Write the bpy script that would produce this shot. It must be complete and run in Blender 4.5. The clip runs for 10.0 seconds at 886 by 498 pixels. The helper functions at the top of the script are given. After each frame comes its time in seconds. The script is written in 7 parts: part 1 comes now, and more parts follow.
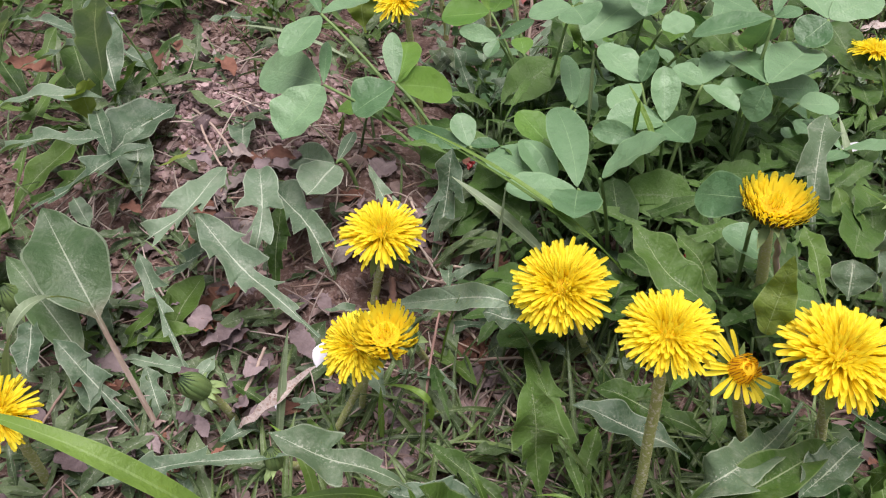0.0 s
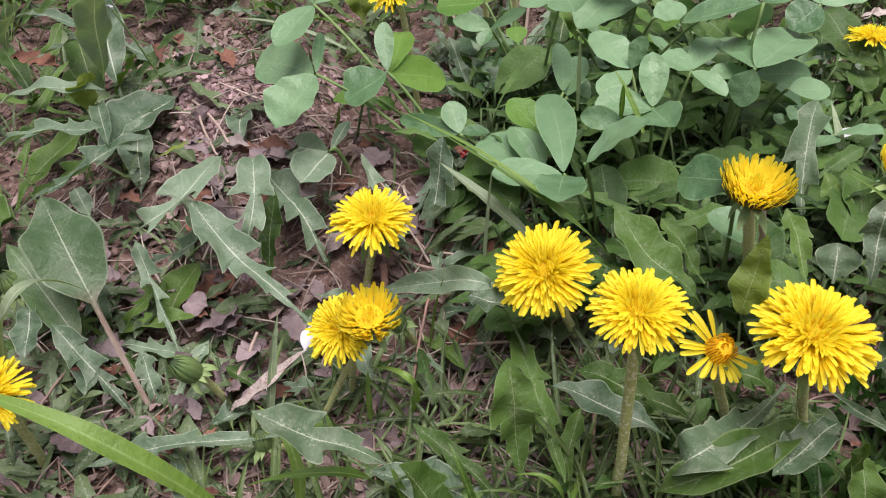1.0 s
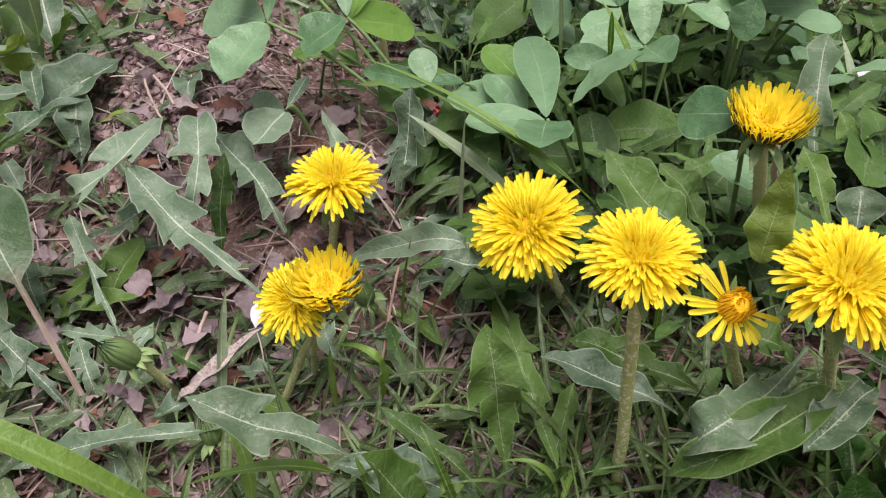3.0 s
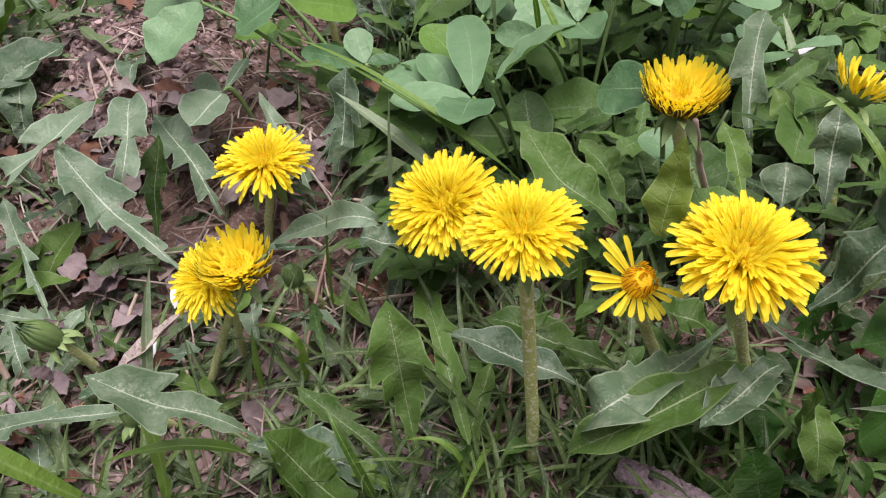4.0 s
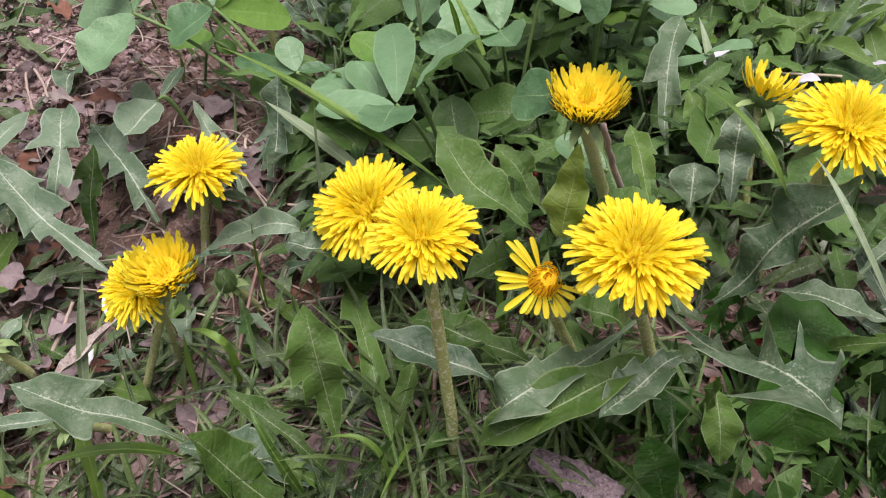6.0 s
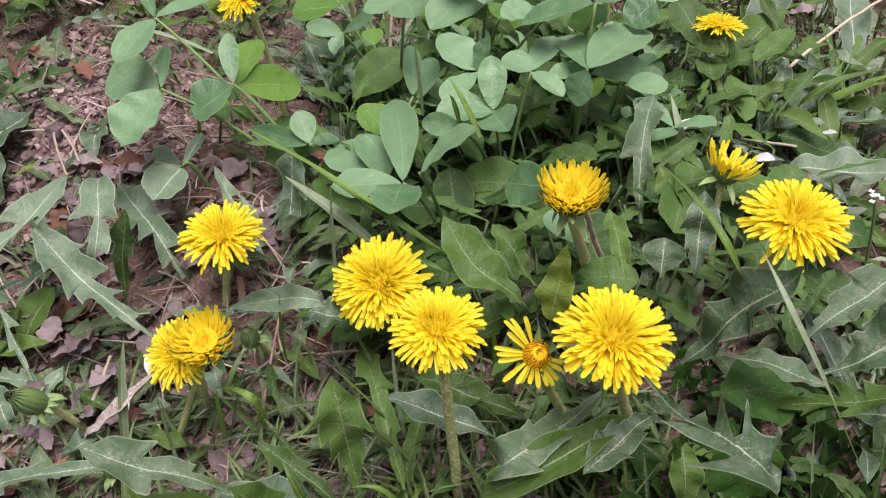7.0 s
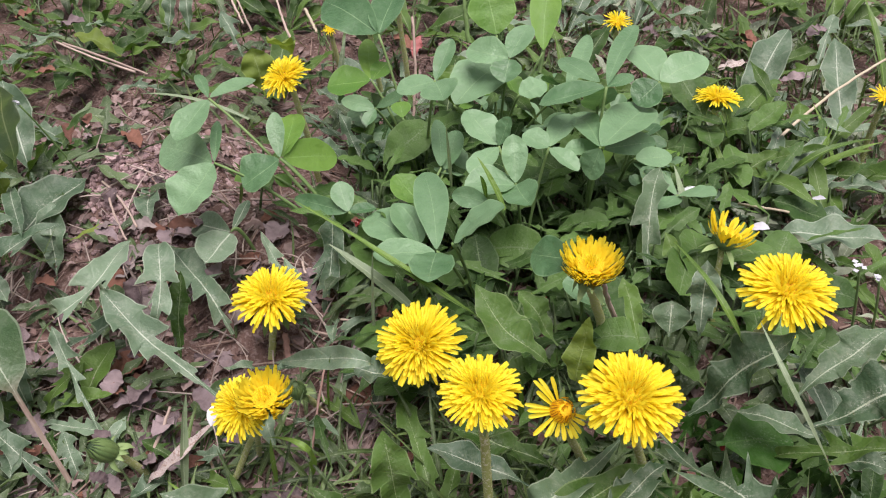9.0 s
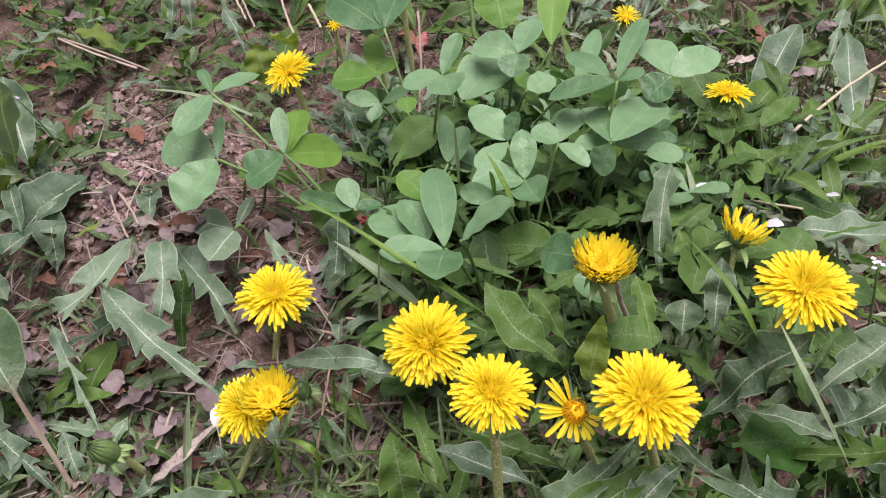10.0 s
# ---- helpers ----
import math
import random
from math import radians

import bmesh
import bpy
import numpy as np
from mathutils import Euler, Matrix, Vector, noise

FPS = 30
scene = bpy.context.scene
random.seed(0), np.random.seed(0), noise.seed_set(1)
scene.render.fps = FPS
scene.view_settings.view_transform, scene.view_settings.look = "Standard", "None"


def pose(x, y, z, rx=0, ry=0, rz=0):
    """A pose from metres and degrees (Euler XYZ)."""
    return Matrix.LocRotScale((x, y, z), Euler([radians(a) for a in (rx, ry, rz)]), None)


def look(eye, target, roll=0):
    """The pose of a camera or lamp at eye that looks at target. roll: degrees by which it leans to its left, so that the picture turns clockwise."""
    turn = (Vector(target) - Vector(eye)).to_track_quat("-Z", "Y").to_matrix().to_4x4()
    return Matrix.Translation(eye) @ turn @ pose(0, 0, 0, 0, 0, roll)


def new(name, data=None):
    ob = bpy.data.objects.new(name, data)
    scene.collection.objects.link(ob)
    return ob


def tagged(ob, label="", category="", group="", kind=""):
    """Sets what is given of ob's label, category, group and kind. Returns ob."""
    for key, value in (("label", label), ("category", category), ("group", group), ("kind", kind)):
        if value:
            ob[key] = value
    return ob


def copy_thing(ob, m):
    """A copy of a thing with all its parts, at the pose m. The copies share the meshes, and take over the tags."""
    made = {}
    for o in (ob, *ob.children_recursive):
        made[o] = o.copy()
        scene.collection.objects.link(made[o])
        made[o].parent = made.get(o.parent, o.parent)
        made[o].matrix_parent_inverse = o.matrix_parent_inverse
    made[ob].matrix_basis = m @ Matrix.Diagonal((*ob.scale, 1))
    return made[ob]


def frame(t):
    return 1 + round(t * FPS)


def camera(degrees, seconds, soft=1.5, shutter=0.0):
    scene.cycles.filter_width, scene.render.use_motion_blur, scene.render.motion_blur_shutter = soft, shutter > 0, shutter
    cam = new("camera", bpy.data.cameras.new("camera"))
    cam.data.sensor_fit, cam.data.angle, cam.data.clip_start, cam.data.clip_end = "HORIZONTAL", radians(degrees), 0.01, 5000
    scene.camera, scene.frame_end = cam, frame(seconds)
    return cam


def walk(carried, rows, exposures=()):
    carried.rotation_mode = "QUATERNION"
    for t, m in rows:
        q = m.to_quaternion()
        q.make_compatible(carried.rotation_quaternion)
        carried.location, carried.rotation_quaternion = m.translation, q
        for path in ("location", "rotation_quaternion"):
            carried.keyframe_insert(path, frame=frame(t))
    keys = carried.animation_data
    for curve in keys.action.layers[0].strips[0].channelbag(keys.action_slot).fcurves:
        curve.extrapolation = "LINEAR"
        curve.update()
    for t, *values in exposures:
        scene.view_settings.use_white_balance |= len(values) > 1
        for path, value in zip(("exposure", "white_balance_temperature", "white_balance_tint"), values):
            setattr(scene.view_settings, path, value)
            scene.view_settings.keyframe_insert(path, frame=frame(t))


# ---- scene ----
cam = camera(57.48, 10.0, soft=1.15)
PATH = [
    (0, (0.02653, 0.01629, 0.29459), (-0.12112, 1.47715, -1.06339), -3.03),
    (0.5, (0.04054, 0.01012, 0.29263), (-0.15814, 1.46182, -1.06866), -4.61),
    (1, (0.03938, 0.01119, 0.29269), (-0.15445, 1.46498, -1.06706), -4.45),
    (1.5, (0.03445, 0.01816, 0.27892), (-0.15259, 1.47098, -1.08281), -3.93),
    (2, (0.04239, 0.02616, 0.2613), (-0.14131, 1.47798, -1.10197), -4.47),
    (3.3, (0.0426, 0.0321, 0.25453), (-0.12907, 1.47039, -1.12455), -5.79),
    (3.5, (0.04875, 0.03114, 0.25132), (-0.13325, 1.46632, -1.12967), -6.21),
    (4, (0.06914, 0.03228, 0.25044), (-0.10835, 1.46082, -1.138), -6.11),
    (4.5, (0.08386, 0.03362, 0.2482), (-0.06828, 1.4632, -1.14218), -6.00),
    (5, (0.08567, 0.03287, 0.2507), (-0.05801, 1.46312, -1.13989), -5.90),
    (6.3, (0.08513, 0.02661, 0.26466), (-0.01593, 1.44348, -1.14327), -5.31),
    (6.5, (0.07249, 0.02929, 0.28155), (-0.0316, 1.43869, -1.13363), -5.43),
    (7, (0.07958, 0.01895, 0.3034), (0.02495, 1.43651, -1.10641), -3.96),
    (7.5, (0.0649, 0.01774, 0.31758), (0.00329, 1.43339, -1.09384), -4.22),
    (8, (0.06536, 0.00989, 0.33234), (0.01399, 1.44774, -1.05689), -3.92),
    (8.5, (0.07107, 0.0037, 0.33955), (0.02401, 1.46196, -1.02839), -3.79),
    (9, (0.06725, 0.00252, 0.34087), (0.01926, 1.47089, -1.01618), -3.83),
    (9.5, (0.0665, 0.00473, 0.33715), (0.01854, 1.4745, -1.01839), -3.81),
    (10, (0.06441, 0.00716, 0.33506), (0.01144, 1.47557, -1.02176), -3.99),
]
walk(cam, [(t, look(eye, target, roll)) for t, eye, target, roll in PATH])


# ---- light: an overcast spring day ----
world = bpy.data.worlds.new("overcast_sky")
scene.world = world
world.use_nodes = True
wn, wl = world.node_tree.nodes, world.node_tree.links
sky = wn.new("ShaderNodeTexSky")
sky.sky_type, sky.sun_disc = "NISHITA", False
sky.sun_elevation, sky.sun_rotation = radians(81), radians(120)
sky.air_density, sky.dust_density, sky.ozone_density = 1.0, 4.0, 0.6
haze = wn.new("ShaderNodeMix")
haze.data_type, haze.blend_type = "RGBA", "MIX"
haze.inputs[0].default_value = 0.55
haze.inputs[7].default_value = (5.6, 5.12, 5.05, 1)
wl.new(sky.outputs[0], haze.inputs[6])
wl.new(haze.outputs[2], wn["Background"].inputs[0])
wn["Background"].inputs[1].default_value = 0.064
sun = new("sun", bpy.data.lights.new("sun", "SUN"))
sun.data.energy, sun.data.angle, sun.data.color = 2.9, radians(42), (1.0, 0.945, 0.925)
sun.matrix_basis = look((0.25, -0.15, 2.0), (0, 0, 0))
scene.view_settings.exposure = 1.0


# ---- materials ----
def material(name, rough=0.6):
    m = bpy.data.materials.new(name)
    m.use_nodes = True
    n, l = m.node_tree.nodes, m.node_tree.links
    b = n["Principled BSDF"]
    b.inputs["Roughness"].default_value = rough
    return m, n, l, b


def noise_node(n, l, coord, scale, detail=4.0, rough=0.6):
    t = n.new("ShaderNodeTexNoise")
    t.inputs["Scale"].default_value, t.inputs["Detail"].default_value, t.inputs["Roughness"].default_value = scale, detail, rough
    l.new(coord, t.inputs["Vector"])
    return t.outputs[0]


def ramp(n, l, fac, *stops):
    r = n.new("ShaderNodeValToRGB")
    while len(r.color_ramp.elements) < len(stops):
        r.color_ramp.elements.new(0.5)
    for e, (p, c) in zip(r.color_ramp.elements, stops):
        e.position, e.color = p, (*c, 1)
    l.new(fac, r.inputs[0])
    return r.outputs[0]


def maths(n, l, op, a, b=None, clamp=False):
    k = n.new("ShaderNodeMath")
    k.operation, k.use_clamp = op, clamp
    for i, v in enumerate((a, b)):
        if v is None:
            continue
        if isinstance(v, (int, float)):
            k.inputs[i].default_value = v
        else:
            l.new(v, k.inputs[i])
    return k.outputs[0]


def mix(n, l, fac, a, b, blend="MIX"):
    k = n.new("ShaderNodeMix")
    k.data_type, k.blend_type = "RGBA", blend
    for s, v in ((0, fac), (6, a), (7, b)):
        if isinstance(v, (int, float)):
            k.inputs[s].default_value = v
        elif isinstance(v, tuple):
            k.inputs[s].default_value = (*v, 1)
        else:
            l.new(v, k.inputs[s])
    return k.outputs[2]


def bump(n, l, b, height, strength, distance):
    k = n.new("ShaderNodeBump")
    k.inputs["Strength"].default_value, k.inputs["Distance"].default_value = strength, distance
    l.new(height, k.inputs["Height"])
    l.new(k.outputs[0], b.inputs["Normal"])


def random_of(n):
    return n.new("ShaderNodeObjectInfo").outputs["Random"]


def leaf_material(name, dark, light, rib, rib_width=0.05, veins=7.0, dust=0.35, rough=0.55, through_light=0.25, island=False, petiole=None, vein_mark=0.045, vein_cut=0.05, sheen=0.5):
    """A leaf: u runs along it, v across; pale midrib and side veins, blotches, a film of dust."""
    m, n, l, b = material(name, rough)
    coord = n.new("ShaderNodeTexCoord")
    sep = n.new("ShaderNodeSeparateXYZ")
    l.new(coord.outputs["UV"], sep.inputs[0])
    u, v = sep.outputs[0], sep.outputs[1]
    off = maths(n, l, "ABSOLUTE", maths(n, l, "SUBTRACT", maths(n, l, "MULTIPLY", v, 2.0), 1.0))
    rnd = n.new("ShaderNodeNewGeometry").outputs["Random Per Island"] if island else random_of(n)
    blot = noise_node(n, l, coord.outputs["Object"], 48.0, 6.0, 0.62)
    fine = noise_node(n, l, coord.outputs["Object"], 480.0, 3.0)
    tone = maths(n, l, "ADD", maths(n, l, "ADD", maths(n, l, "MULTIPLY", blot, 0.62), maths(n, l, "MULTIPLY", fine, 0.12)), maths(n, l, "MULTIPLY", rnd, 0.52))
    col = ramp(n, l, tone, (0.30, dark), (0.84, light))
    # side veins run outwards and forwards from the midrib
    run = maths(n, l, "SUBTRACT", u, maths(n, l, "MULTIPLY", off, 0.10))
    wave = maths(n, l, "SINE", maths(n, l, "MULTIPLY", run, veins * 6.2832))
    vein = maths(n, l, "POWER", maths(n, l, "MAXIMUM", wave, 0.0), 14.0)
    col = mix(n, l, maths(n, l, "MULTIPLY", vein, vein_mark), col, rib)
    dusty = maths(n, l, "MULTIPLY", ramp(n, l, noise_node(n, l, coord.outputs["Object"], 130.0, 6.0, 0.75), (0.48, (0, 0, 0)), (0.72, (1, 1, 1))), dust)
    col = mix(n, l, dusty, col, (0.42, 0.42, 0.36))
    speck = ramp(n, l, noise_node(n, l, coord.outputs["Object"], 1100.0, 2.0), (0.54, (0, 0, 0)), (0.66, (1, 1, 1)))
    near_rib = maths(n, l, "POWER", maths(n, l, "SUBTRACT", 1.0, off, True), 4.0)
    col = mix(n, l, maths(n, l, "MULTIPLY", maths(n, l, "MULTIPLY", speck, near_rib), dust * 2.3, True), col, (0.5, 0.5, 0.44))
    rim = maths(n, l, "MULTIPLY", maths(n, l, "GREATER_THAN", off, 0.94), 0.3)
    col = mix(n, l, rim, col, rib)
    line = maths(n, l, "LESS_THAN", off, maths(n, l, "MULTIPLY", maths(n, l, "SUBTRACT", 1.25, u), rib_width))
    col = mix(n, l, maths(n, l, "MULTIPLY", line, maths(n, l, "ADD", maths(n, l, "MULTIPLY", fine, 0.5), 0.4)), col, rib)
    if petiole:
        col = mix(n, l, ramp(n, l, u, (0.34, (1, 1, 1)), (0.48, (0, 0, 0))), col, petiole)
    l.new(col, b.inputs["Base Color"])
    l.new(maths(n, l, "ADD", maths(n, l, "MULTIPLY", fine, 0.25), rough - 0.15), b.inputs["Roughness"])
    b.inputs["Specular IOR Level"].default_value = sheen
    height = maths(n, l, "ADD", maths(n, l, "MULTIPLY", vein, -vein_cut), maths(n, l, "ADD", maths(n, l, "MULTIPLY", blot, 1.3), maths(n, l, "MULTIPLY", fine, 0.22)))
    bump(n, l, b, height, 0.6, 0.003)
    glow = n.new("ShaderNodeBsdfTranslucent")
    l.new(mix(n, l, 1.0, col, (1.0, 1.15, 0.45), "MULTIPLY"), glow.inputs[0])
    both = n.new("ShaderNodeMixShader")
    both.inputs[0].default_value = through_light
    l.new(b.outputs[0], both.inputs[1])
    l.new(glow.outputs[0], both.inputs[2])
    l.new(both.outputs[0], n["Material Output"].inputs[0])
    return m


def petal_material(name, dark, light, stripe=None, stripe_half=0.30):
    m, n, l, b = material(name, 0.6)
    coord = n.new("ShaderNodeTexCoord")
    sep = n.new("ShaderNodeSeparateXYZ")
    l.new(coord.outputs["UV"], sep.inputs[0])
    u, v = sep.outputs[0], sep.outputs[1]
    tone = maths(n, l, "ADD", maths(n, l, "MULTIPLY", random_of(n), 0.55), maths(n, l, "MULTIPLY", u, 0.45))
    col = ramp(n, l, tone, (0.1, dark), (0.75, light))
    groove = maths(n, l, "SINE", maths(n, l, "MULTIPLY", v, 25.0))
    col = mix(n, l, maths(n, l, "MULTIPLY", maths(n, l, "MAXIMUM", groove, 0.0), 0.10), col, dark)
    if stripe:
        off = maths(n, l, "ABSOLUTE", maths(n, l, "SUBTRACT", v, 0.5))
        band = maths(n, l, "MULTIPLY", maths(n, l, "LESS_THAN", off, stripe_half), maths(n, l, "GREATER_THAN", u, 0.15))
        col = mix(n, l, maths(n, l, "MULTIPLY", band, 0.97), col, stripe)
    l.new(col, b.inputs["Base Color"])
    bump(n, l, b, groove, 0.15, 0.0004)
    glow = n.new("ShaderNodeBsdfTranslucent")
    l.new(col, glow.inputs[0])
    both = n.new("ShaderNodeMixShader")
    both.inputs[0].default_value = 0.48
    l.new(b.outputs[0], both.inputs[1])
    l.new(glow.outputs[0], both.inputs[2])
    l.new(both.outputs[0], n["Material Output"].inputs[0])
    return m


def plain_material(name, dark, light, scale=120.0, rough=0.75, relief=0.4, depth=0.001, fleck=None, island=False):
    m, n, l, b = material(name, rough)
    coord = n.new("ShaderNodeTexCoord").outputs["Object"]
    rnd = n.new("ShaderNodeNewGeometry").outputs["Random Per Island"] if island else random_of(n)
    big, small = noise_node(n, l, coord, scale, 5.0, 0.65), noise_node(n, l, coord, scale * 7, 3.0)
    tone = maths(n, l, "ADD", maths(n, l, "MULTIPLY", big, 0.65), maths(n, l, "MULTIPLY", rnd, 0.4))
    col = ramp(n, l, tone, (0.25, dark), (0.75, light))
    if fleck:
        col = mix(n, l, ramp(n, l, small, (0.52, (0, 0, 0)), (0.62, (1, 1, 1))), col, fleck)
    l.new(col, b.inputs["Base Color"])
    b.inputs["Specular IOR Level"].default_value = 0.3
    bump(n, l, b, maths(n, l, "ADD", big, maths(n, l, "MULTIPLY", small, 0.5)), relief, depth)
    return m


DUSTY = leaf_material("dusty_green_leaf", (0.042, 0.084, 0.042), (0.162, 0.230, 0.150), (0.52, 0.56, 0.47), dust=0.25)
DEEP = leaf_material("deep_green_leaf", (0.013, 0.040, 0.006), (0.088, 0.154, 0.031), (0.29, 0.35, 0.20), rib_width=0.04, dust=0.10, sheen=0.22)
SLATE = leaf_material("slate_green_leaf", (0.027, 0.060, 0.026), (0.098, 0.148, 0.082), (0.42, 0.46, 0.36), dust=0.26, vein_mark=0.02, vein_cut=0.02, sheen=0.34)
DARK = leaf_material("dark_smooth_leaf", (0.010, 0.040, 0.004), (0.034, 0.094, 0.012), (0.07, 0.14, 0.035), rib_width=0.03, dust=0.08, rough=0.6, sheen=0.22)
FRESH = leaf_material("fresh_green_leaf", (0.10, 0.150, 0.022), (0.21, 0.265, 0.06), (0.25, 0.32, 0.14), rib_width=0.03, dust=0.08, through_light=0.35, sheen=0.22)
LIT = leaf_material("pale_edged_leaf", (0.024, 0.060, 0.012), (0.078, 0.140, 0.032), (0.30, 0.36, 0.20), rib_width=0.03, dust=0.12, sheen=0.22)
DRY_STALK = plain_material("dry_stalk", (0.22, 0.155, 0.135), (0.46, 0.355, 0.31), 120.0, 0.85, 0.5)
STALKED = leaf_material("red_stalked_leaf", (0.034, 0.074, 0.026), (0.096, 0.158, 0.066), (0.38, 0.42, 0.33), rib_width=0.035, dust=0.13, petiole=(0.21, 0.15, 0.125))
CLOVER = leaf_material("clover_leaflet", (0.050, 0.124, 0.046), (0.186, 0.306, 0.166), (0.26, 0.385, 0.21), rib_width=0.022, veins=13.0, dust=0.04, rough=0.46, vein_mark=0.03, vein_cut=0.015)
CLOVER_BRIGHT = leaf_material("bright_clover_leaflet", (0.09, 0.21, 0.03), (0.19, 0.33, 0.06), (0.24, 0.40, 0.12), rib_width=0.03, veins=13.0, dust=0.05, through_light=0.4, vein_mark=0.03, vein_cut=0.015)
GRASS = leaf_material("grass_blade", (0.048, 0.102, 0.014), (0.150, 0.248, 0.042), (0.22, 0.32, 0.10), rib_width=0.12, veins=0.0, dust=0.04, through_light=0.3)
GRASS_GREY = leaf_material("grey_grass_blade", (0.13, 0.18, 0.10), (0.26, 0.32, 0.20), (0.36, 0.42, 0.30), rib_width=0.12, veins=0.0, dust=0.15)
GRASS_STUFF = leaf_material("thin_grass", (0.010, 0.028, 0.005), (0.098, 0.150, 0.040), (0.17, 0.24, 0.10), rib_width=0.1, veins=0.0, dust=0.2, island=True)
WEED_STUFF = leaf_material("small_weed_leaf", (0.014, 0.034, 0.009), (0.095, 0.142, 0.055), (0.22, 0.28, 0.17), dust=0.22, island=True)
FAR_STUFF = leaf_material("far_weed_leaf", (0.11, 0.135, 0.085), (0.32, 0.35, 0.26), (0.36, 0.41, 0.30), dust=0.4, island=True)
# darker than the upper clover: the shade below it is painted into this green
UNDER_STUFF = leaf_material("shade_toned_undergrowth_leaf", (0.014, 0.042, 0.008), (0.090, 0.165, 0.040), (0.16, 0.22, 0.11), dust=0.1, island=True, sheen=0.22)
# very dark green: the shade of the front gaps is put into the colour
SHADE_STUFF = leaf_material("shade_painted_blade", (0.006, 0.022, 0.003), (0.036, 0.082, 0.014), (0.06, 0.11, 0.03), rib_width=0.06, veins=0.0, dust=0.04, island=True, sheen=0.22)
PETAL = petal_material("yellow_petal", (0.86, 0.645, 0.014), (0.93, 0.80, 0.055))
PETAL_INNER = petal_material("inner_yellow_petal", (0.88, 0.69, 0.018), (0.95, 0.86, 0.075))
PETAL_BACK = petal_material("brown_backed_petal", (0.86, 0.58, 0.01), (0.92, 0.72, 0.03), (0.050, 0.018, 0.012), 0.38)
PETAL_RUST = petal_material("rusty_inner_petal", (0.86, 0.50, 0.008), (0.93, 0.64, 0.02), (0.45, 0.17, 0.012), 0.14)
# gold deepened to orange to imitate the shade in gaps between florets
DISC = plain_material("gap_orange_disc", (0.52, 0.28, 0.005), (0.76, 0.50, 0.012), 500.0, 0.7, 0.8, 0.001)
DISC_BROWN = plain_material("brown_gold_disc", (0.66, 0.33, 0.008), (0.88, 0.58, 0.02), 500.0, 0.7, 0.8, 0.001)
BRACT = plain_material("green_bract", (0.05, 0.095, 0.03), (0.14, 0.20, 0.07), 200.0, 0.6, 0.3)
BRACT_PALE = plain_material("pale_green_bract", (0.12, 0.18, 0.065), (0.25, 0.33, 0.14), 200.0, 0.55, 0.3)
BRACT_DARK = plain_material("dark_green_bract", (0.025, 0.045, 0.02), (0.075, 0.11, 0.045), 200.0, 0.6, 0.3)
STEM = plain_material("hairy_flower_stem", (0.25, 0.285, 0.085), (0.44, 0.46, 0.20), 130.0, 0.75, 0.6, 0.0008, fleck=(0.52, 0.50, 0.36))
STALK = plain_material("green_stalk", (0.085, 0.15, 0.045), (0.18, 0.26, 0.10), 200.0, 0.6, 0.3)
RED_STALK = plain_material("red_brown_stalk", (0.17, 0.085, 0.075), (0.34, 0.22, 0.19), 160.0, 0.65, 0.4)
SOIL = plain_material("crumbly_soil", (0.026, 0.015, 0.012), (0.150, 0.090, 0.079), 55.0, 0.95, 0.9, 0.004, fleck=(0.20, 0.142, 0.132))
CRUMB = plain_material("soil_crumb", (0.045, 0.025, 0.022), (0.235, 0.15, 0.14), 150.0, 0.95, 0.8, 0.001, island=True)
PALE_CRUMB = plain_material("pale_pink_crumb", (0.14, 0.085, 0.088), (0.41, 0.29, 0.30), 150.0, 0.9, 0.8, 0.001, island=True)
STRAW = plain_material("dry_straw", (0.055, 0.032, 0.028), (0.30, 0.205, 0.175), 90.0, 0.85, 0.5, 0.001, island=True)
FLAKE = plain_material("dead_flake", (0.050, 0.030, 0.028), (0.31, 0.222, 0.214), 90.0, 0.85, 0.5, 0.001, island=True)
BLEACHED = plain_material("bleached_stalk", (0.12, 0.085, 0.078), (0.42, 0.34, 0.31), 90.0, 0.85, 0.5, 0.001, island=True)
PALE_STRAW = plain_material("pale_straw", (0.34, 0.28, 0.20), (0.54, 0.47, 0.37), 120.0, 0.8, 0.4)
DEAD = plain_material("mauve_dead_leaf", (0.070, 0.047, 0.051), (0.250, 0.190, 0.203), 110.0, 0.85, 0.7, 0.0015)
FLAKE_LEAF = plain_material("grey_dead_leaf", (0.10, 0.075, 0.074), (0.28, 0.23, 0.226), 110.0, 0.85, 0.7, 0.0015)
PINK_LEAF = plain_material("faded_pink_leaf", (0.24, 0.06, 0.06), (0.42, 0.20, 0.20), 110.0, 0.85, 0.7, 0.0015)
DEAD_MAUVE = plain_material("crinkled_mauve_leaf", (0.05, 0.030, 0.036), (0.37, 0.28, 0.315), 260.0, 0.8, 1.0, 0.003)
DEAD_RED = plain_material("rusty_dead_leaf", (0.07, 0.030, 0.022), (0.20, 0.09, 0.064), 110.0, 0.8, 0.6, 0.0015)
DEAD_PALE = plain_material("bleached_dead_leaf", (0.33, 0.27, 0.26), (0.58, 0.51, 0.49), 140.0, 0.85, 0.8, 0.0015, fleck=(0.26, 0.18, 0.16))
WHITE_PETAL = plain_material("white_petal", (0.36, 0.355, 0.40), (0.52, 0.505, 0.56), 120.0, 0.5, 0.2)
RED = plain_material("glossy_red", (0.07, 0.006, 0.008), (0.22, 0.02, 0.02), 300.0, 0.35, 0.3)
GREY_SHELL = plain_material("grey_shell", (0.28, 0.28, 0.27), (0.55, 0.55, 0.53), 200.0, 0.35, 0.3)


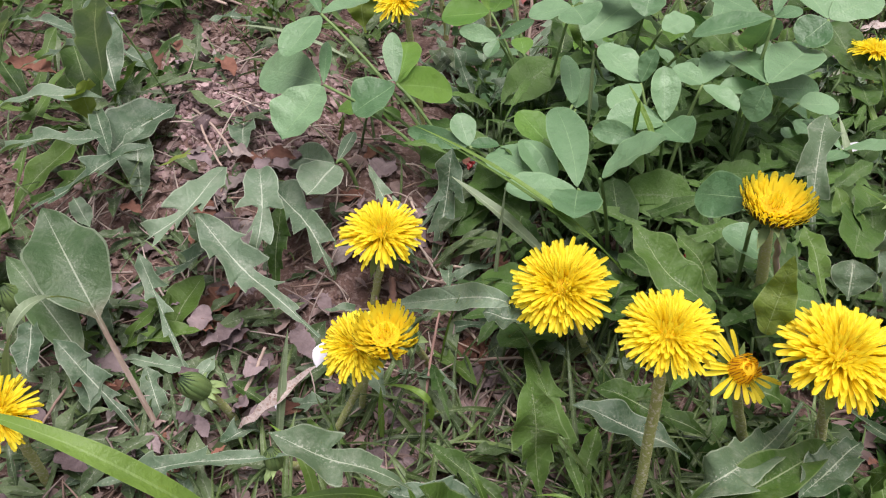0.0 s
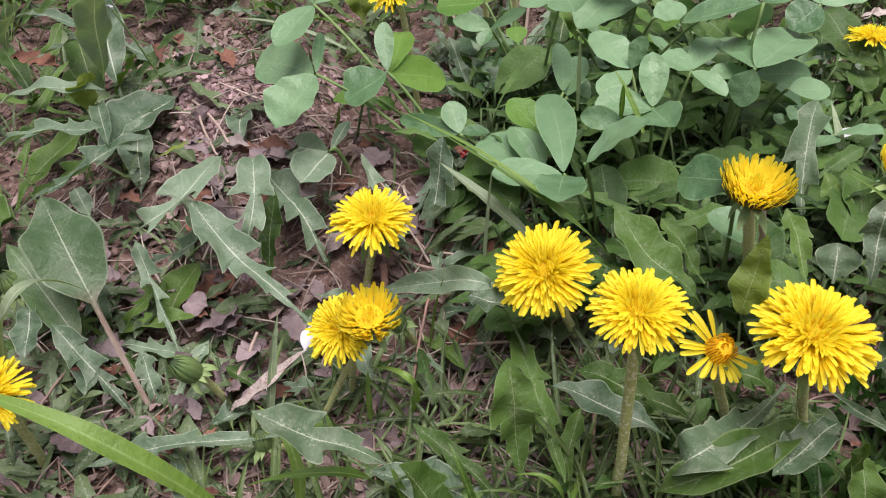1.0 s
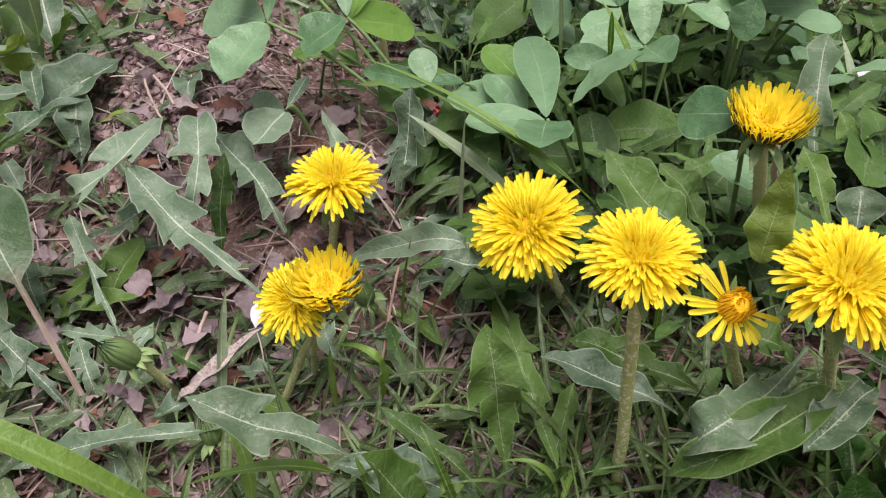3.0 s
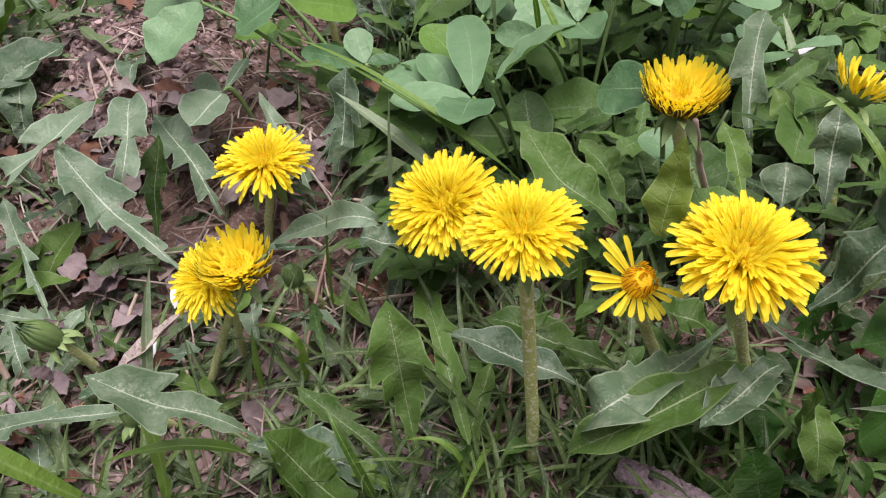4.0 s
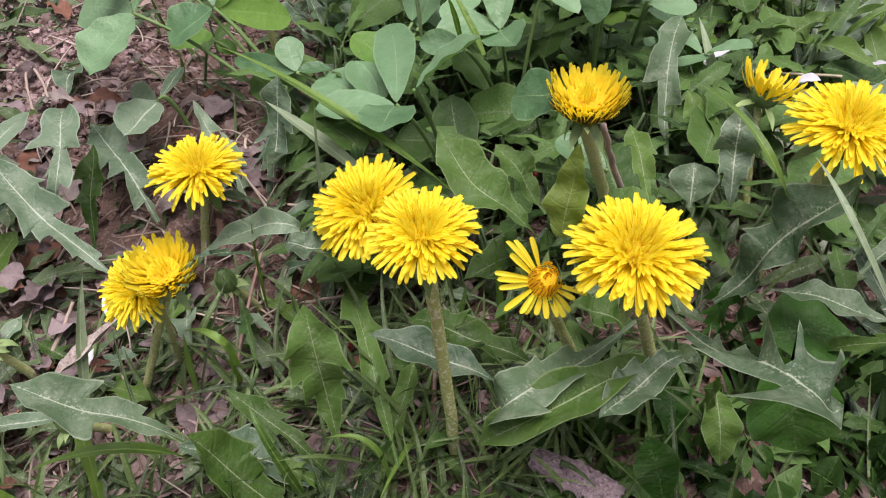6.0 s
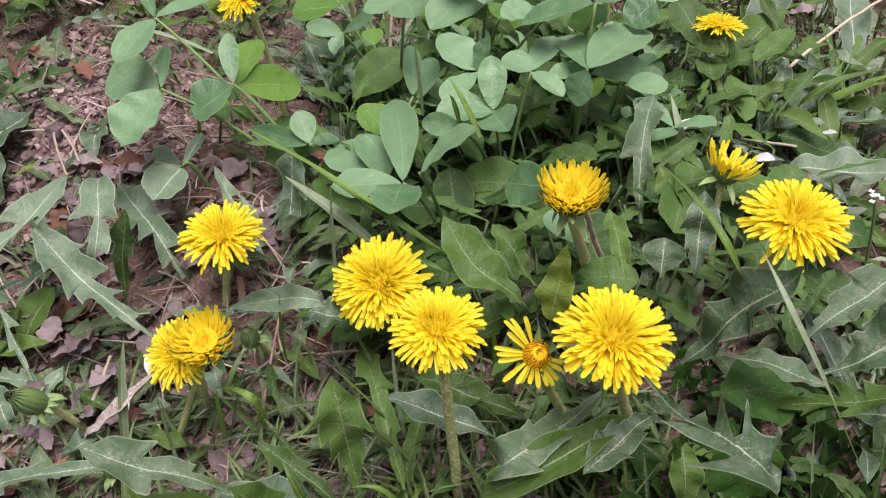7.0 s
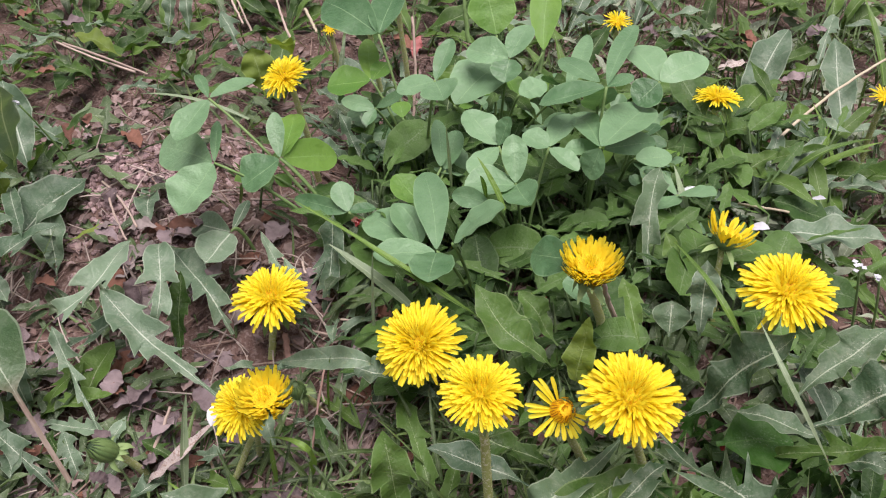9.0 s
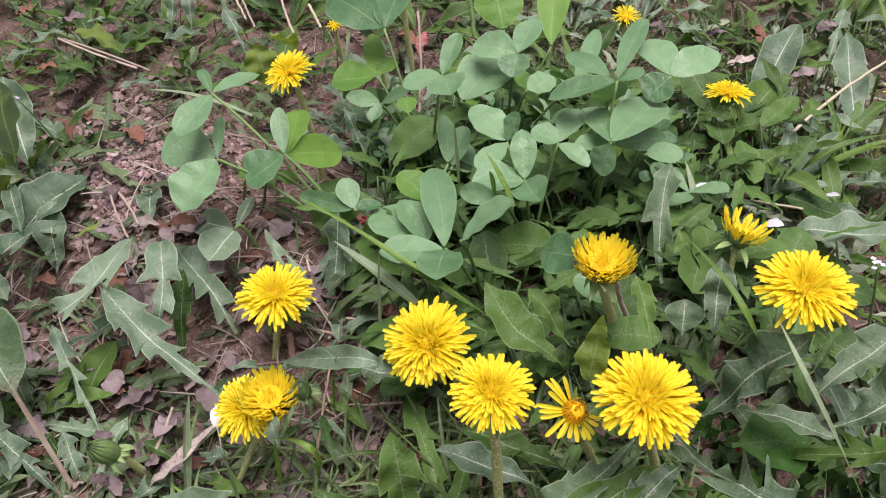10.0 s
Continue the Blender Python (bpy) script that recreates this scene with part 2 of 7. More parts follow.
# ---- shapes ----
def ground_height(x, y):
    """The lie of the soil: a crumbly mound behind on one side, a gentle rise under the flowers."""
    z = 0.012 + 0.043 * math.exp(-((x + 0.135) / 0.075) ** 2 - ((y - 0.405) / 0.085) ** 2)
    z += 0.022 * math.exp(-((x + 0.03) / 0.06) ** 2 - ((y - 0.325) / 0.06) ** 2)
    z += 0.018 * math.exp(-((x - 0.12) / 0.10) ** 2 - ((y - 0.17) / 0.09) ** 2)
    z += 0.020 * math.exp(-((x - 0.10) / 0.15) ** 2 - ((y - 0.34) / 0.10) ** 2)
    near = math.exp(-(x * x + (y - 0.3) ** 2) / 0.5)
    z += near * 0.006 * noise.noise((x * 22, y * 22, 1.3)) + near * 0.0035 * noise.noise((x * 70, y * 70, 4.1))
    z += near * 0.0018 * noise.noise((x * 190, y * 190, 8.7))
    return z + 0.02 * (1 - near) * noise.noise((x * 1.5, y * 1.5, 2.2))


def mesh_of(name, verts, faces, mat, uvs=None, smooth=True):
    me = bpy.data.meshes.new(name)
    me.from_pydata(verts, [], faces)
    if uvs is not None:
        layer = me.uv_layers.new(name="UVMap")
        index = np.empty(len(me.loops), dtype=np.int32)
        me.loops.foreach_get("vertex_index", index)
        layer.data.foreach_set("uv", np.asarray(uvs, dtype=np.float32)[index].ravel())
    if smooth:
        me.polygons.foreach_set("use_smooth", [True] * len(me.polygons))
    for m in mat if isinstance(mat, (list, tuple)) else [mat]:
        me.materials.append(m)
    return me


def thing(name, at, label, category, group="", kind=""):
    ob = new(name)
    ob.empty_display_size = 0.01
    ob.location = at
    return tagged(ob, label, category, group, kind)


def part(name, me, parent, label="", m=None):
    ob = new(name, me)
    ob.parent = parent
    if m is not None:
        ob.matrix_basis = m
    return tagged(ob, label)


def whole(name, me, at, label, category, group="", kind=""):
    ob = new(name, me)
    ob.location = at
    return tagged(ob, label, category, group, kind)


def bezier(a, b, c, s):
    return a * (1 - s) ** 2 + b * (2 * s * (1 - s)) + c * s * s


def lobed(rng, lobes, depth, petiole=0.12):
    """Half widths along a dandelion leaf: uneven lobes that hook back to its base, rounded bays, and a pointed end lobe."""
    sides = []
    for _ in range(2):
        knots, deep = [petiole - rng.uniform(0.0, 0.08)], []
        while knots[-1] < 1.0:
            knots.append(knots[-1] + rng.uniform(0.6, 1.45) / lobes)
            deep.append(min(0.93, depth * rng.uniform(0.65, 1.45)))
        ph, reach, head = rng.random() * 6.3, [rng.uniform(0.78, 1.12) for _ in deep], rng.uniform(0.60, 0.70)
        sharp = [rng.uniform(1.2, 2.6) for _ in deep]

        def half(s, knots=knots, deep=deep, ph=ph, reach=reach, head=head, sharp=sharp):
            if s < petiole:
                return 0.07, 0.0
            grow = 0.10 + 0.90 * min(1.0, max(0.0, (s - petiole) / (0.64 - petiole))) ** 0.8
            if s > head:
                grow *= max(0.0, 1 - ((s - head) / (1 - head)) ** 1.12)
            k = max(i for i in range(len(deep)) if knots[i] <= s)
            f = (s - knots[k]) / (knots[k + 1] - knots[k])
            d = deep[k] * (1.0 if s < head else max(0.0, 1 - (s - head) / 0.16))
            tooth = f / 0.08 if f < 0.08 else (1 - (f - 0.08) / 0.92) ** sharp[k]
            small = 1 + 0.07 * math.sin(s * 83 + ph) * math.sin(s * 31 + ph) * (1 - s)
            return grow * small * ((1 - d) + d * tooth * reach[k]), tooth * d * grow
        sides.append(half)
    return sides


def smooth_edge(rng, petiole=0.1, widest=0.6, teeth=0.0):
    sides = []
    for _ in range(2):
        ph = rng.random() * 6

        def half(s, ph=ph):
            if s < petiole:
                return 0.07, 0.0
            q = (s - petiole) / (1 - petiole)
            p = math.log(0.5) / math.log(widest)
            w = math.sin(math.pi * min(1.0, q ** p)) ** (0.75 if q < widest else 1.0)
            return max(0.07 * (1 - q), w * (1 + teeth * math.sin(s * 42 + ph))), 0.0
        sides.append(half)
    return sides


def round_edge(rng):
    """A clover leaflet: narrow at its base, broad and blunt at its end, with a shallow notch."""
    sides = []
    full, notch = rng.uniform(1.0, 1.4), rng.uniform(-0.15, 0.25)
    for _ in range(2):
        ph = rng.random() * 6

        def half(s, ph=ph):
            w = math.sin(math.pi * s ** full) ** 0.56 if 0 < s < 1 else 0.0
            return w * (1 + 0.02 * math.sin(s * 11 + ph)) * 0.98 + 0.02 * (1 - s), -notch * s ** 5
        sides.append(half)
    return sides


def spear_edge():
    """An entire leaf, widest at two fifths, that runs out to a sharp tip."""
    half = lambda s: (min(1.0, s / 0.34) ** 0.6 * min(1.0, (1 - s) / 0.64) ** 0.75 + 0.004, 0.0)
    return [half, half]


def blade_edge(rng):
    half = lambda s: (min(1.0, 0.55 + s * 1.6) * (1 - s ** 2.6) + 0.01, 0.0)
    return [half, half]


def leaf_data(base, tip, width, sides, rng, arch=0.12, roll=0.0, fold=0.25, wave=0.06, bend=0.0, steps=44, mid=None, ease=False):
    """Vertices, faces and uvs of one leaf from base to tip, arched upwards."""
    a, c = Vector(base), Vector(tip)
    span = (c - a).length
    flat = Vector((c.x - a.x, c.y - a.y, 0))
    cross = Vector((flat.y, -flat.x, 0)).normalized() if flat.length > 1e-5 else Vector((1, 0, 0))
    b = Vector(mid) * 2 - (a + c) * 0.5 if mid else (a + c) * 0.5 + Vector((0, 0, arch * span)) + cross * bend * span
    verts, uvs, faces = [], [], []
    ph = [rng.random() * 6.28 for _ in range(4)]
    cols = (-1.0, -0.5, 0.0, 0.5, 1.0)
    for i in range(steps + 1):
        s = 0.5 - 0.5 * math.cos(math.pi * i / steps) if ease else i / steps
        p = bezier(a, b, c, s)
        t = ((b - a) * (1 - s) + (c - b) * s).normalized()
        side = t.cross(Vector((0, 0, 1)))
        side = cross.copy() if side.length < 0.25 else side.normalized()
        if side.dot(cross) < 0:
            side = -side
        side = Matrix.Rotation(radians(roll), 3, t) @ side
        up = side.cross(t).normalized()
        for v in cols:
            h, hook = sides[0 if v < 0 else 1](s)
            w = h * width * 0.5
            q = p + side * (v * w) - t * (abs(v) ** 2 * hook * width * 0.36)
            rise = fold * abs(v) * w + wave * width * abs(v) * math.sin(s * 19 + ph[0 if v < 0 else 1]) * min(1, h * 1.5)
            rise += 0.5 * wave * width * math.sin(s * 9 + ph[2])
            verts.append(q + up * rise)
            uvs.append((s, 0.5 + v * 0.5))
        if i:
            o = (i - 1) * 5
            faces += [(o + k, o + k + 1, o + k + 6, o + k + 5) for k in range(4)]
    return verts, faces, uvs


def tube_data(points, radii, sides=7):
    """A tube through the points."""
    verts, faces = [], []
    pts = [Vector(p) for p in points]
    for i, p in enumerate(pts):
        t = (pts[min(i + 1, len(pts) - 1)] - pts[max(i - 1, 0)]).normalized()
        x = t.orthogonal().normalized() if abs(t.z) < 0.5 else Vector((1, 0, 0)).cross(t).normalized()
        y = t.cross(x)
        for k in range(sides):
            w = k / sides * math.tau
            verts.append(p + (x * math.cos(w) + y * math.sin(w)) * radii[i])
        if i:
            o = (i - 1) * sides
            faces += [(o + k, o + (k + 1) % sides, o + sides + (k + 1) % sides, o + sides + k) for k in range(sides)]
    faces.append(tuple(range(len(verts) - sides, len(verts))))
    return verts, faces


def bent_tube(a, b, r0, r1, sag=Vector((0, 0, 0)), steps=10, wob=0.0, rng=random, sides=7):
    a, b = Vector(a), Vector(b)
    m = (a + b) * 0.5 + sag
    pts = [bezier(a, m, b, i / steps) + Vector((rng.uniform(-wob, wob), rng.uniform(-wob, wob), 0)) for i in range(steps + 1)]
    return tube_data(pts, [r0 + (r1 - r0) * i / steps for i in range(steps + 1)], sides)


# ---- kinds of things ----


def leaf(plant, look_of, base, tip, width, kind="lobed", arch=0.12, roll=0.0, fold=0.38, wave=0.13, bend=0.0, lobes=6, depth=0.62, mid=None, label=""):
    """One leaf as a part of its plant."""
    rng = random.Random(hash((round(base[0] * 1e4), round(tip[0] * 1e4), round(tip[1] * 1e4))))
    if kind == "lobed":
        sides = lobed(rng, lobes, depth)
    elif kind == "broad":
        sides = lobed(rng, 6, 0.24, 0.05)
    elif kind == "spear":
        sides = spear_edge()
    elif kind == "stalked":
        sides = smooth_edge(rng, 0.42, 0.42, 0.03)
    else:
        sides = smooth_edge(rng, 0.08, 0.55, 0.015)
    o = plant.location
    rel = lambda p: tuple(Vector(p) - o)
    verts, faces, uvs = leaf_data(rel(base), rel(tip), width, sides, rng, arch, roll, fold, wave, bend, 90 if kind in ("lobed", "broad") else 44, rel(mid) if mid else None)
    return part("leaf", mesh_of("leaf", verts, faces, look_of, uvs), plant, label)


def grass_blade(base, tip, width, mid=None, look_of=None, arch=0.15, roll=0.0, label="long green grass blade rising from the soil", bend=0.0):
    rng = random.Random(int(base[0] * 1e5) + int(tip[1] * 1e5))
    o = Vector(base)
    rel = lambda p: tuple(Vector(p) - o)
    verts, faces, uvs = leaf_data((0, 0, 0), rel(tip), width, blade_edge(rng), rng, arch, roll, 0.35, 0.03, bend, 26, rel(mid) if mid else None)
    return whole("grass_blade", mesh_of("grass_blade", verts, faces, look_of or GRASS, uvs), o, label, "grass", "grass blades")


def clover_leaf(plant, node, tips, looks=None, stalk_base=None):
    """A leaf of rounded leaflets on a thin stalk. tips: (place, width, roll) of each leaflet."""
    o = plant.location
    n0 = Vector(node) - o
    for tip, width, roll in tips:
        rng = random.Random(int(tip[0] * 1e5) * 7 + int(tip[1] * 1e5))
        t0 = Vector(tip) - o
        root = n0 + (t0 - n0) * 0.03
        verts, faces, uvs = leaf_data(root, t0, width, round_edge(rng), rng, rng.uniform(-0.02, 0.08), roll, rng.uniform(0.10, 0.42), rng.uniform(0.006, 0.028), rng.uniform(-0.05, 0.05), 30, None, True)
        part("leaflet", mesh_of("leaflet", verts, faces, looks or CLOVER, uvs), plant)
    foot = Vector(stalk_base) - o if stalk_base else Vector((n0.x * 0.35, n0.y * 0.35, 0.0))
    foot.z = ground_height(foot.x + o.x, foot.y + o.y) - o.z - 0.001
    verts, faces = bent_tube(foot, n0, 0.0010, 0.0007, Vector((0, 0, 0.016)), 10)
    part("stalk", mesh_of("stalk", verts, faces, STALK), plant)


def floret_mesh(name, curl, mat, fold=0.16, slim=1.0):
    """A strap-shaped petal one unit long with a toothed end; curl bends it up (plus) or down, fold troughs it, slim narrows its end."""
    verts, uvs, faces = [], [], []
    runs = (0.0, 0.2, 0.42, 0.65, 0.84, 0.95, 1.0)
    for i, s in enumerate(runs):
        w = 0.5 * (0.42 + 0.58 * min(1.0, s * 1.6)) * (1.0 if s < 0.8 else 0.95 * slim if s < 0.9 else 0.74 * slim if s < 1.0 else 0.38 * slim)
        for k, v in enumerate((-1.0, -0.5, 0.0, 0.5, 1.0)):
            x = s - (0.030 * (k % 2) + 0.02 * abs(v) if s == 1.0 else 0.0)
            verts.append((x, v * w, curl * s * s + fold * abs(v) * w * (1 - 0.3 * s)))
            uvs.append((s, 0.5 + v * 0.5))
        if i:
            o = (i - 1) * 5
            faces += [(o + k, o + k + 1, o + k + 6, o + k + 5) for k in range(4)]
    # unit wide is the petal's length: the width comes from the scale across
    return mesh_of(name, verts, faces, mat, uvs)


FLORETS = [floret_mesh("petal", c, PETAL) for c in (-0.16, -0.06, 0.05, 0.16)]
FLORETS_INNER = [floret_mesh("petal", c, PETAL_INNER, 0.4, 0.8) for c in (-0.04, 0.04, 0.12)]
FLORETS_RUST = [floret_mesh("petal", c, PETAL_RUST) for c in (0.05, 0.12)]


def arc_floret_mesh(bow, back=PETAL_BACK):
    """A petal that curves upwards through the angle bow: a yellow face, and its back, brown-striped on the outer ones, just below it."""
    verts, uvs, faces = [], [], []
    for layer in (0.0, 0.022):
        for i in range(10):
            s = i / 9
            w = 0.5 * (0.45 + 0.55 * min(1.0, s * 1.5)) * (1.0 if s < 0.8 else 0.85 if s < 0.95 else 0.45)
            x, z = math.sin(bow * s) / bow, (1 - math.cos(bow * s)) / bow
            for v in (-1.0, 0.0, 1.0):
                verts.append((x + layer * math.sin(bow * s), v * w, z - layer * math.cos(bow * s)))
                uvs.append((s, 0.5 + v * 0.5))
            if i:
                o = len(verts) - 6
                quads = [(o + k, o + k + 1, o + k + 4, o + k + 3) for k in range(2)]
                faces += quads if layer == 0.0 else [f[::-1] for f in quads]
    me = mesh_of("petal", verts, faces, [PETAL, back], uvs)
    for p in me.polygons[18:]:
        p.material_index = 1
    return me


ARC = 0.7
FLORETS_BACK = [arc_floret_mesh(ARC)]
FLORETS_ARC = [arc_floret_mesh(ARC, PETAL)]


def cup_mesh(r, depth, mat, sunk=0.0):
    verts, faces = [], []
    ring = 14
    prof = ((0.16, -depth), (0.42, -depth * 0.92), (0.62, -depth * 0.55), (0.66, -depth * 0.2), (0.60, 0.0), (0.35, depth * 0.16), (0.08, depth * 0.22))
    for i, (q, z) in enumerate(prof):
        for k in range(ring):
            w = k / ring * math.tau
            verts.append((q * r * math.cos(w), q * r * math.sin(w), z - sunk))
        if i:
            o = (i - 1) * ring
            faces += [(o + k, o + (k + 1) % ring, o + ring + (k + 1) % ring, o + ring + k) for k in range(ring)]
    faces += [tuple(range(ring))[::-1], tuple(range(len(verts) - ring, len(verts)))]
    return mesh_of("flower_head", verts, faces, mat)


def bract_mesh(r, mat):
    verts, faces, uvs = leaf_data((0, 0, 0), (r, 0, 0), r * 0.30, smooth_edge(random.Random(3), 0.0, 0.4), random.Random(3), 0.12, 0, 0.3, 0.0, 0, 8)
    return mesh_of("bract", verts, faces, mat, uvs)


def dandelion(at, normal, radius, foot, label, style="open", florets=150, stem_r=0.0017, seed=1, spin=0.0, far=False):
    """A dandelion in flower: stem, green cup with bracts, and every petal. normal: the way its face looks."""
    rng = random.Random(seed)
    flower = thing("dandelion_flower", foot, label, "flower", "dandelion flowers")
    o, head = Vector(foot), Vector(at)
    nz = Vector(normal).normalized()
    turn = nz.to_track_quat("Z", "Y").to_matrix().to_4x4() @ pose(0, 0, 0, 0, 0, spin)
    # a half-open head sits deeper in its cup
    cup, sunk = radius * 0.42, radius * 0.30 if style == "half" else 0.0
    neck = head - o - nz * (cup + sunk)
    verts, faces = bent_tube((0, 0, 0), neck, stem_r * 1.15, stem_r, Vector((neck.x * -0.12, neck.y * -0.12, 0)) + nz * -0.006, 14, 0.00025, rng, 9)
    rings = len(verts) // 9
    for k in range(0 if far else 170):
        # short soft hairs stand off the stem, most of them near its top
        i = int((rng.random() ** 0.7) * (rings - 1)) * 9
        j = rng.randrange(9)
        mid = sum((verts[i + c] for c in range(9)), Vector()) / 9
        at_s = verts[i + j].lerp(verts[min(i + 9, (rings - 1) * 9) + j], rng.random())
        out_d = (verts[i + j] - mid).normalized()
        c = len(verts)
        verts += [at_s + Vector((0, 0, 0.00013)), at_s - Vector((0, 0, 0.00013)), at_s + out_d * rng.uniform(0.0006, 0.0015) + Vector((rng.uniform(-1, 1), rng.uniform(-1, 1), rng.uniform(-1, 1))) * 0.0005]
        faces.append((c, c + 1, c + 2))
    part("stem", mesh_of("stem", verts, faces, STEM), flower, "speckled hairy pale green stem")
    hub = part("flower_head", cup_mesh(radius * (0.62 if sunk else 0.5), cup, BRACT, sunk), flower, "", Matrix.Translation(head - o) @ turn)
    bract = bract_mesh(radius * (0.85 if sunk else 0.62), BRACT_PALE if sunk else BRACT)
    for k in range(11):
        w = k / 11 * 360 + rng.uniform(-10, 10)
        down = rng.uniform(15, 75) if k % 2 else rng.uniform(-55, -20)
        m = pose(0, 0, -cup * 0.72 - sunk, 0, 0, w) @ Matrix.Translation((radius * 0.20, 0, 0)) @ pose(0, 0, 0, 0, down, 0)
        part("bract", bract, hub, "", m)
    if style in ("open", "half"):
        core, dome, floor_z = (0.45, 0.06, 0.09) if style == "open" else (0.42, 0.03, -0.06)
        verts, faces = [], []
        for i in range(4):
            for k in range(14):
                w, q = k / 14 * math.tau, math.cos(i / 3 * 1.4)
                verts.append((radius * core * q * math.cos(w), radius * core * q * math.sin(w), radius * (dome * math.sin(i / 3 * 1.4) + floor_z)))
            if i:
                faces += [((i - 1) * 14 + k, (i - 1) * 14 + (k + 1) % 14, i * 14 + (k + 1) % 14, i * 14 + k) for k in range(14)]
        faces.append(tuple(range(42, 56)))
        part("disc", mesh_of("disc", verts, faces, DISC), hub, "golden disc under the florets, orange deepened like their shaded gaps")
    if style == "wilted":
        verts, faces = [], []
        for i, (q, z) in enumerate(((0.29, 0.0), (0.30, 0.16), (0.25, 0.32), (0.15, 0.37), (0.04, 0.38))):
            for k in range(26):
                w, q2 = k / 26 * math.tau, q * radius * (1.0 if k % 2 or i > 2 else 0.94)
                verts.append((q2 * math.cos(w), q2 * math.sin(w), z * radius))
            if i:
                faces += [((i - 1) * 26 + k, (i - 1) * 26 + (k + 1) % 26, i * 26 + (k + 1) % 26, i * 26 + k) for k in range(26)]
        faces.append(tuple(range(104, 130)))
        part("disc", mesh_of("disc", verts, faces, DISC_BROWN), hub, "brown-gold centre of closed florets")
        for k in range(24):
            m = pose(0, 0, 0, 0, 0, k * 15 + rng.uniform(-4, 4)) @ Matrix.Translation((radius * 0.38, 0, 0)) @ pose(0, 0, 0, 0, -rng.uniform(90, 108), 0)
            part("petal", rng.choice(FLORETS_RUST), hub, "", m @ Matrix.Diagonal((radius * 0.46, radius * 0.11, radius * 0.2, 1)))
        for k in range(22):
            # shorter closed florets fill the middle
            far_out = 0.26 if k < 14 else 0.12
            m = pose(0, 0, radius * 0.2, 0, 0, k * 25.7 + rng.uniform(-6, 6)) @ Matrix.Translation((radius * far_out, 0, 0)) @ pose(0, 0, 0, 0, -rng.uniform(88, 104), 0)
            part("petal", rng.choice(FLORETS_RUST), hub, "", m @ Matrix.Diagonal((radius * rng.uniform(0.24, 0.3), radius * 0.09, radius * 0.2, 1)))
    for i in range(florets):
        q = i / florets
        w = (i * 137.508 + rng.uniform(-9, 9)) % 360
        # where the petal's tip lies, out from the middle and up, and where it is rooted
        if style == "open":
            out = radius * (1.0 - 0.99 * q) ** 0.54 * rng.uniform(0.93, 1.03)
            high = radius * (-0.10 + 0.52 * math.sqrt(max(0.0, 1 - min(1.0, out / radius) ** 2)) - 0.05 * q ** 3 + rng.uniform(-0.05, 0.05))
            upright = min(1.0, max(0.0, (0.52 - out / radius) / 0.3))
            root, low = out * (0.30 + 0.52 * upright), radius * (0.13 - 0.03 * upright)
            sort = FLORETS if q < 0.62 else FLORETS_INNER
        elif style == "half":
            # a bowl of petals, hollow round a small standing tuft
            rim = (1.0 - 0.985 * q) ** 0.56
            out = radius * rim * rng.uniform(0.96, 1.03)
            if rim < 0.28:
                high, root, low, sort = radius * rng.uniform(0.22, 0.31), out * 0.8, -radius * 0.06, FLORETS_INNER
            else:
                high = radius * ((0.02 if rim > 0.46 else -0.07) + 0.25 * rim ** 1.3 + rng.uniform(-0.05, 0.05))
                root, low = radius * (0.08 + 0.42 * rim ** 1.5), -radius * (0.06 + 0.30 * rim)
                sort = FLORETS_BACK if q < 0.34 and not far else FLORETS_ARC
        else:
            out = radius * rng.uniform(0.95, 1.22) * (1.0 if q < 0.5 else 0.78)
            high = radius * rng.uniform(-0.10, 0.42)
            root, low = radius * 0.26, 0.0
            sort = FLORETS[:3]
            # a bare stretch on one side
            w = 92 + 245 * (i + rng.uniform(-0.3, 0.3)) / florets
        lift = math.degrees(math.atan2(high - low, out - root))
        length = math.hypot(high - low, out - root)
        wide = radius * (rng.uniform(0.076, 0.096) * (1 - 0.42 * q) if style != "wilted" else rng.uniform(0.115, 0.145))
        if style == "half":
            wide *= 1.45
            if sort is not FLORETS_INNER:
                length, lift = length / (2 * math.sin(ARC / 2) / ARC), lift - math.degrees(ARC / 2)
        elif style == "open" and upright > 0.3:
            # the short inner florets stand apart, each leaning its own way
            wide, length, lift = wide * 0.8, length * rng.uniform(0.85, 1.3), lift + rng.uniform(-20, 12)
        m = pose(0, 0, low, 0, 0, w) @ Matrix.Translation((root, 0, 0)) @ pose(0, 0, 0, rng.uniform(-12, 12), -lift, rng.uniform(-5, 5))
        part("petal", rng.choice(sort), hub, "", m @ Matrix.Diagonal((length, wide, length, 1)))
    return flower


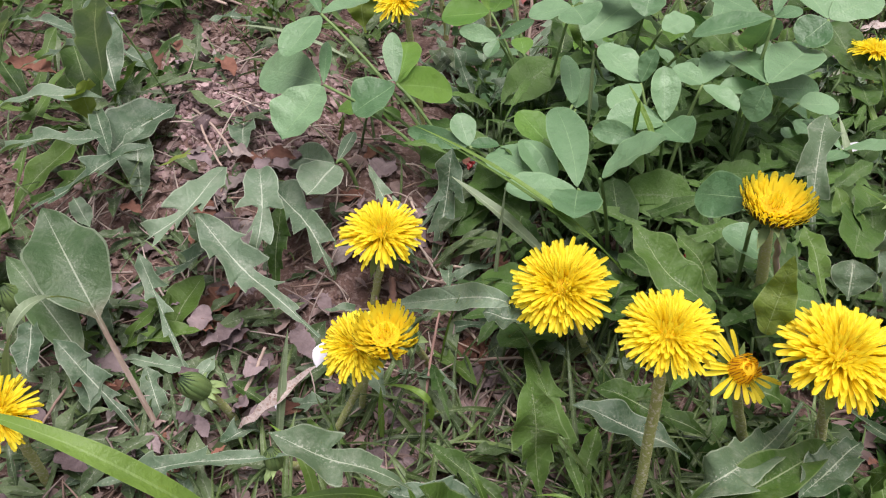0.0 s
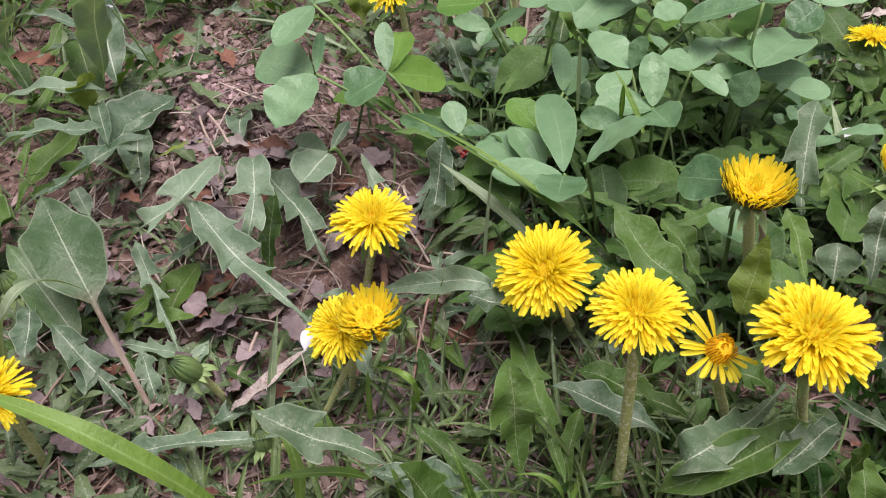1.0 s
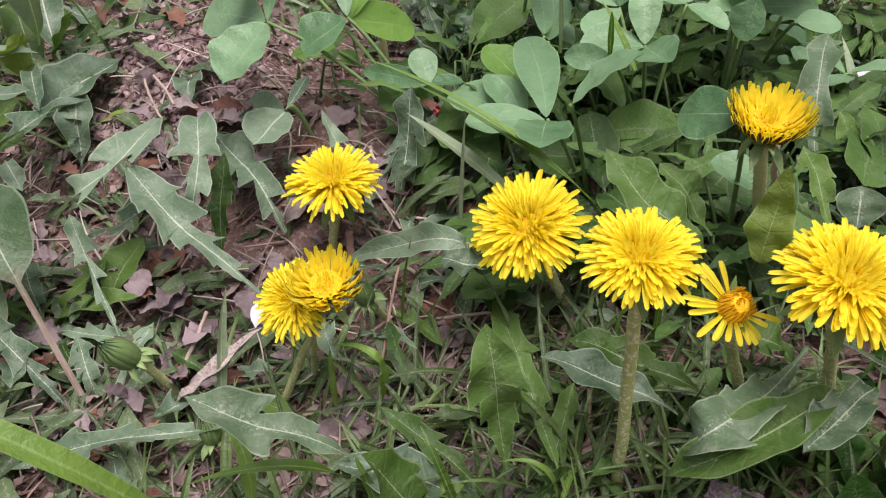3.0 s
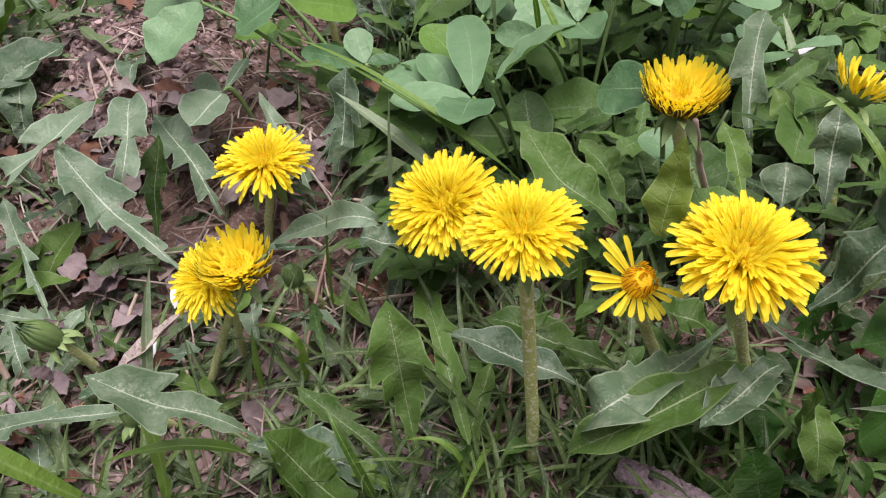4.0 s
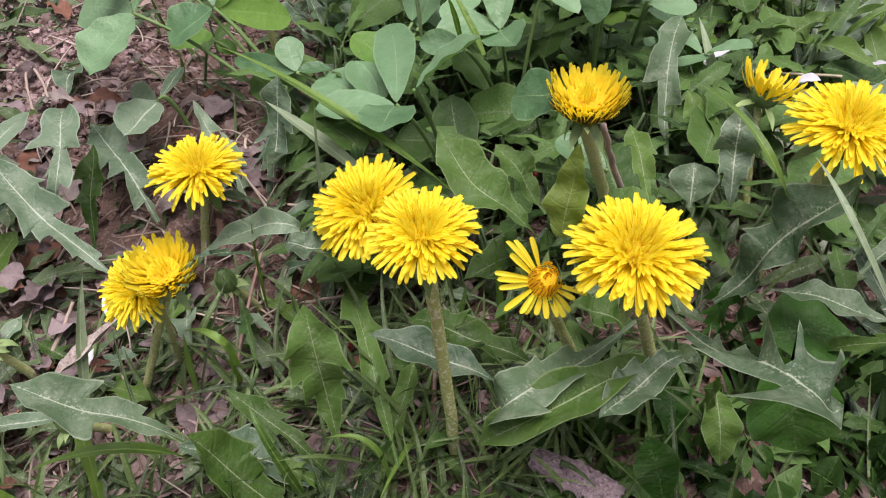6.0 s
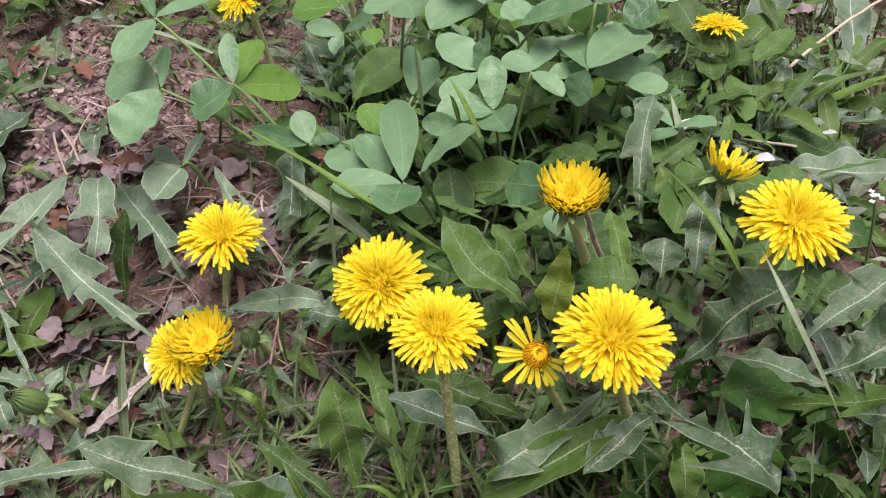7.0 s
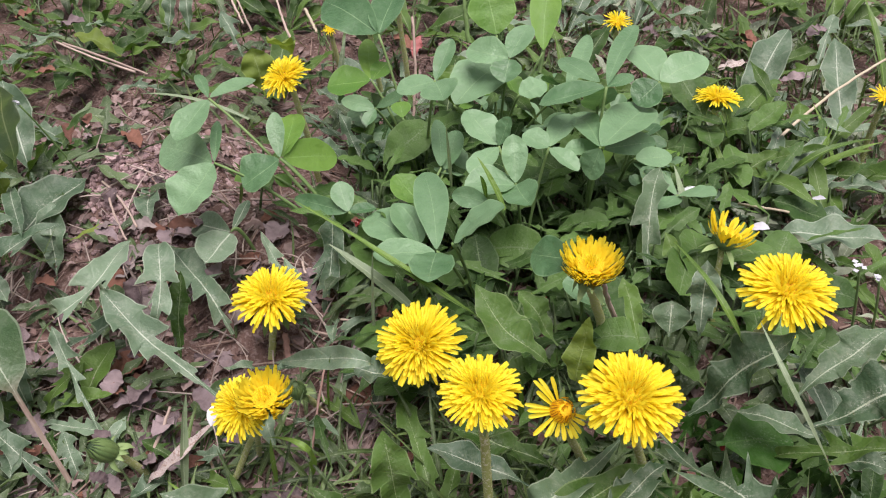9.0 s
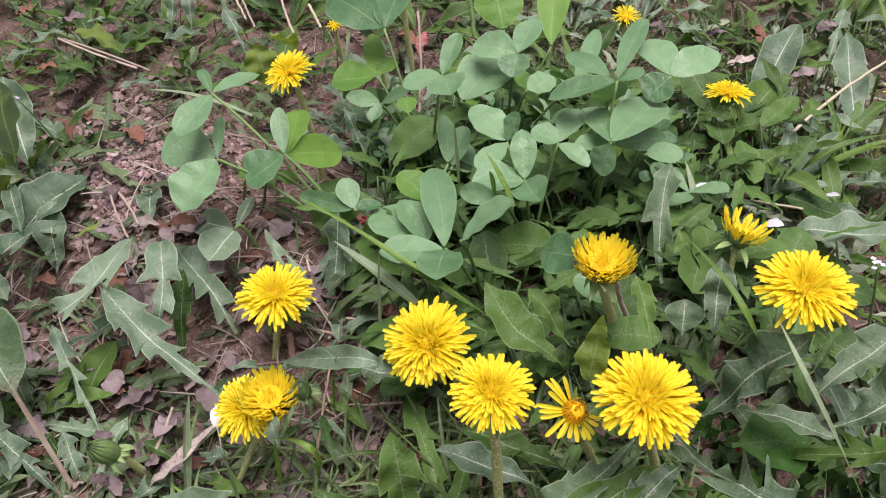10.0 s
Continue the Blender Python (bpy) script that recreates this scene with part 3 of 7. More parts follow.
def bud(at, radius, foot, label, seed=1, lean=(0, 0, 1)):
    """A closed green dandelion bud: dark upright bracts round an egg, paler ones turned back below it."""
    rng = random.Random(seed)
    ob = thing("dandelion_bud", foot, label, "bud", "dandelion buds")
    o = Vector(foot)
    nz = Vector(lean).normalized()
    turn = nz.to_track_quat("Z", "Y").to_matrix().to_4x4()
    verts, faces = bent_tube((0, 0, 0), Vector(at) - o - nz * radius, 0.0018, 0.0016, Vector((0.002, 0.002, 0)), 8)
    part("stem", mesh_of("stem", verts, faces, STEM), ob)
    ring, verts, faces = 20, [], []
    egg = lambda a: (radius * 0.86 * max(0.12, math.cos(a)) ** 0.7, radius * 1.42 * math.sin(a))
    for i in range(9):
        q, z = egg(-1.35 + 2.8 * i / 8)
        for k in range(ring):
            w = k / ring * math.tau
            verts.append((q * math.cos(w), q * math.sin(w), z))
        if i:
            faces += [((i - 1) * ring + k, (i - 1) * ring + (k + 1) % ring, i * ring + (k + 1) % ring, i * ring + k) for k in range(ring)]
    faces.append(tuple(range(len(verts) - ring, len(verts))))
    hub = part("bud_head", mesh_of("bud_head", verts, faces, BRACT_DARK), ob, "", Matrix.Translation(Vector(at) - o) @ turn)
    # one upright bract that follows the egg, wide below and pointed at its tip
    verts, faces, uvs = [], [], []
    for i in range(9):
        q, z = egg(-1.1 + 2.55 * i / 8)
        wide = 0.27 * (1 - (i / 8) ** 3) + 0.05
        for v in (-1, -0.5, 0, 0.5, 1):
            lift = q + radius * (0.10 - 0.07 * abs(v)) + (radius * 0.08 if i == 8 else 0)
            verts.append((lift * math.cos(v * wide), lift * math.sin(v * wide), z + (radius * 0.30 if i == 8 else 0)))
            uvs.append((i / 8, 0.5 + v * 0.5))
        if i:
            faces += [((i - 1) * 5 + k, (i - 1) * 5 + k + 1, i * 5 + k + 1, i * 5 + k) for k in range(4)]
    upright = mesh_of("bract", verts, faces, BRACT, uvs)
    for k in range(13):
        part("bract", upright, hub, "", pose(0, 0, 0, 0, 0, k * 27.7 + rng.uniform(-3, 3)))
    verts, faces, uvs = leaf_data((0, 0, 0), (radius * 1.1, 0, 0), radius * 0.42, smooth_edge(random.Random(3), 0.0, 0.35), random.Random(3), 0.3, 0, 0.5, 0.03, 0, 12)
    outer = mesh_of("bract", verts, faces, BRACT_PALE, uvs)
    for k in range(11):
        m = pose(0, 0, -radius * rng.uniform(0.8, 1.0), 0, 0, k * 32.7 + rng.uniform(-9, 9)) @ Matrix.Translation((radius * 0.4, 0, 0)) @ pose(0, 0, 0, rng.uniform(-15, 15), rng.uniform(-5, 70), 0)
        part("bract", outer, hub, "pale green bract turned back", m @ Matrix.Scale(rng.uniform(0.9, 1.6), 4))
    return ob


def crumpled(name, base, tip, width, mat, label, category="dead leaf", seed=1, roll=0.0, curl=0.5, group="dead leaves", crumple=0.18, wave=0.10):
    """A dead leaf, curled along its length and crumpled."""
    rng = random.Random(seed)
    o = Vector(base)
    verts, faces, uvs = leaf_data((0, 0, 0), tuple(Vector(tip) - o), width, smooth_edge(rng, 0.02, 0.5, 0.05 if crumple > 0.05 else 0.0), rng, rng.uniform(0.0, 0.14), roll, curl, wave, rng.uniform(-0.15, 0.15), 22)
    verts = [v + Vector((noise.noise(v * 190 + Vector((seed, 0, 0))), noise.noise(v * 190 + Vector((0, seed, 9))), noise.noise(v * 190 + Vector((5, 0, seed))))) * width * crumple for v in verts]
    return whole(name, mesh_of(name, verts, faces, mat, uvs), o, label, category, group)


def crinkled(base, tip, width, mat, label):
    """A shrivelled leaf: both edges rolled in, with sharp wrinkles running along and across it."""
    a, c = Vector(base), Vector(tip)
    ahead = (c - a).normalized()
    side = ahead.cross(Vector((0, 0, 1))).normalized()
    rows, cols, verts, faces, uvs = 46, 15, [], [], []
    for i in range(rows + 1):
        s = i / rows
        half = width * 0.5 * (0.35 + 0.65 * math.sin(math.pi * min(1.0, s * 0.9 + 0.06)) ** 0.6) * (1 + 0.16 * noise.noise((s * 9, 3.1, 0)))
        for k in range(cols):
            v = k / (cols - 1) * 2 - 1
            ridge = abs(noise.noise((s * 13 + v, v * 4.5, 2.0))) + 0.6 * abs(noise.noise((s * 30, v * 9, 7.0)))
            up = width * (0.34 * (1 - v * v) - 0.46 * ridge)
            verts.append((c - a) * s + side * half * v + Vector((0, 0, up)) + ahead * width * 0.12 * noise.noise((s * 7, v * 5, 5.0)))
            uvs.append((s, 0.5 + v * 0.5))
        if i:
            o = (i - 1) * cols
            faces += [(o + k, o + k + 1, o + cols + k + 1, o + cols + k) for k in range(cols - 1)]
    return whole("dead_leaf", mesh_of("dead_leaf", verts, faces, mat, uvs), a, label, "dead leaf", "dead leaves")


def stick(base, tip, r, mat, label, name="dry_stalk", category="dry stalk", sag=0.0, seed=1):
    rng = random.Random(seed)
    o = Vector(base)
    d = Vector(tip) - o
    verts, faces = bent_tube((0, 0, 0), d, r, r * 0.75, Vector((rng.uniform(-1, 1), rng.uniform(-1, 1), 0)) * d.length * 0.06 + Vector((0, 0, sag)), 12, r * 0.25, rng)
    return whole(name, mesh_of(name, verts, faces, mat), o, label, category, "dry stalks")


def white_floret_cluster(at, r, foot):
    """A few tiny white four-petalled flowers on a thin stalk."""
    o = Vector(foot)
    plant = thing("tiny_white_flower", o, "tiny white four-petalled flowers clustered on a thin stalk", "flower", "tiny white flowers")
    rng = random.Random(int(at[0] * 1e5))
    verts, faces = bent_tube((0, 0, 0), Vector(at) - o, 0.0007, 0.0005, Vector((0, 0, 0.012)), 8)
    part("stalk", mesh_of("stalk", verts, faces, STALK), plant)
    verts, faces, uvs = leaf_data((0, 0, 0), (r, 0, 0), r * 0.9, round_edge(rng), rng, 0.05, 0, 0.2, 0.0, 0, 6)
    petal = mesh_of("petal", verts, faces, WHITE_PETAL, uvs)
    for k in range(5):
        c = Vector(at) - o + Vector((rng.uniform(-1.8, 1.8), rng.uniform(-1.8, 1.8), rng.uniform(-0.8, 0.8))) * r
        for j in range(4):
            part("petal", petal, plant, "", Matrix.Translation(c) @ pose(0, 0, 0, 0, -20, j * 90 + k * 30))


def shell(at, r):
    """A small coiled snail shell lying among the leaves."""
    verts, faces = [], []
    n, ring = 40, 8
    for i in range(n + 1):
        w = i / n * math.tau * 2.4
        grow = r * (0.12 + 0.88 * i / n)
        c = Vector((math.cos(w) * grow * 0.55, math.sin(w) * grow * 0.55, -0.35 * grow))
        e = Vector((math.cos(w), math.sin(w), 0))
        for k in range(ring):
            a = k / ring * math.tau
            verts.append(c + (e * math.cos(a) + Vector((0, 0, 1)) * math.sin(a)) * grow * 0.45)
        if i:
            faces += [((i - 1) * ring + k, (i - 1) * ring + (k + 1) % ring, i * ring + (k + 1) % ring, i * ring + k) for k in range(ring)]
    ob = whole("snail_shell", mesh_of("snail_shell", verts, faces, GREY_SHELL), at, "small grey coiled snail shell lying among leaves", "shell")
    ob.rotation_euler = (radians(-25), radians(10), 0)


# ---- ground ----
def graded(lo, hi, step, far):
    mids = list(np.arange(lo, hi + 1e-6, step))
    out, d = [], step
    while sum(out) < far:
        d *= 1.35
        out.append(d)
    left = [lo - sum(out[:k + 1]) for k in range(len(out))][::-1]
    right = [hi + sum(out[:k + 1]) for k in range(len(out))]
    return left + mids + right


xs, ys = graded(-0.42, 0.50, 0.0045, 60.0), graded(-0.05, 0.85, 0.0045, 60.0)
verts = [(x, y, ground_height(x, y)) for y in ys for x in xs]
nx = len(xs)
faces = [(j * nx + i, j * nx + i + 1, (j + 1) * nx + i + 1, (j + 1) * nx + i) for j in range(len(ys) - 1) for i in range(nx - 1)]
ground = tagged(new("ground", mesh_of("ground", verts, faces, SOIL)), "reddish brown crumbly garden soil, dry and littered", "soil", kind="structure")


# ---- dandelion flowers ----
dandelion((0.0710, 0.1620, 0.1290), (-0.05, -0.12, 1), 0.0150, (0.0735, 0.1630, 0.0200), "fully open yellow dandelion on a tall hairy stem", stem_r=0.0017, seed=3, florets=396)
dandelion((0.0480, 0.2215, 0.0850), (-0.2, -0.42, 1), 0.0199, (0.0660, 0.2350, 0.0200), "fully open yellow dandelion beside the tall-stemmed one", seed=5, florets=382)
dandelion((0.1225, 0.1705, 0.1110), (0.06, -0.16, 1), 0.0192, (0.1420, 0.1850, 0.0300), "largest dandelion, fully open and bright yellow", seed=7, florets=435)
dandelion((0.1010, 0.1800, 0.0930), (0.2, -0.55, 1), 0.0125, (0.1180, 0.1900, 0.0300), "wilting dandelion with few ragged petals and a brown centre", style='wilted', florets=17, seed=9)
dandelion((0.1175, 0.2310, 0.1182), (0.02, -0.12, 1), 0.0129, (0.1376, 0.2624, 0.0240), "half-open dandelion with a cupped golden centre", style='half', florets=230, seed=11, stem_r=0.0021)
dandelion((-0.0250, 0.2710, 0.0650), (0.03, -0.1, 1), 0.0200, (-0.0340, 0.2670, 0.0180), "open yellow dandelion on a short stem over bare soil", seed=13, florets=316)
dandelion((-0.0245, 0.1998, 0.0760), (-0.4, -0.45, 1), 0.0151, (-0.0330, 0.2130, 0.0120), "open dandelion leaning aside behind a half-open one", stem_r=0.0012, seed=15, florets=310)
dandelion((-0.0130, 0.1972, 0.0868), (0.08, -0.28, 1), 0.0120, (-0.0454, 0.1977, 0.0090), "half-open dandelion crowding its lower neighbour", stem_r=0.0013, style='half', florets=170, seed=17)
dandelion((0.1900, 0.2160, 0.1125), (0.04, -0.16, 1), 0.0198, (0.1850, 0.2350, 0.0300), "open yellow dandelion above broad green leaves", seed=19, florets=330)
dandelion((0.1923, 0.2815, 0.0860), (0.34, 0.16, 0.9), 0.0135, (0.1900, 0.2680, 0.0300), "half-open dandelion tipped back with its green cup showing", style='half', florets=64, seed=21, stem_r=0.0014, far=True)
dandelion((0.2260, 0.4230, 0.0660), (0.1, 0.15, 1), 0.0158, (0.2400, 0.4250, 0.0150), "small dandelion far back among grass", seed=23, florets=180)
dandelion((-0.0270, 0.3980, 0.1100), (-0.35, -0.35, 1), 0.0154, (-0.0220, 0.4100, 0.0200), "dandelion among clover leaves", seed=25, florets=230)
dandelion((0.0130, 0.4817, 0.1000), (0.0, -0.25, 1), 0.0108, (0.0170, 0.4877, 0.0150), "dandelion mostly hidden behind a clover leaf", seed=650, florets=70)
dandelion((-0.0195, 0.5289, 0.0700), (0.0, -0.25, 1), 0.0064, (-0.0155, 0.5349, 0.0150), "small far dandelion in the weeds", seed=584, florets=70)
dandelion((0.1729, 0.4808, 0.0900), (0.0, -0.25, 1), 0.0105, (0.1769, 0.4868, 0.0150), "dandelion half hidden behind clover", seed=1092, florets=70)
dandelion((0.3203, 0.4100, 0.0700), (0.0, -0.25, 1), 0.0100, (0.3243, 0.4160, 0.0150), "far dandelion at the edge of the grass", seed=1566, florets=70)
dandelion((0.0302, 0.5144, 0.1000), (0.0, -0.25, 1), 0.0094, (0.0342, 0.5204, 0.0150), "dandelion half hidden among clover leaves", seed=700, florets=70)
dandelion((-0.1419, 0.1671, 0.0750), (0.2, -0.4, 1), 0.0154, (-0.1519, 0.1771, 0.0120), "open dandelion behind a broad grass blade", seed=31, florets=200)


# ---- buds ----
bud((-0.0889, 0.1983, 0.0525), 0.0053, (-0.0829, 0.2083, 0.0120), "plump closed green dandelion bud with curled bracts", 330, (-0.35, -0.35, 1))
bud((-0.0575, 0.1790, 0.0350), 0.0039, (-0.0515, 0.1890, 0.0120), "small green dandelion bud under a leaf", 465, (0, 0, 1))
bud((-0.1836, 0.2438, 0.0500), 0.0055, (-0.1776, 0.2538, 0.0120), "dark green closed dandelion bud", 22, (0, -0.2, 1))
bud((-0.0111, 0.2315, 0.0450), 0.0041, (-0.0051, 0.2415, 0.0120), "dark green bud beside a yellow flower", 425, (0, -0.2, 1))


# ---- dandelion rosette over the bare soil ----
soil_rosette = thing("dandelion_rosette", (-0.1569, 0.2691, 0.0200), "rosette of dusty grey-green toothed dandelion leaves on soil", "weed plant", "dandelion rosettes")
leaf(soil_rosette, DUSTY, (-0.1460, 0.2660, 0.0450), (-0.1054, 0.3170, 0.0646), 0.0265, mid=(-0.1119, 0.2706, 0.0756), roll=0, lobes=5, depth=0.8)
leaf(soil_rosette, DEEP, (-0.1250, 0.2480, 0.0200), (-0.1114, 0.2743, 0.0359), 0.0183, roll=0, kind='plain', wave=0.04)
leaf(soil_rosette, DUSTY, (-0.1064, 0.2242, 0.0260), (-0.1375, 0.2725, 0.0520), 0.0130, arch=0.12, depth=0.8, lobes=4)
leaf(soil_rosette, DUSTY, (-0.1498, 0.2607, 0.0300), (-0.0926, 0.2784, 0.0550), 0.0154, arch=0.1, depth=0.75, lobes=5)
flower_rosette = thing("dandelion_rosette", (-0.0489, 0.2467, 0.0120), "rosette of jagged dandelion leaves under yellow flowers", "weed plant", "dandelion rosettes")
leaf(flower_rosette, DUSTY, (-0.0800, 0.2580, 0.0500), (-0.0828, 0.2999, 0.0768), 0.0250, mid=(-0.0749, 0.2698, 0.0787), roll=0, lobes=4, depth=0.6)
leaf(flower_rosette, DUSTY, (-0.0498, 0.2737, 0.0376), (-0.0933, 0.3314, 0.0486), 0.0310, mid=(-0.0650, 0.2927, 0.0528), roll=-2, lobes=5, depth=0.75)
leaf(flower_rosette, DUSTY, (-0.0470, 0.2278, 0.0482), (-0.1058, 0.2735, 0.0734), 0.0262, mid=(-0.0780, 0.2488, 0.0628), roll=0, lobes=6, depth=0.55)
leaf(flower_rosette, DEEP, (-0.0760, 0.2610, 0.0300), (-0.0741, 0.2937, 0.0648), 0.0140, roll=0, kind='lobed', lobes=7, depth=0.3)
leaf(flower_rosette, DUSTY, (-0.0049, 0.2830, 0.0254), (0.0035, 0.3147, 0.0797), 0.0221, roll=0, lobes=4, depth=0.7)
leaf(flower_rosette, DUSTY, (0.0290, 0.2110, 0.0850), (-0.0255, 0.2523, 0.0399), 0.0100, mid=(0.0163, 0.2134, 0.0884), roll=-40, kind='plain', wave=0.12)
leaf(flower_rosette, DUSTY, (0.0370, 0.2130, 0.0750), (0.0193, 0.2176, 0.0754), 0.0126, roll=0, kind='plain')
leaf(flower_rosette, DEEP, (-0.0366, 0.2702, 0.0200), (-0.0353, 0.2219, 0.0300), 0.0138, depth=0.6)
stalked_rosette = thing("dandelion_rosette", (-0.1116, 0.1991, 0.0120), "rosette of broad leaves on long reddish stalks", "weed plant", "dandelion rosettes")
leaf(stalked_rosette, STALKED, (-0.1112, 0.1977, 0.0296), (-0.1730, 0.2730, 0.0780), 0.0312, mid=(-0.1436, 0.2361, 0.0598), roll=0, kind='stalked')
leaf(stalked_rosette, STALKED, (-0.1210, 0.1999, 0.0140), (-0.1906, 0.2604, 0.0600), 0.0182, kind='stalked', arch=0.08)
leaf(stalked_rosette, DUSTY, (-0.1210, 0.1999, 0.0140), (-0.1595, 0.2258, 0.0450), 0.0168, depth=0.7, arch=0.1)
leaf(stalked_rosette, DUSTY, (-0.1098, 0.1999, 0.0150), (-0.1242, 0.2254, 0.0300), 0.0145, depth=0.6)
leaf(stalked_rosette, DUSTY, (-0.1073, 0.2000, 0.0150), (-0.0960, 0.2327, 0.0300), 0.0121, depth=0.6)
leaf(stalked_rosette, DUSTY, (-0.1697, 0.2356, 0.0500), (-0.1654, 0.2097, 0.0400), 0.0124, kind='plain')
leaf(stalked_rosette, DUSTY, (-0.1083, 0.1958, 0.0150), (-0.1430, 0.1723, 0.0200), 0.0115, depth=0.7)
leaf(stalked_rosette, DUSTY, (-0.1059, 0.1959, 0.0150), (-0.0850, 0.1580, 0.0200), 0.0135, depth=0.7)


# ---- front rosette ----
front_rosette = thing("dandelion_rosette", (0.0352, 0.1650, 0.0120), "rosette of large toothed dandelion leaves among thin grass", "weed plant", "dandelion rosettes")
leaf(front_rosette, SLATE, (-0.0001, 0.1503, 0.0671), (-0.0448, 0.1562, 0.0851), 0.0192, mid=(-0.0200, 0.1508, 0.0789), roll=0, lobes=3, depth=0.5, wave=0.14)
leaf(front_rosette, DEEP, (0.0270, 0.1410, 0.0300), (0.0020, 0.1480, 0.0720), 0.0213, mid=(0.0115, 0.1466, 0.0517), roll=0, kind='broad', wave=0.05)
leaf(front_rosette, LIT, (0.0400, 0.1560, 0.0500), (0.0358, 0.1712, 0.0968), 0.0215, roll=0, kind='lobed', lobes=5, depth=0.4)
leaf(front_rosette, LIT, (0.0570, 0.1520, 0.0450), (0.0356, 0.2265, 0.0483), 0.0153, roll=0, kind='lobed', lobes=4, depth=0.6)
leaf(front_rosette, DUSTY, (0.0890, 0.1690, 0.0600), (0.0500, 0.1780, 0.0750), 0.0128, roll=0, kind='plain')
leaf(front_rosette, DUSTY, (-0.0423, 0.1788, 0.0400), (-0.1289, 0.1711, 0.0250), 0.0151, arch=0.1, lobes=5, depth=0.62)
leaf(front_rosette, DEEP, (0.0391, 0.1532, 0.0300), (-0.0046, 0.1545, 0.0350), 0.0152, arch=0.2, lobes=5, depth=0.6)
leaf(front_rosette, DEEP, (0.0391, 0.1532, 0.0300), (0.0009, 0.1784, 0.0500), 0.0119, arch=0.2, lobes=5, depth=0.7)
leaf(front_rosette, DUSTY, (0.0408, 0.1531, 0.0300), (-0.0123, 0.1619, 0.0450), 0.0185, arch=0.15, kind='broad')
leaf(front_rosette, DEEP, (0.0495, 0.1513, 0.0300), (0.0614, 0.1877, 0.0500), 0.0119, arch=0.15, depth=0.6)
leaf(front_rosette, DEEP, (0.0412, 0.1495, 0.0300), (0.0575, 0.1515, 0.0600), 0.0095, arch=0.15, depth=0.6)
leaf(front_rosette, DEEP, (0.0393, 0.1513, 0.0300), (0.0166, 0.1569, 0.0400), 0.0100, arch=0.2, depth=0.6)


# ---- big rosette under the flowers ----
green_rosette = thing("dandelion_rosette", (0.1471, 0.2106, 0.0300), "large green dandelion rosette with long toothed leaves", "weed plant", "dandelion rosettes")
leaf(green_rosette, SLATE, (0.1336, 0.1975, 0.0530), (0.0830, 0.1480, 0.0750), 0.0199, mid=(0.1006, 0.1546, 0.0824), roll=-2, lobes=4, depth=0.45)
leaf(green_rosette, DEEP, (0.1413, 0.1815, 0.0565), (0.0811, 0.1432, 0.0685), 0.0144, mid=(0.1060, 0.1490, 0.0820), roll=-4, kind='plain', fold=0.6)
leaf(green_rosette, SLATE, (0.1395, 0.1682, 0.0745), (0.1123, 0.1436, 0.0796), 0.0158, roll=0, kind='broad', arch=0.1)
leaf(green_rosette, DEEP, (0.1527, 0.1729, 0.0531), (0.1518, 0.1527, 0.0392), 0.0115, roll=0, kind='plain', arch=0.2)
leaf(green_rosette, SLATE, (0.1420, 0.1940, 0.0600), (0.1650, 0.1310, 0.1000), 0.0300, mid=(0.1483, 0.1395, 0.1039), roll=8, lobes=7, depth=0.92, wave=0.16)
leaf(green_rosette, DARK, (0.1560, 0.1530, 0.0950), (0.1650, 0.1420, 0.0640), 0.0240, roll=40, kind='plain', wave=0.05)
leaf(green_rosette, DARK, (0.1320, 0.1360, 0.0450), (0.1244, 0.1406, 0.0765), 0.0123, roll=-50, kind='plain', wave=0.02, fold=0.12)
leaf(green_rosette, LIT, (0.1020, 0.2070, 0.0850), (0.0721, 0.2362, 0.1033), 0.0225, mid=(0.0850, 0.2120, 0.1000), roll=0, lobes=3, depth=0.22)
leaf(green_rosette, LIT, (0.1050, 0.2220, 0.0800), (0.0901, 0.2400, 0.0960), 0.0138, roll=0, lobes=3, depth=0.25, arch=0.1)
leaf(green_rosette, FRESH, (0.1055, 0.1824, 0.1071), (0.1105, 0.1915, 0.1315), 0.0118, roll=0, kind='spear', arch=0.04, fold=0.35)
leaf(green_rosette, DEEP, (0.1360, 0.2110, 0.0900), (0.1335, 0.2408, 0.1008), 0.0115, roll=0, lobes=4, depth=0.35, arch=0.08)
leaf(green_rosette, SLATE, (0.1550, 0.2330, 0.0700), (0.1577, 0.2449, 0.0801), 0.0165, roll=0, kind='plain', arch=0.08, wave=0.03)
leaf(green_rosette, DUSTY, (0.1680, 0.2330, 0.0700), (0.1706, 0.2488, 0.1000), 0.0174, roll=0, kind='broad', arch=0.08)
leaf(green_rosette, DEEP, (0.1730, 0.2600, 0.0600), (0.1656, 0.2941, 0.0755), 0.0136, roll=0, lobes=4, depth=0.4, arch=0.06)
leaf(green_rosette, SLATE, (0.1560, 0.2740, 0.0600), (0.1690, 0.3290, 0.0900), 0.0227, mid=(0.1593, 0.3015, 0.0798), roll=0, lobes=3, depth=0.85)
leaf(green_rosette, SLATE, (0.1570, 0.1990, 0.0600), (0.1864, 0.1948, 0.1146), 0.0276, mid=(0.1730, 0.1990, 0.0850), roll=10, kind='broad', arch=0.08)
leaf(green_rosette, SLATE, (0.2000, 0.2000, 0.0700), (0.2450, 0.2270, 0.0750), 0.0209, roll=0, kind='broad', arch=0.08)
leaf(green_rosette, SLATE, (0.2010, 0.1840, 0.0700), (0.2410, 0.1910, 0.0850), 0.0289, roll=0, lobes=5, depth=0.25, arch=0.12)
leaf(green_rosette, DARK, (0.1650, 0.1850, 0.0600), (0.1959, 0.1850, 0.0583), 0.0314, roll=0, kind='plain', wave=0.03, fold=0.15)
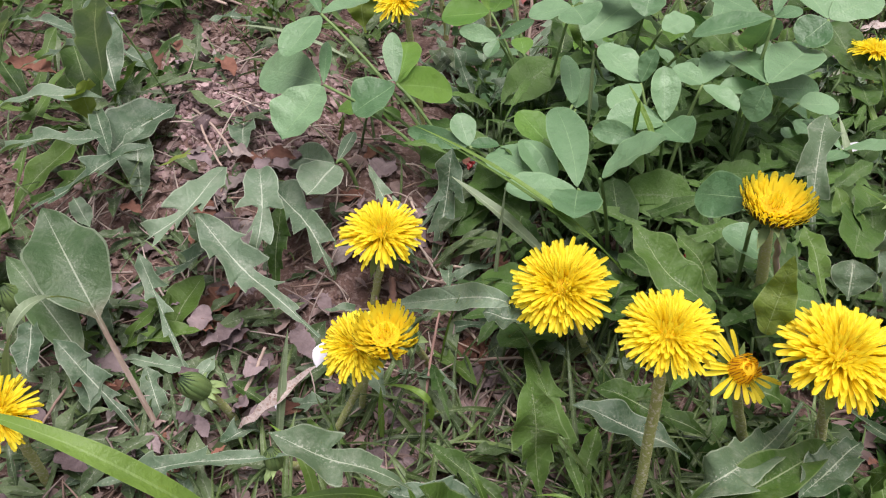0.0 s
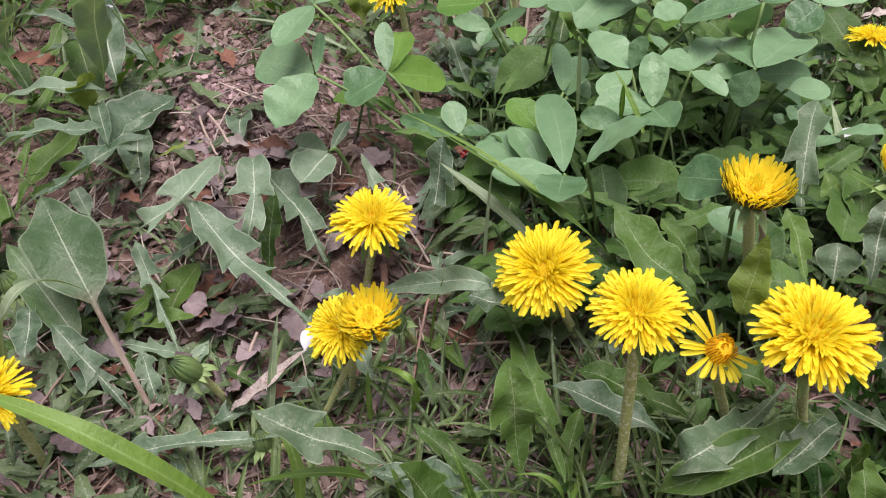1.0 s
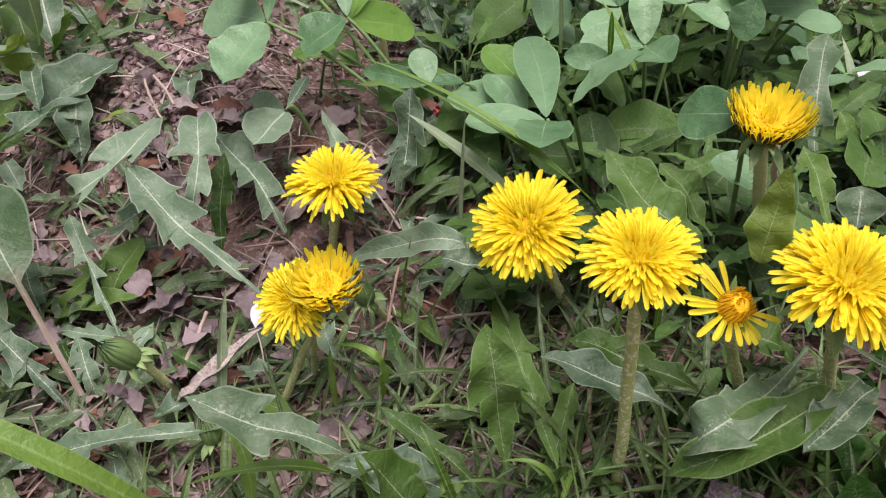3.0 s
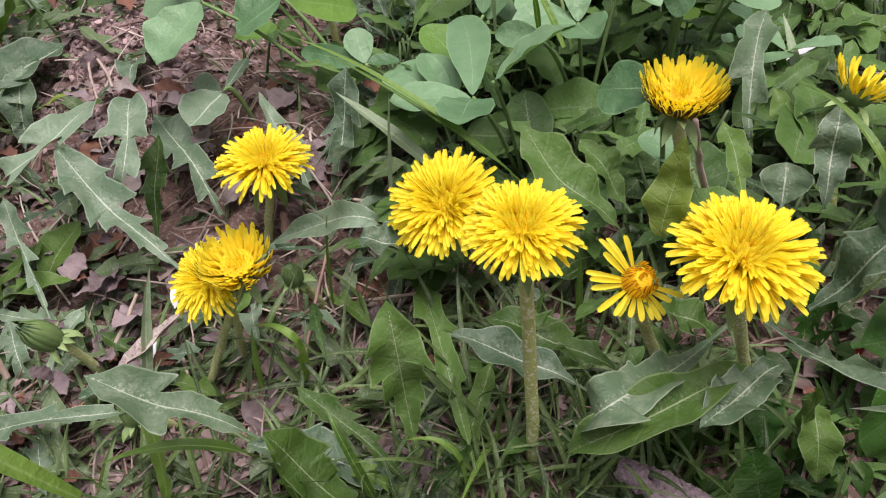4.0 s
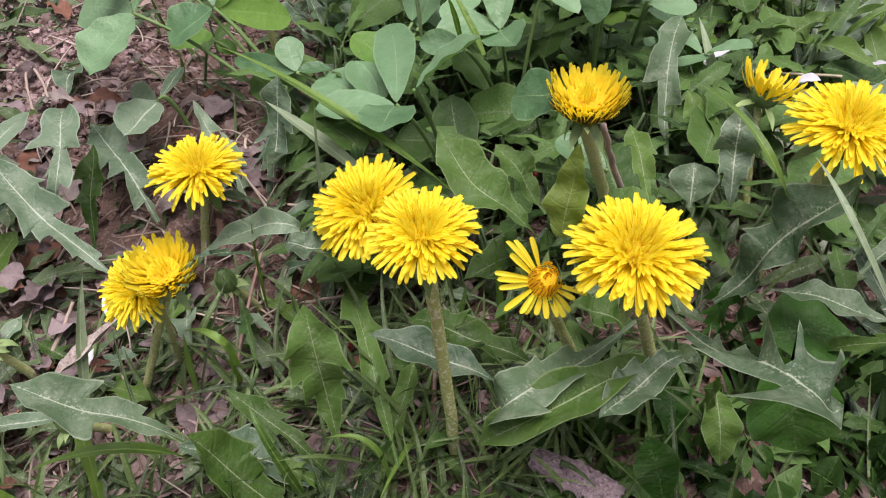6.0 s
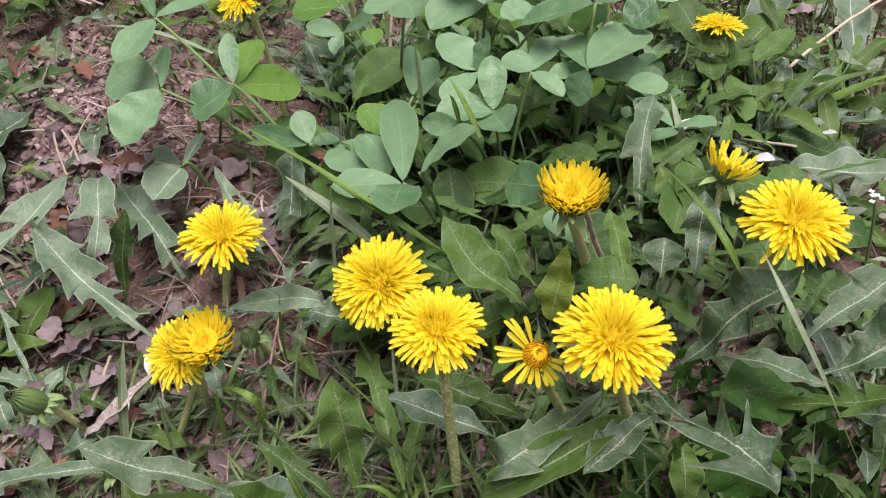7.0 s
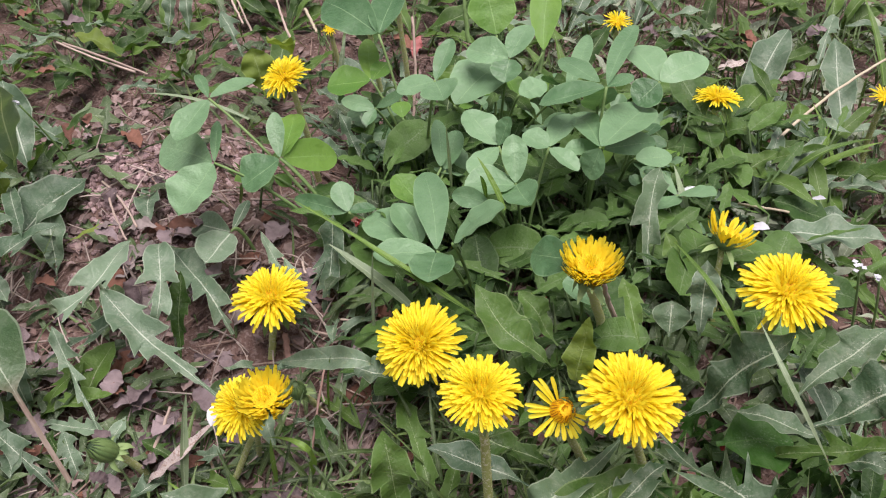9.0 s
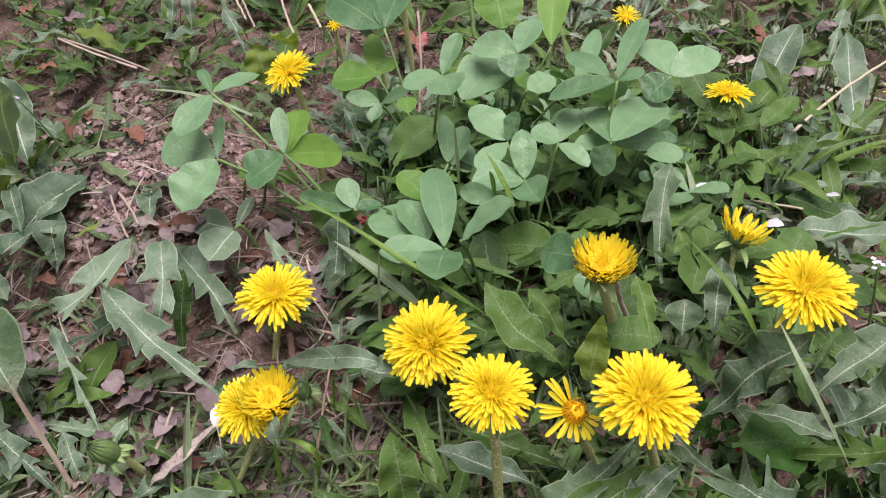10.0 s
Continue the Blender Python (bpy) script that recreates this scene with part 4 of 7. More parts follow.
leaf(green_rosette, SLATE, (0.2090, 0.1820, 0.0500), (0.2290, 0.1700, 0.0600), 0.0109, roll=0, kind='plain', arch=0.15)
leaf(green_rosette, SLATE, (0.1680, 0.1910, 0.0750), (0.1980, 0.1760, 0.0750), 0.0100, roll=0, kind='plain', arch=0.1)
leaf(green_rosette, DEEP, (0.1488, 0.1665, 0.0400), (0.1513, 0.1666, 0.0650), 0.0066, kind='plain', arch=0.1)
leaf(green_rosette, DEEP, (0.1792, 0.1819, 0.0500), (0.2198, 0.1625, 0.0850), 0.0171, lobes=5, depth=0.6, arch=0.15)
leaf(green_rosette, DARK, (0.1548, 0.1976, 0.0400), (0.1684, 0.2085, 0.0600), 0.0143, depth=0.6)
leaf(green_rosette, DEEP, (0.1155, 0.2458, 0.0400), (0.0771, 0.2236, 0.0500), 0.0181, kind='broad')
leaf(green_rosette, DEEP, (0.0999, 0.1827, 0.0500), (0.0594, 0.1967, 0.0600), 0.0184, kind='broad', arch=0.15)
leaf(green_rosette, DEEP, (0.1363, 0.2012, 0.0400), (0.1130, 0.2050, 0.0560), 0.0160, kind='broad', arch=0.15)
leaf(green_rosette, DARK, (0.1573, 0.2015, 0.0350), (0.1710, 0.1939, 0.0600), 0.0105, depth=0.7)
leaf(green_rosette, DARK, (0.1475, 0.1971, 0.0350), (0.1381, 0.1610, 0.0400), 0.0120, kind='plain')


# ---- weeds at the edge of the mound ----
mound_rosette = thing("dandelion_rosette", (-0.2058, 0.2950, 0.0450), "rosette of long narrow grey-green leaves beside the mound", "weed plant", "dandelion rosettes")
leaf(mound_rosette, DUSTY, (-0.1610, 0.3270, 0.0300), (-0.1660, 0.3620, 0.0600), 0.0174, roll=0, kind='plain')
leaf(mound_rosette, DUSTY, (-0.1890, 0.3400, 0.0450), (-0.1530, 0.3846, 0.0580), 0.0373, roll=0, kind='plain', wave=0.05, arch=0.06)
leaf(mound_rosette, DUSTY, (-0.2047, 0.2913, 0.0500), (-0.1442, 0.3299, 0.0700), 0.0183, arch=0.1, depth=0.75, lobes=5)
leaf(mound_rosette, DUSTY, (-0.2400, 0.3283, 0.0600), (-0.1645, 0.3247, 0.0780), 0.0198, arch=0.1, depth=0.65)
leaf(mound_rosette, DUSTY, (-0.2620, 0.3781, 0.0550), (-0.1841, 0.3709, 0.0700), 0.0125, kind='plain', arch=0.15)
leaf(mound_rosette, DEEP, (-0.1935, 0.3911, 0.0500), (-0.1652, 0.3836, 0.0850), 0.0094, kind='plain')
leaf(mound_rosette, FRESH, (-0.2012, 0.3767, 0.0500), (-0.1939, 0.3729, 0.0800), 0.0179, kind='plain')
leaf(mound_rosette, DUSTY, (-0.1988, 0.3961, 0.0600), (-0.1701, 0.3713, 0.1300), 0.0203, kind='plain', arch=0.05)
leaf(mound_rosette, DUSTY, (-0.2872, 0.4440, 0.0500), (-0.2584, 0.4352, 0.0900), 0.0152, kind='plain')
leaf(mound_rosette, DUSTY, (-0.2996, 0.4700, 0.0600), (-0.2006, 0.4088, 0.0850), 0.0116, depth=0.6)
leaf(mound_rosette, DUSTY, (-0.2690, 0.4299, 0.0500), (-0.2165, 0.4272, 0.0700), 0.0137, depth=0.6)
leaf(mound_rosette, DEEP, (-0.2336, 0.3130, 0.0500), (-0.1908, 0.2530, 0.0600), 0.0215, kind='plain')
leaf(mound_rosette, FRESH, (-0.1516, 0.3347, 0.0500), (-0.1227, 0.3382, 0.0600), 0.0041, kind='plain')
leaf(mound_rosette, DUSTY, (-0.1901, 0.3196, 0.0450), (-0.1751, 0.3012, 0.0400), 0.0097, kind='plain')
leaf(mound_rosette, DUSTY, (-0.1167, 0.3846, 0.0500), (-0.1034, 0.3382, 0.0600), 0.0136, kind='plain')


# ---- clover ----
clover_a = thing("clover_plant", (0.0120, 0.3220, 0.0250), "clover with smooth rounded grey-green leaflets in threes", "clover plant", "clover plants")
clover_leaf(clover_a, (-0.0568, 0.3351, 0.1001), (((-0.0741, 0.3117, 0.0857), 0.0290, 0), ((-0.0980, 0.3732, 0.0853), 0.0249, -38), ((-0.0600, 0.3660, 0.1050), 0.0062, 0),), CLOVER, (0.0120, 0.3220, 0.0350))
clover_leaf(clover_a, (-0.0595, 0.3611, 0.1220), (((-0.0729, 0.3379, 0.1138), 0.0198, 0), ((-0.0690, 0.3800, 0.1250), 0.0061, 0), ((-0.0420, 0.3900, 0.1150), 0.0128, 2),), CLOVER, (0.0120, 0.3220, 0.0350))
clover_leaf(clover_a, (-0.0233, 0.3361, 0.1002), (((-0.0433, 0.3273, 0.0901), 0.0270, -8), ((-0.0260, 0.3560, 0.1150), 0.0093, 0),), CLOVER, (0.0120, 0.3220, 0.0350))
clover_leaf(clover_a, (-0.0240, 0.3420, 0.0960), (((-0.0234, 0.3848, 0.0938), 0.0168, 0), ((-0.0000, 0.3680, 0.0769), 0.0200, 45),), CLOVER_BRIGHT, (0.0120, 0.3220, 0.0350))
clover_leaf(clover_a, (-0.0360, 0.3620, 0.0700), (((-0.0570, 0.3630, 0.0680), 0.0187, 0), ((-0.0260, 0.3570, 0.0660), 0.0078, 20),), CLOVER_BRIGHT, (0.0120, 0.3220, 0.0350))
clover_b = thing("clover_plant", (0.0400, 0.3150, 0.0250), "clover with smooth rounded grey-green leaflets in threes", "clover plant", "clover plants")
clover_leaf(clover_b, (0.0108, 0.3141, 0.0809), (((-0.0192, 0.3308, 0.0782), 0.0098, -45), ((0.0059, 0.3299, 0.0878), 0.0123, 0), ((0.0240, 0.3200, 0.0780), 0.0081, 6),), CLOVER, (0.0400, 0.3150, 0.0350))
clover_leaf(clover_b, (0.0466, 0.3286, 0.0734), (((0.0336, 0.3421, 0.0812), 0.0184, 0),), CLOVER_BRIGHT, (0.0400, 0.3150, 0.0350))
clover_leaf(clover_b, (0.0470, 0.2880, 0.0800), (((0.0217, 0.3154, 0.0773), 0.0240, -6), ((0.0360, 0.3190, 0.0820), 0.0175, 14),), CLOVER, (0.0400, 0.3150, 0.0350))
clover_c = thing("clover_plant", (0.0750, 0.2850, 0.0250), "clover with smooth rounded grey-green leaflets in threes", "clover plant", "clover plants")
clover_leaf(clover_c, (0.0558, 0.2691, 0.0930), (((0.0493, 0.3305, 0.0906), 0.0172, -8), ((0.0265, 0.2672, 0.0942), 0.0186, 0), ((0.0523, 0.2428, 0.1009), 0.0204, 0),), CLOVER, (0.0750, 0.2850, 0.0350))
clover_leaf(clover_c, (0.0630, 0.2630, 0.1030), (((0.0862, 0.2670, 0.1191), 0.0284, -22),), CLOVER, (0.0750, 0.2850, 0.0350))
clover_d = thing("clover_plant", (0.1000, 0.3250, 0.0250), "clover with smooth rounded grey-green leaflets in threes", "clover plant", "clover plants")
clover_leaf(clover_d, (0.0945, 0.3112, 0.0963), (((0.0943, 0.3292, 0.1133), 0.0129, 0), ((0.0710, 0.3073, 0.0983), 0.0235, 0), ((0.0990, 0.2850, 0.1050), 0.0177, 20),), CLOVER, (0.1000, 0.3250, 0.0350))
clover_leaf(clover_d, (0.0810, 0.2920, 0.1000), (((0.0640, 0.3030, 0.0980), 0.0103, -45),), CLOVER, (0.1000, 0.3250, 0.0350))
clover_leaf(clover_d, (0.0885, 0.3450, 0.0951), (((0.0740, 0.3710, 0.1000), 0.0196, 0), ((0.0946, 0.3500, 0.1090), 0.0109, 0), ((0.0719, 0.3184, 0.0985), 0.0126, -6),), CLOVER, (0.1000, 0.3250, 0.0350))
clover_leaf(clover_d, (0.1126, 0.3309, 0.1027), (((0.0998, 0.3385, 0.1063), 0.0168, 0), ((0.1264, 0.3572, 0.1034), 0.0136, 0), ((0.1250, 0.3140, 0.1000), 0.0107, 0),), CLOVER, (0.1000, 0.3250, 0.0350))
clover_e = thing("clover_plant", (0.1350, 0.3400, 0.0250), "clover with smooth rounded grey-green leaflets in threes", "clover plant", "clover plants")
clover_leaf(clover_e, (0.1348, 0.3161, 0.1121), (((0.1685, 0.3683, 0.0993), 0.0241, 4), ((0.1314, 0.3673, 0.0983), 0.0156, -6), ((0.1300, 0.3126, 0.0972), 0.0163, 0),), CLOVER, (0.1350, 0.3400, 0.0350))
clover_leaf(clover_e, (0.1390, 0.3310, 0.1000), (((0.1706, 0.3498, 0.0894), 0.0124, 45), ((0.1200, 0.3310, 0.1000), 0.0142, 0),), CLOVER, (0.1350, 0.3400, 0.0350))
clover_leaf(clover_e, (0.1414, 0.3462, 0.1264), (((0.1680, 0.4100, 0.1250), 0.0114, 0), ((0.1090, 0.3510, 0.1150), 0.0173, -4), ((0.1399, 0.3617, 0.1025), 0.0188, 0), ((0.1580, 0.3630, 0.1220), 0.0075, 20),), CLOVER, (0.1350, 0.3400, 0.0350))
clover_leaf(clover_e, (0.1420, 0.3640, 0.1180), (((0.1260, 0.3950, 0.1150), 0.0146, -6),), CLOVER, (0.1350, 0.3400, 0.0350))
clover_f = thing("clover_plant", (0.1550, 0.3700, 0.0250), "clover with smooth rounded grey-green leaflets in threes", "clover plant", "clover plants")
clover_leaf(clover_f, (0.1736, 0.3687, 0.1139), (((0.2020, 0.3870, 0.1150), 0.0187, 20), ((0.1660, 0.4030, 0.1150), 0.0219, 0), ((0.1610, 0.3630, 0.1050), 0.0192, -18),), CLOVER, (0.1550, 0.3700, 0.0350))
clover_leaf(clover_f, (0.1563, 0.3322, 0.0923), (((0.1779, 0.3412, 0.0866), 0.0127, 24),), CLOVER, (0.1550, 0.3700, 0.0350))
clover_g = thing("clover_plant", (0.0900, 0.4100, 0.0250), "clover with smooth rounded grey-green leaflets in threes", "clover plant", "clover plants")
clover_leaf(clover_g, (0.0980, 0.4030, 0.1120), (((0.1110, 0.4290, 0.1180), 0.0156, 0), ((0.0750, 0.4200, 0.1100), 0.0191, -26), ((0.0940, 0.3890, 0.1060), 0.0179, 0),), CLOVER, (0.0900, 0.4100, 0.0300))
clover_leaf(clover_g, (0.1015, 0.3799, 0.1029), (((0.1159, 0.3856, 0.1059), 0.0176, 6),), CLOVER, (0.0900, 0.4100, 0.0300))
clover_leaf(clover_g, (0.1290, 0.3910, 0.0980), (((0.1170, 0.4020, 0.0980), 0.0188, 45), ((0.1490, 0.4480, 0.1000), 0.0113, 0),), CLOVER, (0.0900, 0.4100, 0.0300))
clover_leaf(clover_g, (0.0940, 0.4530, 0.1000), (((0.0890, 0.4730, 0.1200), 0.0308, 0),), CLOVER_BRIGHT, (0.0900, 0.4100, 0.0300))
clover_leaf(clover_g, (0.1200, 0.4300, 0.1000), (((0.1280, 0.4760, 0.1200), 0.0192, 0),), CLOVER_BRIGHT, (0.0900, 0.4100, 0.0300))
clover_h = thing("clover_plant", (0.0450, 0.4000, 0.0250), "clover with smooth rounded grey-green leaflets in threes", "clover plant", "clover plants")
clover_leaf(clover_h, (0.0570, 0.3670, 0.1220), (((0.0660, 0.3960, 0.1300), 0.0106, -2), ((0.0370, 0.3650, 0.1180), 0.0193, 0), ((0.0613, 0.3454, 0.1241), 0.0204, 14),), CLOVER, (0.0450, 0.4000, 0.0300))
clover_leaf(clover_h, (0.0223, 0.3861, 0.0951), (((0.0030, 0.3960, 0.0950), 0.0094, -42), ((0.0401, 0.3777, 0.1094), 0.0072, 45), ((0.0174, 0.3766, 0.0906), 0.0084, 0),), CLOVER, (0.0450, 0.4000, 0.0300))
clover_leaf(clover_h, (0.0182, 0.4200, 0.0928), (((0.0140, 0.4570, 0.1000), 0.0128, 0), ((-0.0080, 0.4210, 0.0900), 0.0280, -8), ((0.0270, 0.4360, 0.0950), 0.0129, 12),), CLOVER_BRIGHT, (0.0450, 0.4000, 0.0300))
clover_leaf(clover_h, (0.0250, 0.4240, 0.1200), (((-0.0110, 0.4700, 0.1200), 0.0273, -32), ((0.0350, 0.4680, 0.1250), 0.0206, 0),), CLOVER, (0.0450, 0.4000, 0.0300))
clover_leaf(clover_h, (0.0660, 0.3930, 0.0900), (((0.0930, 0.4200, 0.1000), 0.0366, 0),), CLOVER, (0.0900, 0.4100, 0.0300))
clover_leaf(clover_h, (0.0360, 0.3980, 0.0800), (((0.0340, 0.4110, 0.0820), 0.0119, 0),), CLOVER_BRIGHT, (0.0450, 0.4000, 0.0300))
clover_leaf(clover_h, (0.0580, 0.3420, 0.0850), (((0.0560, 0.3800, 0.0900), 0.0098, 0),), CLOVER, (0.0400, 0.3150, 0.0350))
clover_leaf(clover_h, (0.0600, 0.3460, 0.0800), (((0.0670, 0.3750, 0.0850), 0.0133, 0),), CLOVER, (0.0400, 0.3150, 0.0350))
clover_i = thing("clover_plant", (0.1250, 0.2620, 0.0250), "low clover with rounded blue-green leaflets behind a flower", "clover plant", "clover plants")
clover_leaf(clover_i, (0.1122, 0.2349, 0.1169), (((0.0960, 0.2510, 0.1060), 0.0176, -45),), CLOVER, (0.1250, 0.2620, 0.0400))
clover_leaf(clover_i, (0.1290, 0.2490, 0.0750), (((0.1120, 0.2570, 0.0820), 0.0175, 0),), CLOVER, (0.1250, 0.2620, 0.0400))
clover_j = thing("clover_plant", (-0.0450, 0.3250, 0.0250), "small clover with dusty grey-green leaflets over bare soil", "clover plant", "clover plants")
clover_leaf(clover_j, (-0.0524, 0.3181, 0.0679), (((-0.0820, 0.3495, 0.0486), 0.0166, -32), ((-0.0637, 0.2995, 0.0633), 0.0249, 0),), DUSTY, (-0.0450, 0.3250, 0.0300))
clover_leaf(clover_j, (-0.0518, 0.3186, 0.0682), (((-0.0470, 0.3410, 0.0700), 0.0070, 0),), DUSTY, (-0.0450, 0.3250, 0.0300))


# ---- long grass ----
grass_blade((-0.0632, 0.1485, 0.0350), (-0.1457, 0.1618, 0.0850), 0.0089, look_of=GRASS, mid=(-0.0957, 0.1461, 0.085), label='broad bright grass blade arching over the soil')
grass_blade((-0.1646, 0.1900, 0.0200), (-0.1305, 0.2184, 0.0750), 0.0072, look_of=GRASS_GREY, mid=(-0.1344, 0.1852, 0.1), label='pale grass blade bent over in a hook')
grass_blade((-0.0620, 0.1956, 0.0200), (-0.0567, 0.2221, 0.0600), 0.0045, look_of=GRASS_GREY, roll=60)
grass_blade((0.0768, 0.2542, 0.0600), (-0.0165, 0.3058, 0.1000), 0.0027, look_of=GRASS, mid=(0.036, 0.2538, 0.105))
grass_blade((0.0416, 0.2583, 0.0700), (0.0045, 0.2834, 0.0880), 0.0063, look_of=GRASS_GREY, arch=0.05)
grass_blade((0.0723, 0.2504, 0.0700), (-0.0047, 0.3098, 0.0900), 0.0023, look_of=GRASS, mid=(0.0408, 0.2518, 0.1))
grass_blade((0.1872, 0.2149, 0.0600), (0.1579, 0.2637, 0.1000), 0.0036, look_of=GRASS, mid=(0.1665, 0.2119, 0.11))
grass_blade((0.2109, 0.1619, 0.0500), (0.1726, 0.1959, 0.1200), 0.0031, look_of=GRASS_GREY, mid=(0.1793, 0.1668, 0.11))
grass_blade((-0.0379, 0.1491, 0.0300), (-0.0544, 0.1775, 0.0600), 0.0046, look_of=GRASS, mid=(-0.0364, 0.1583, 0.06))
grass_blade((-0.0097, 0.1621, 0.0350), (-0.0538, 0.1511, 0.0500), 0.0047, look_of=GRASS, mid=(-0.0223, 0.1503, 0.062))
grass_blade((-0.0045, 0.1989, 0.0250), (-0.0202, 0.2031, 0.0500), 0.0036, look_of=GRASS, mid=(-0.0001, 0.1891, 0.062))
grass_blade((0.0267, 0.1505, 0.0300), (0.0167, 0.1584, 0.0700), 0.0032, look_of=GRASS, mid=(0.0222, 0.1503, 0.06))
grass_blade((0.0037, 0.1498, 0.0300), (-0.0043, 0.1588, 0.0550), 0.0036, look_of=GRASS)
grass_blade((-0.0196, 0.1969, 0.0250), (-0.0187, 0.2026, 0.0500), 0.0027, look_of=GRASS)
grass_blade((-0.0237, 0.1969, 0.0250), (-0.0154, 0.1919, 0.0500), 0.0028, look_of=GRASS_GREY)
grass_blade((0.0638, 0.1763, 0.0300), (0.0527, 0.1388, 0.0500), 0.0023, look_of=GRASS)
grass_blade((0.0013, 0.2309, 0.0300), (0.0122, 0.2136, 0.0900), 0.0013, look_of=GRASS)
grass_blade((0.0229, 0.2577, 0.0400), (0.0276, 0.2650, 0.1000), 0.0021, look_of=GRASS_GREY)
grass_blade((0.0632, 0.3190, 0.0900), (0.0622, 0.3144, 0.1300), 0.0019, look_of=GRASS_GREY)
grass_blade((0.0876, 0.2879, 0.1000), (0.0757, 0.3030, 0.1200), 0.0031, look_of=GRASS)
grass_blade((0.0795, 0.2966, 0.1000), (0.0761, 0.2755, 0.1300), 0.0023, look_of=GRASS)
grass_blade((-0.0086, 0.4567, 0.0600), (-0.0022, 0.4828, 0.0900), 0.0044, look_of=GRASS_GREY)
grass_blade((0.0735, 0.2029, 0.0300), (0.0785, 0.2112, 0.0600), 0.0024, look_of=GRASS)
grass_blade((0.0900, 0.2098, 0.0300), (0.0884, 0.2058, 0.0800), 0.0027, look_of=GRASS)
grass_blade((0.1126, 0.1636, 0.0300), (0.1096, 0.1614, 0.0600), 0.0023, look_of=GRASS)
grass_blade((0.1881, 0.3063, 0.0400), (0.1799, 0.3419, 0.0800), 0.0059, look_of=GRASS_GREY)
grass_blade((0.2928, 0.3671, 0.0300), (0.3001, 0.3542, 0.0600), 0.0051, look_of=GRASS)
grass_blade((0.2610, 0.3801, 0.0300), (0.3107, 0.3799, 0.0600), 0.0059, look_of=GRASS)
grass_blade((0.2282, 0.3826, 0.0300), (0.2202, 0.4321, 0.0500), 0.0042, look_of=GRASS)
grass_blade((0.2376, 0.4044, 0.0300), (0.2208, 0.4075, 0.0700), 0.0027, look_of=GRASS)
grass_blade((0.2792, 0.3842, 0.0300), (0.2864, 0.3991, 0.0600), 0.0034, look_of=GRASS)
grass_blade((0.2962, 0.3941, 0.0300), (0.2850, 0.4236, 0.0600), 0.0034, look_of=GRASS)
grass_blade((0.3635, 0.4852, 0.0300), (0.3584, 0.5404, 0.0700), 0.0055, look_of=GRASS)
grass_blade((-0.0735, 0.4662, 0.0400), (-0.1539, 0.4895, 0.0500), 0.0039, look_of=GRASS_GREY)
grass_blade((0.0301, 0.1569, 0.0300), (0.0429, 0.1517, 0.0600), 0.0019, look_of=GRASS_GREY)
grass_blade((0.0529, 0.1494, 0.0300), (0.0373, 0.1532, 0.0600), 0.0026, look_of=GRASS, mid=(0.0515, 0.1499, 0.06))


# ---- litter, dry stalks, fallen petals ----
crinkled((0.0965, 0.1525, 0.0490), (0.1205, 0.1385, 0.0500), 0.0098, DEAD_MAUVE, "curled mauve dead leaf with a crinkled surface")
crumpled("dead_leaf", (-0.0812, 0.1971, 0.0220), (-0.0458, 0.2165, 0.0450), 0.0062, DEAD_PALE, "narrow bleached dead leaf leaning against a flower", seed=5, curl=0.8)
crumpled("dead_leaf", (-0.1641, 0.2128, 0.0160), (-0.1330, 0.2152, 0.0300), 0.0063, DEAD_RED, "rusty dead leaf lying on soil", seed=6, curl=0.9)
crumpled("dead_leaf", (-0.1103, 0.2425, 0.0220), (-0.0915, 0.2498, 0.0260), 0.0141, DEAD, "mauve-brown dead leaf lying flat on soil", seed=20, curl=0.3, roll=-20)
crumpled("dead_leaf", (-0.1104, 0.2440, 0.0280), (-0.1057, 0.2579, 0.0320), 0.0103, DEAD, "mauve-brown dead leaf lying flat on soil", seed=21, curl=0.3, roll=17)
crumpled("dead_leaf", (-0.0782, 0.2175, 0.0340), (-0.0776, 0.2367, 0.0260), 0.0097, DEAD, "mauve-brown dead leaf lying flat on soil", seed=22, curl=0.3, roll=14)
crumpled("dead_leaf", (-0.0975, 0.2395, 0.0220), (-0.0834, 0.2445, 0.0320), 0.0091, DEAD, "mauve-brown dead leaf lying flat on soil", seed=23, curl=0.3, roll=11)
crumpled("dead_leaf", (-0.0717, 0.2352, 0.0280), (-0.0760, 0.2210, 0.0260), 0.0088, DEAD, "mauve-brown dead leaf lying flat on soil", seed=24, curl=0.3, roll=8)
crumpled("dead_leaf", (-0.0647, 0.2432, 0.0340), (-0.0520, 0.2292, 0.0320), 0.0083, DEAD, "mauve-brown dead leaf lying flat on soil", seed=25, curl=0.3, roll=5)
crumpled("dead_leaf", (-0.0651, 0.2837, 0.0220), (-0.0669, 0.2574, 0.0260), 0.0107, DEAD, "mauve-brown dead leaf lying flat on soil", seed=26, curl=0.3, roll=2)
crumpled("dead_leaf", (-0.0924, 0.2549, 0.0280), (-0.0943, 0.2376, 0.0320), 0.0112, DEAD, "mauve-brown dead leaf lying flat on soil", seed=27, curl=0.3, roll=-1)
crumpled("dead_leaf", (-0.0580, 0.3075, 0.0590), (-0.0653, 0.2961, 0.0510), 0.0080, DEAD, "mauve-brown dead leaf lying flat on soil", seed=28, curl=0.3, roll=-4)
crumpled("dead_leaf", (-0.0375, 0.3053, 0.0470), (-0.0417, 0.3058, 0.0570), 0.0075, DEAD, "mauve-brown dead leaf lying flat on soil", seed=29, curl=0.3, roll=-7)
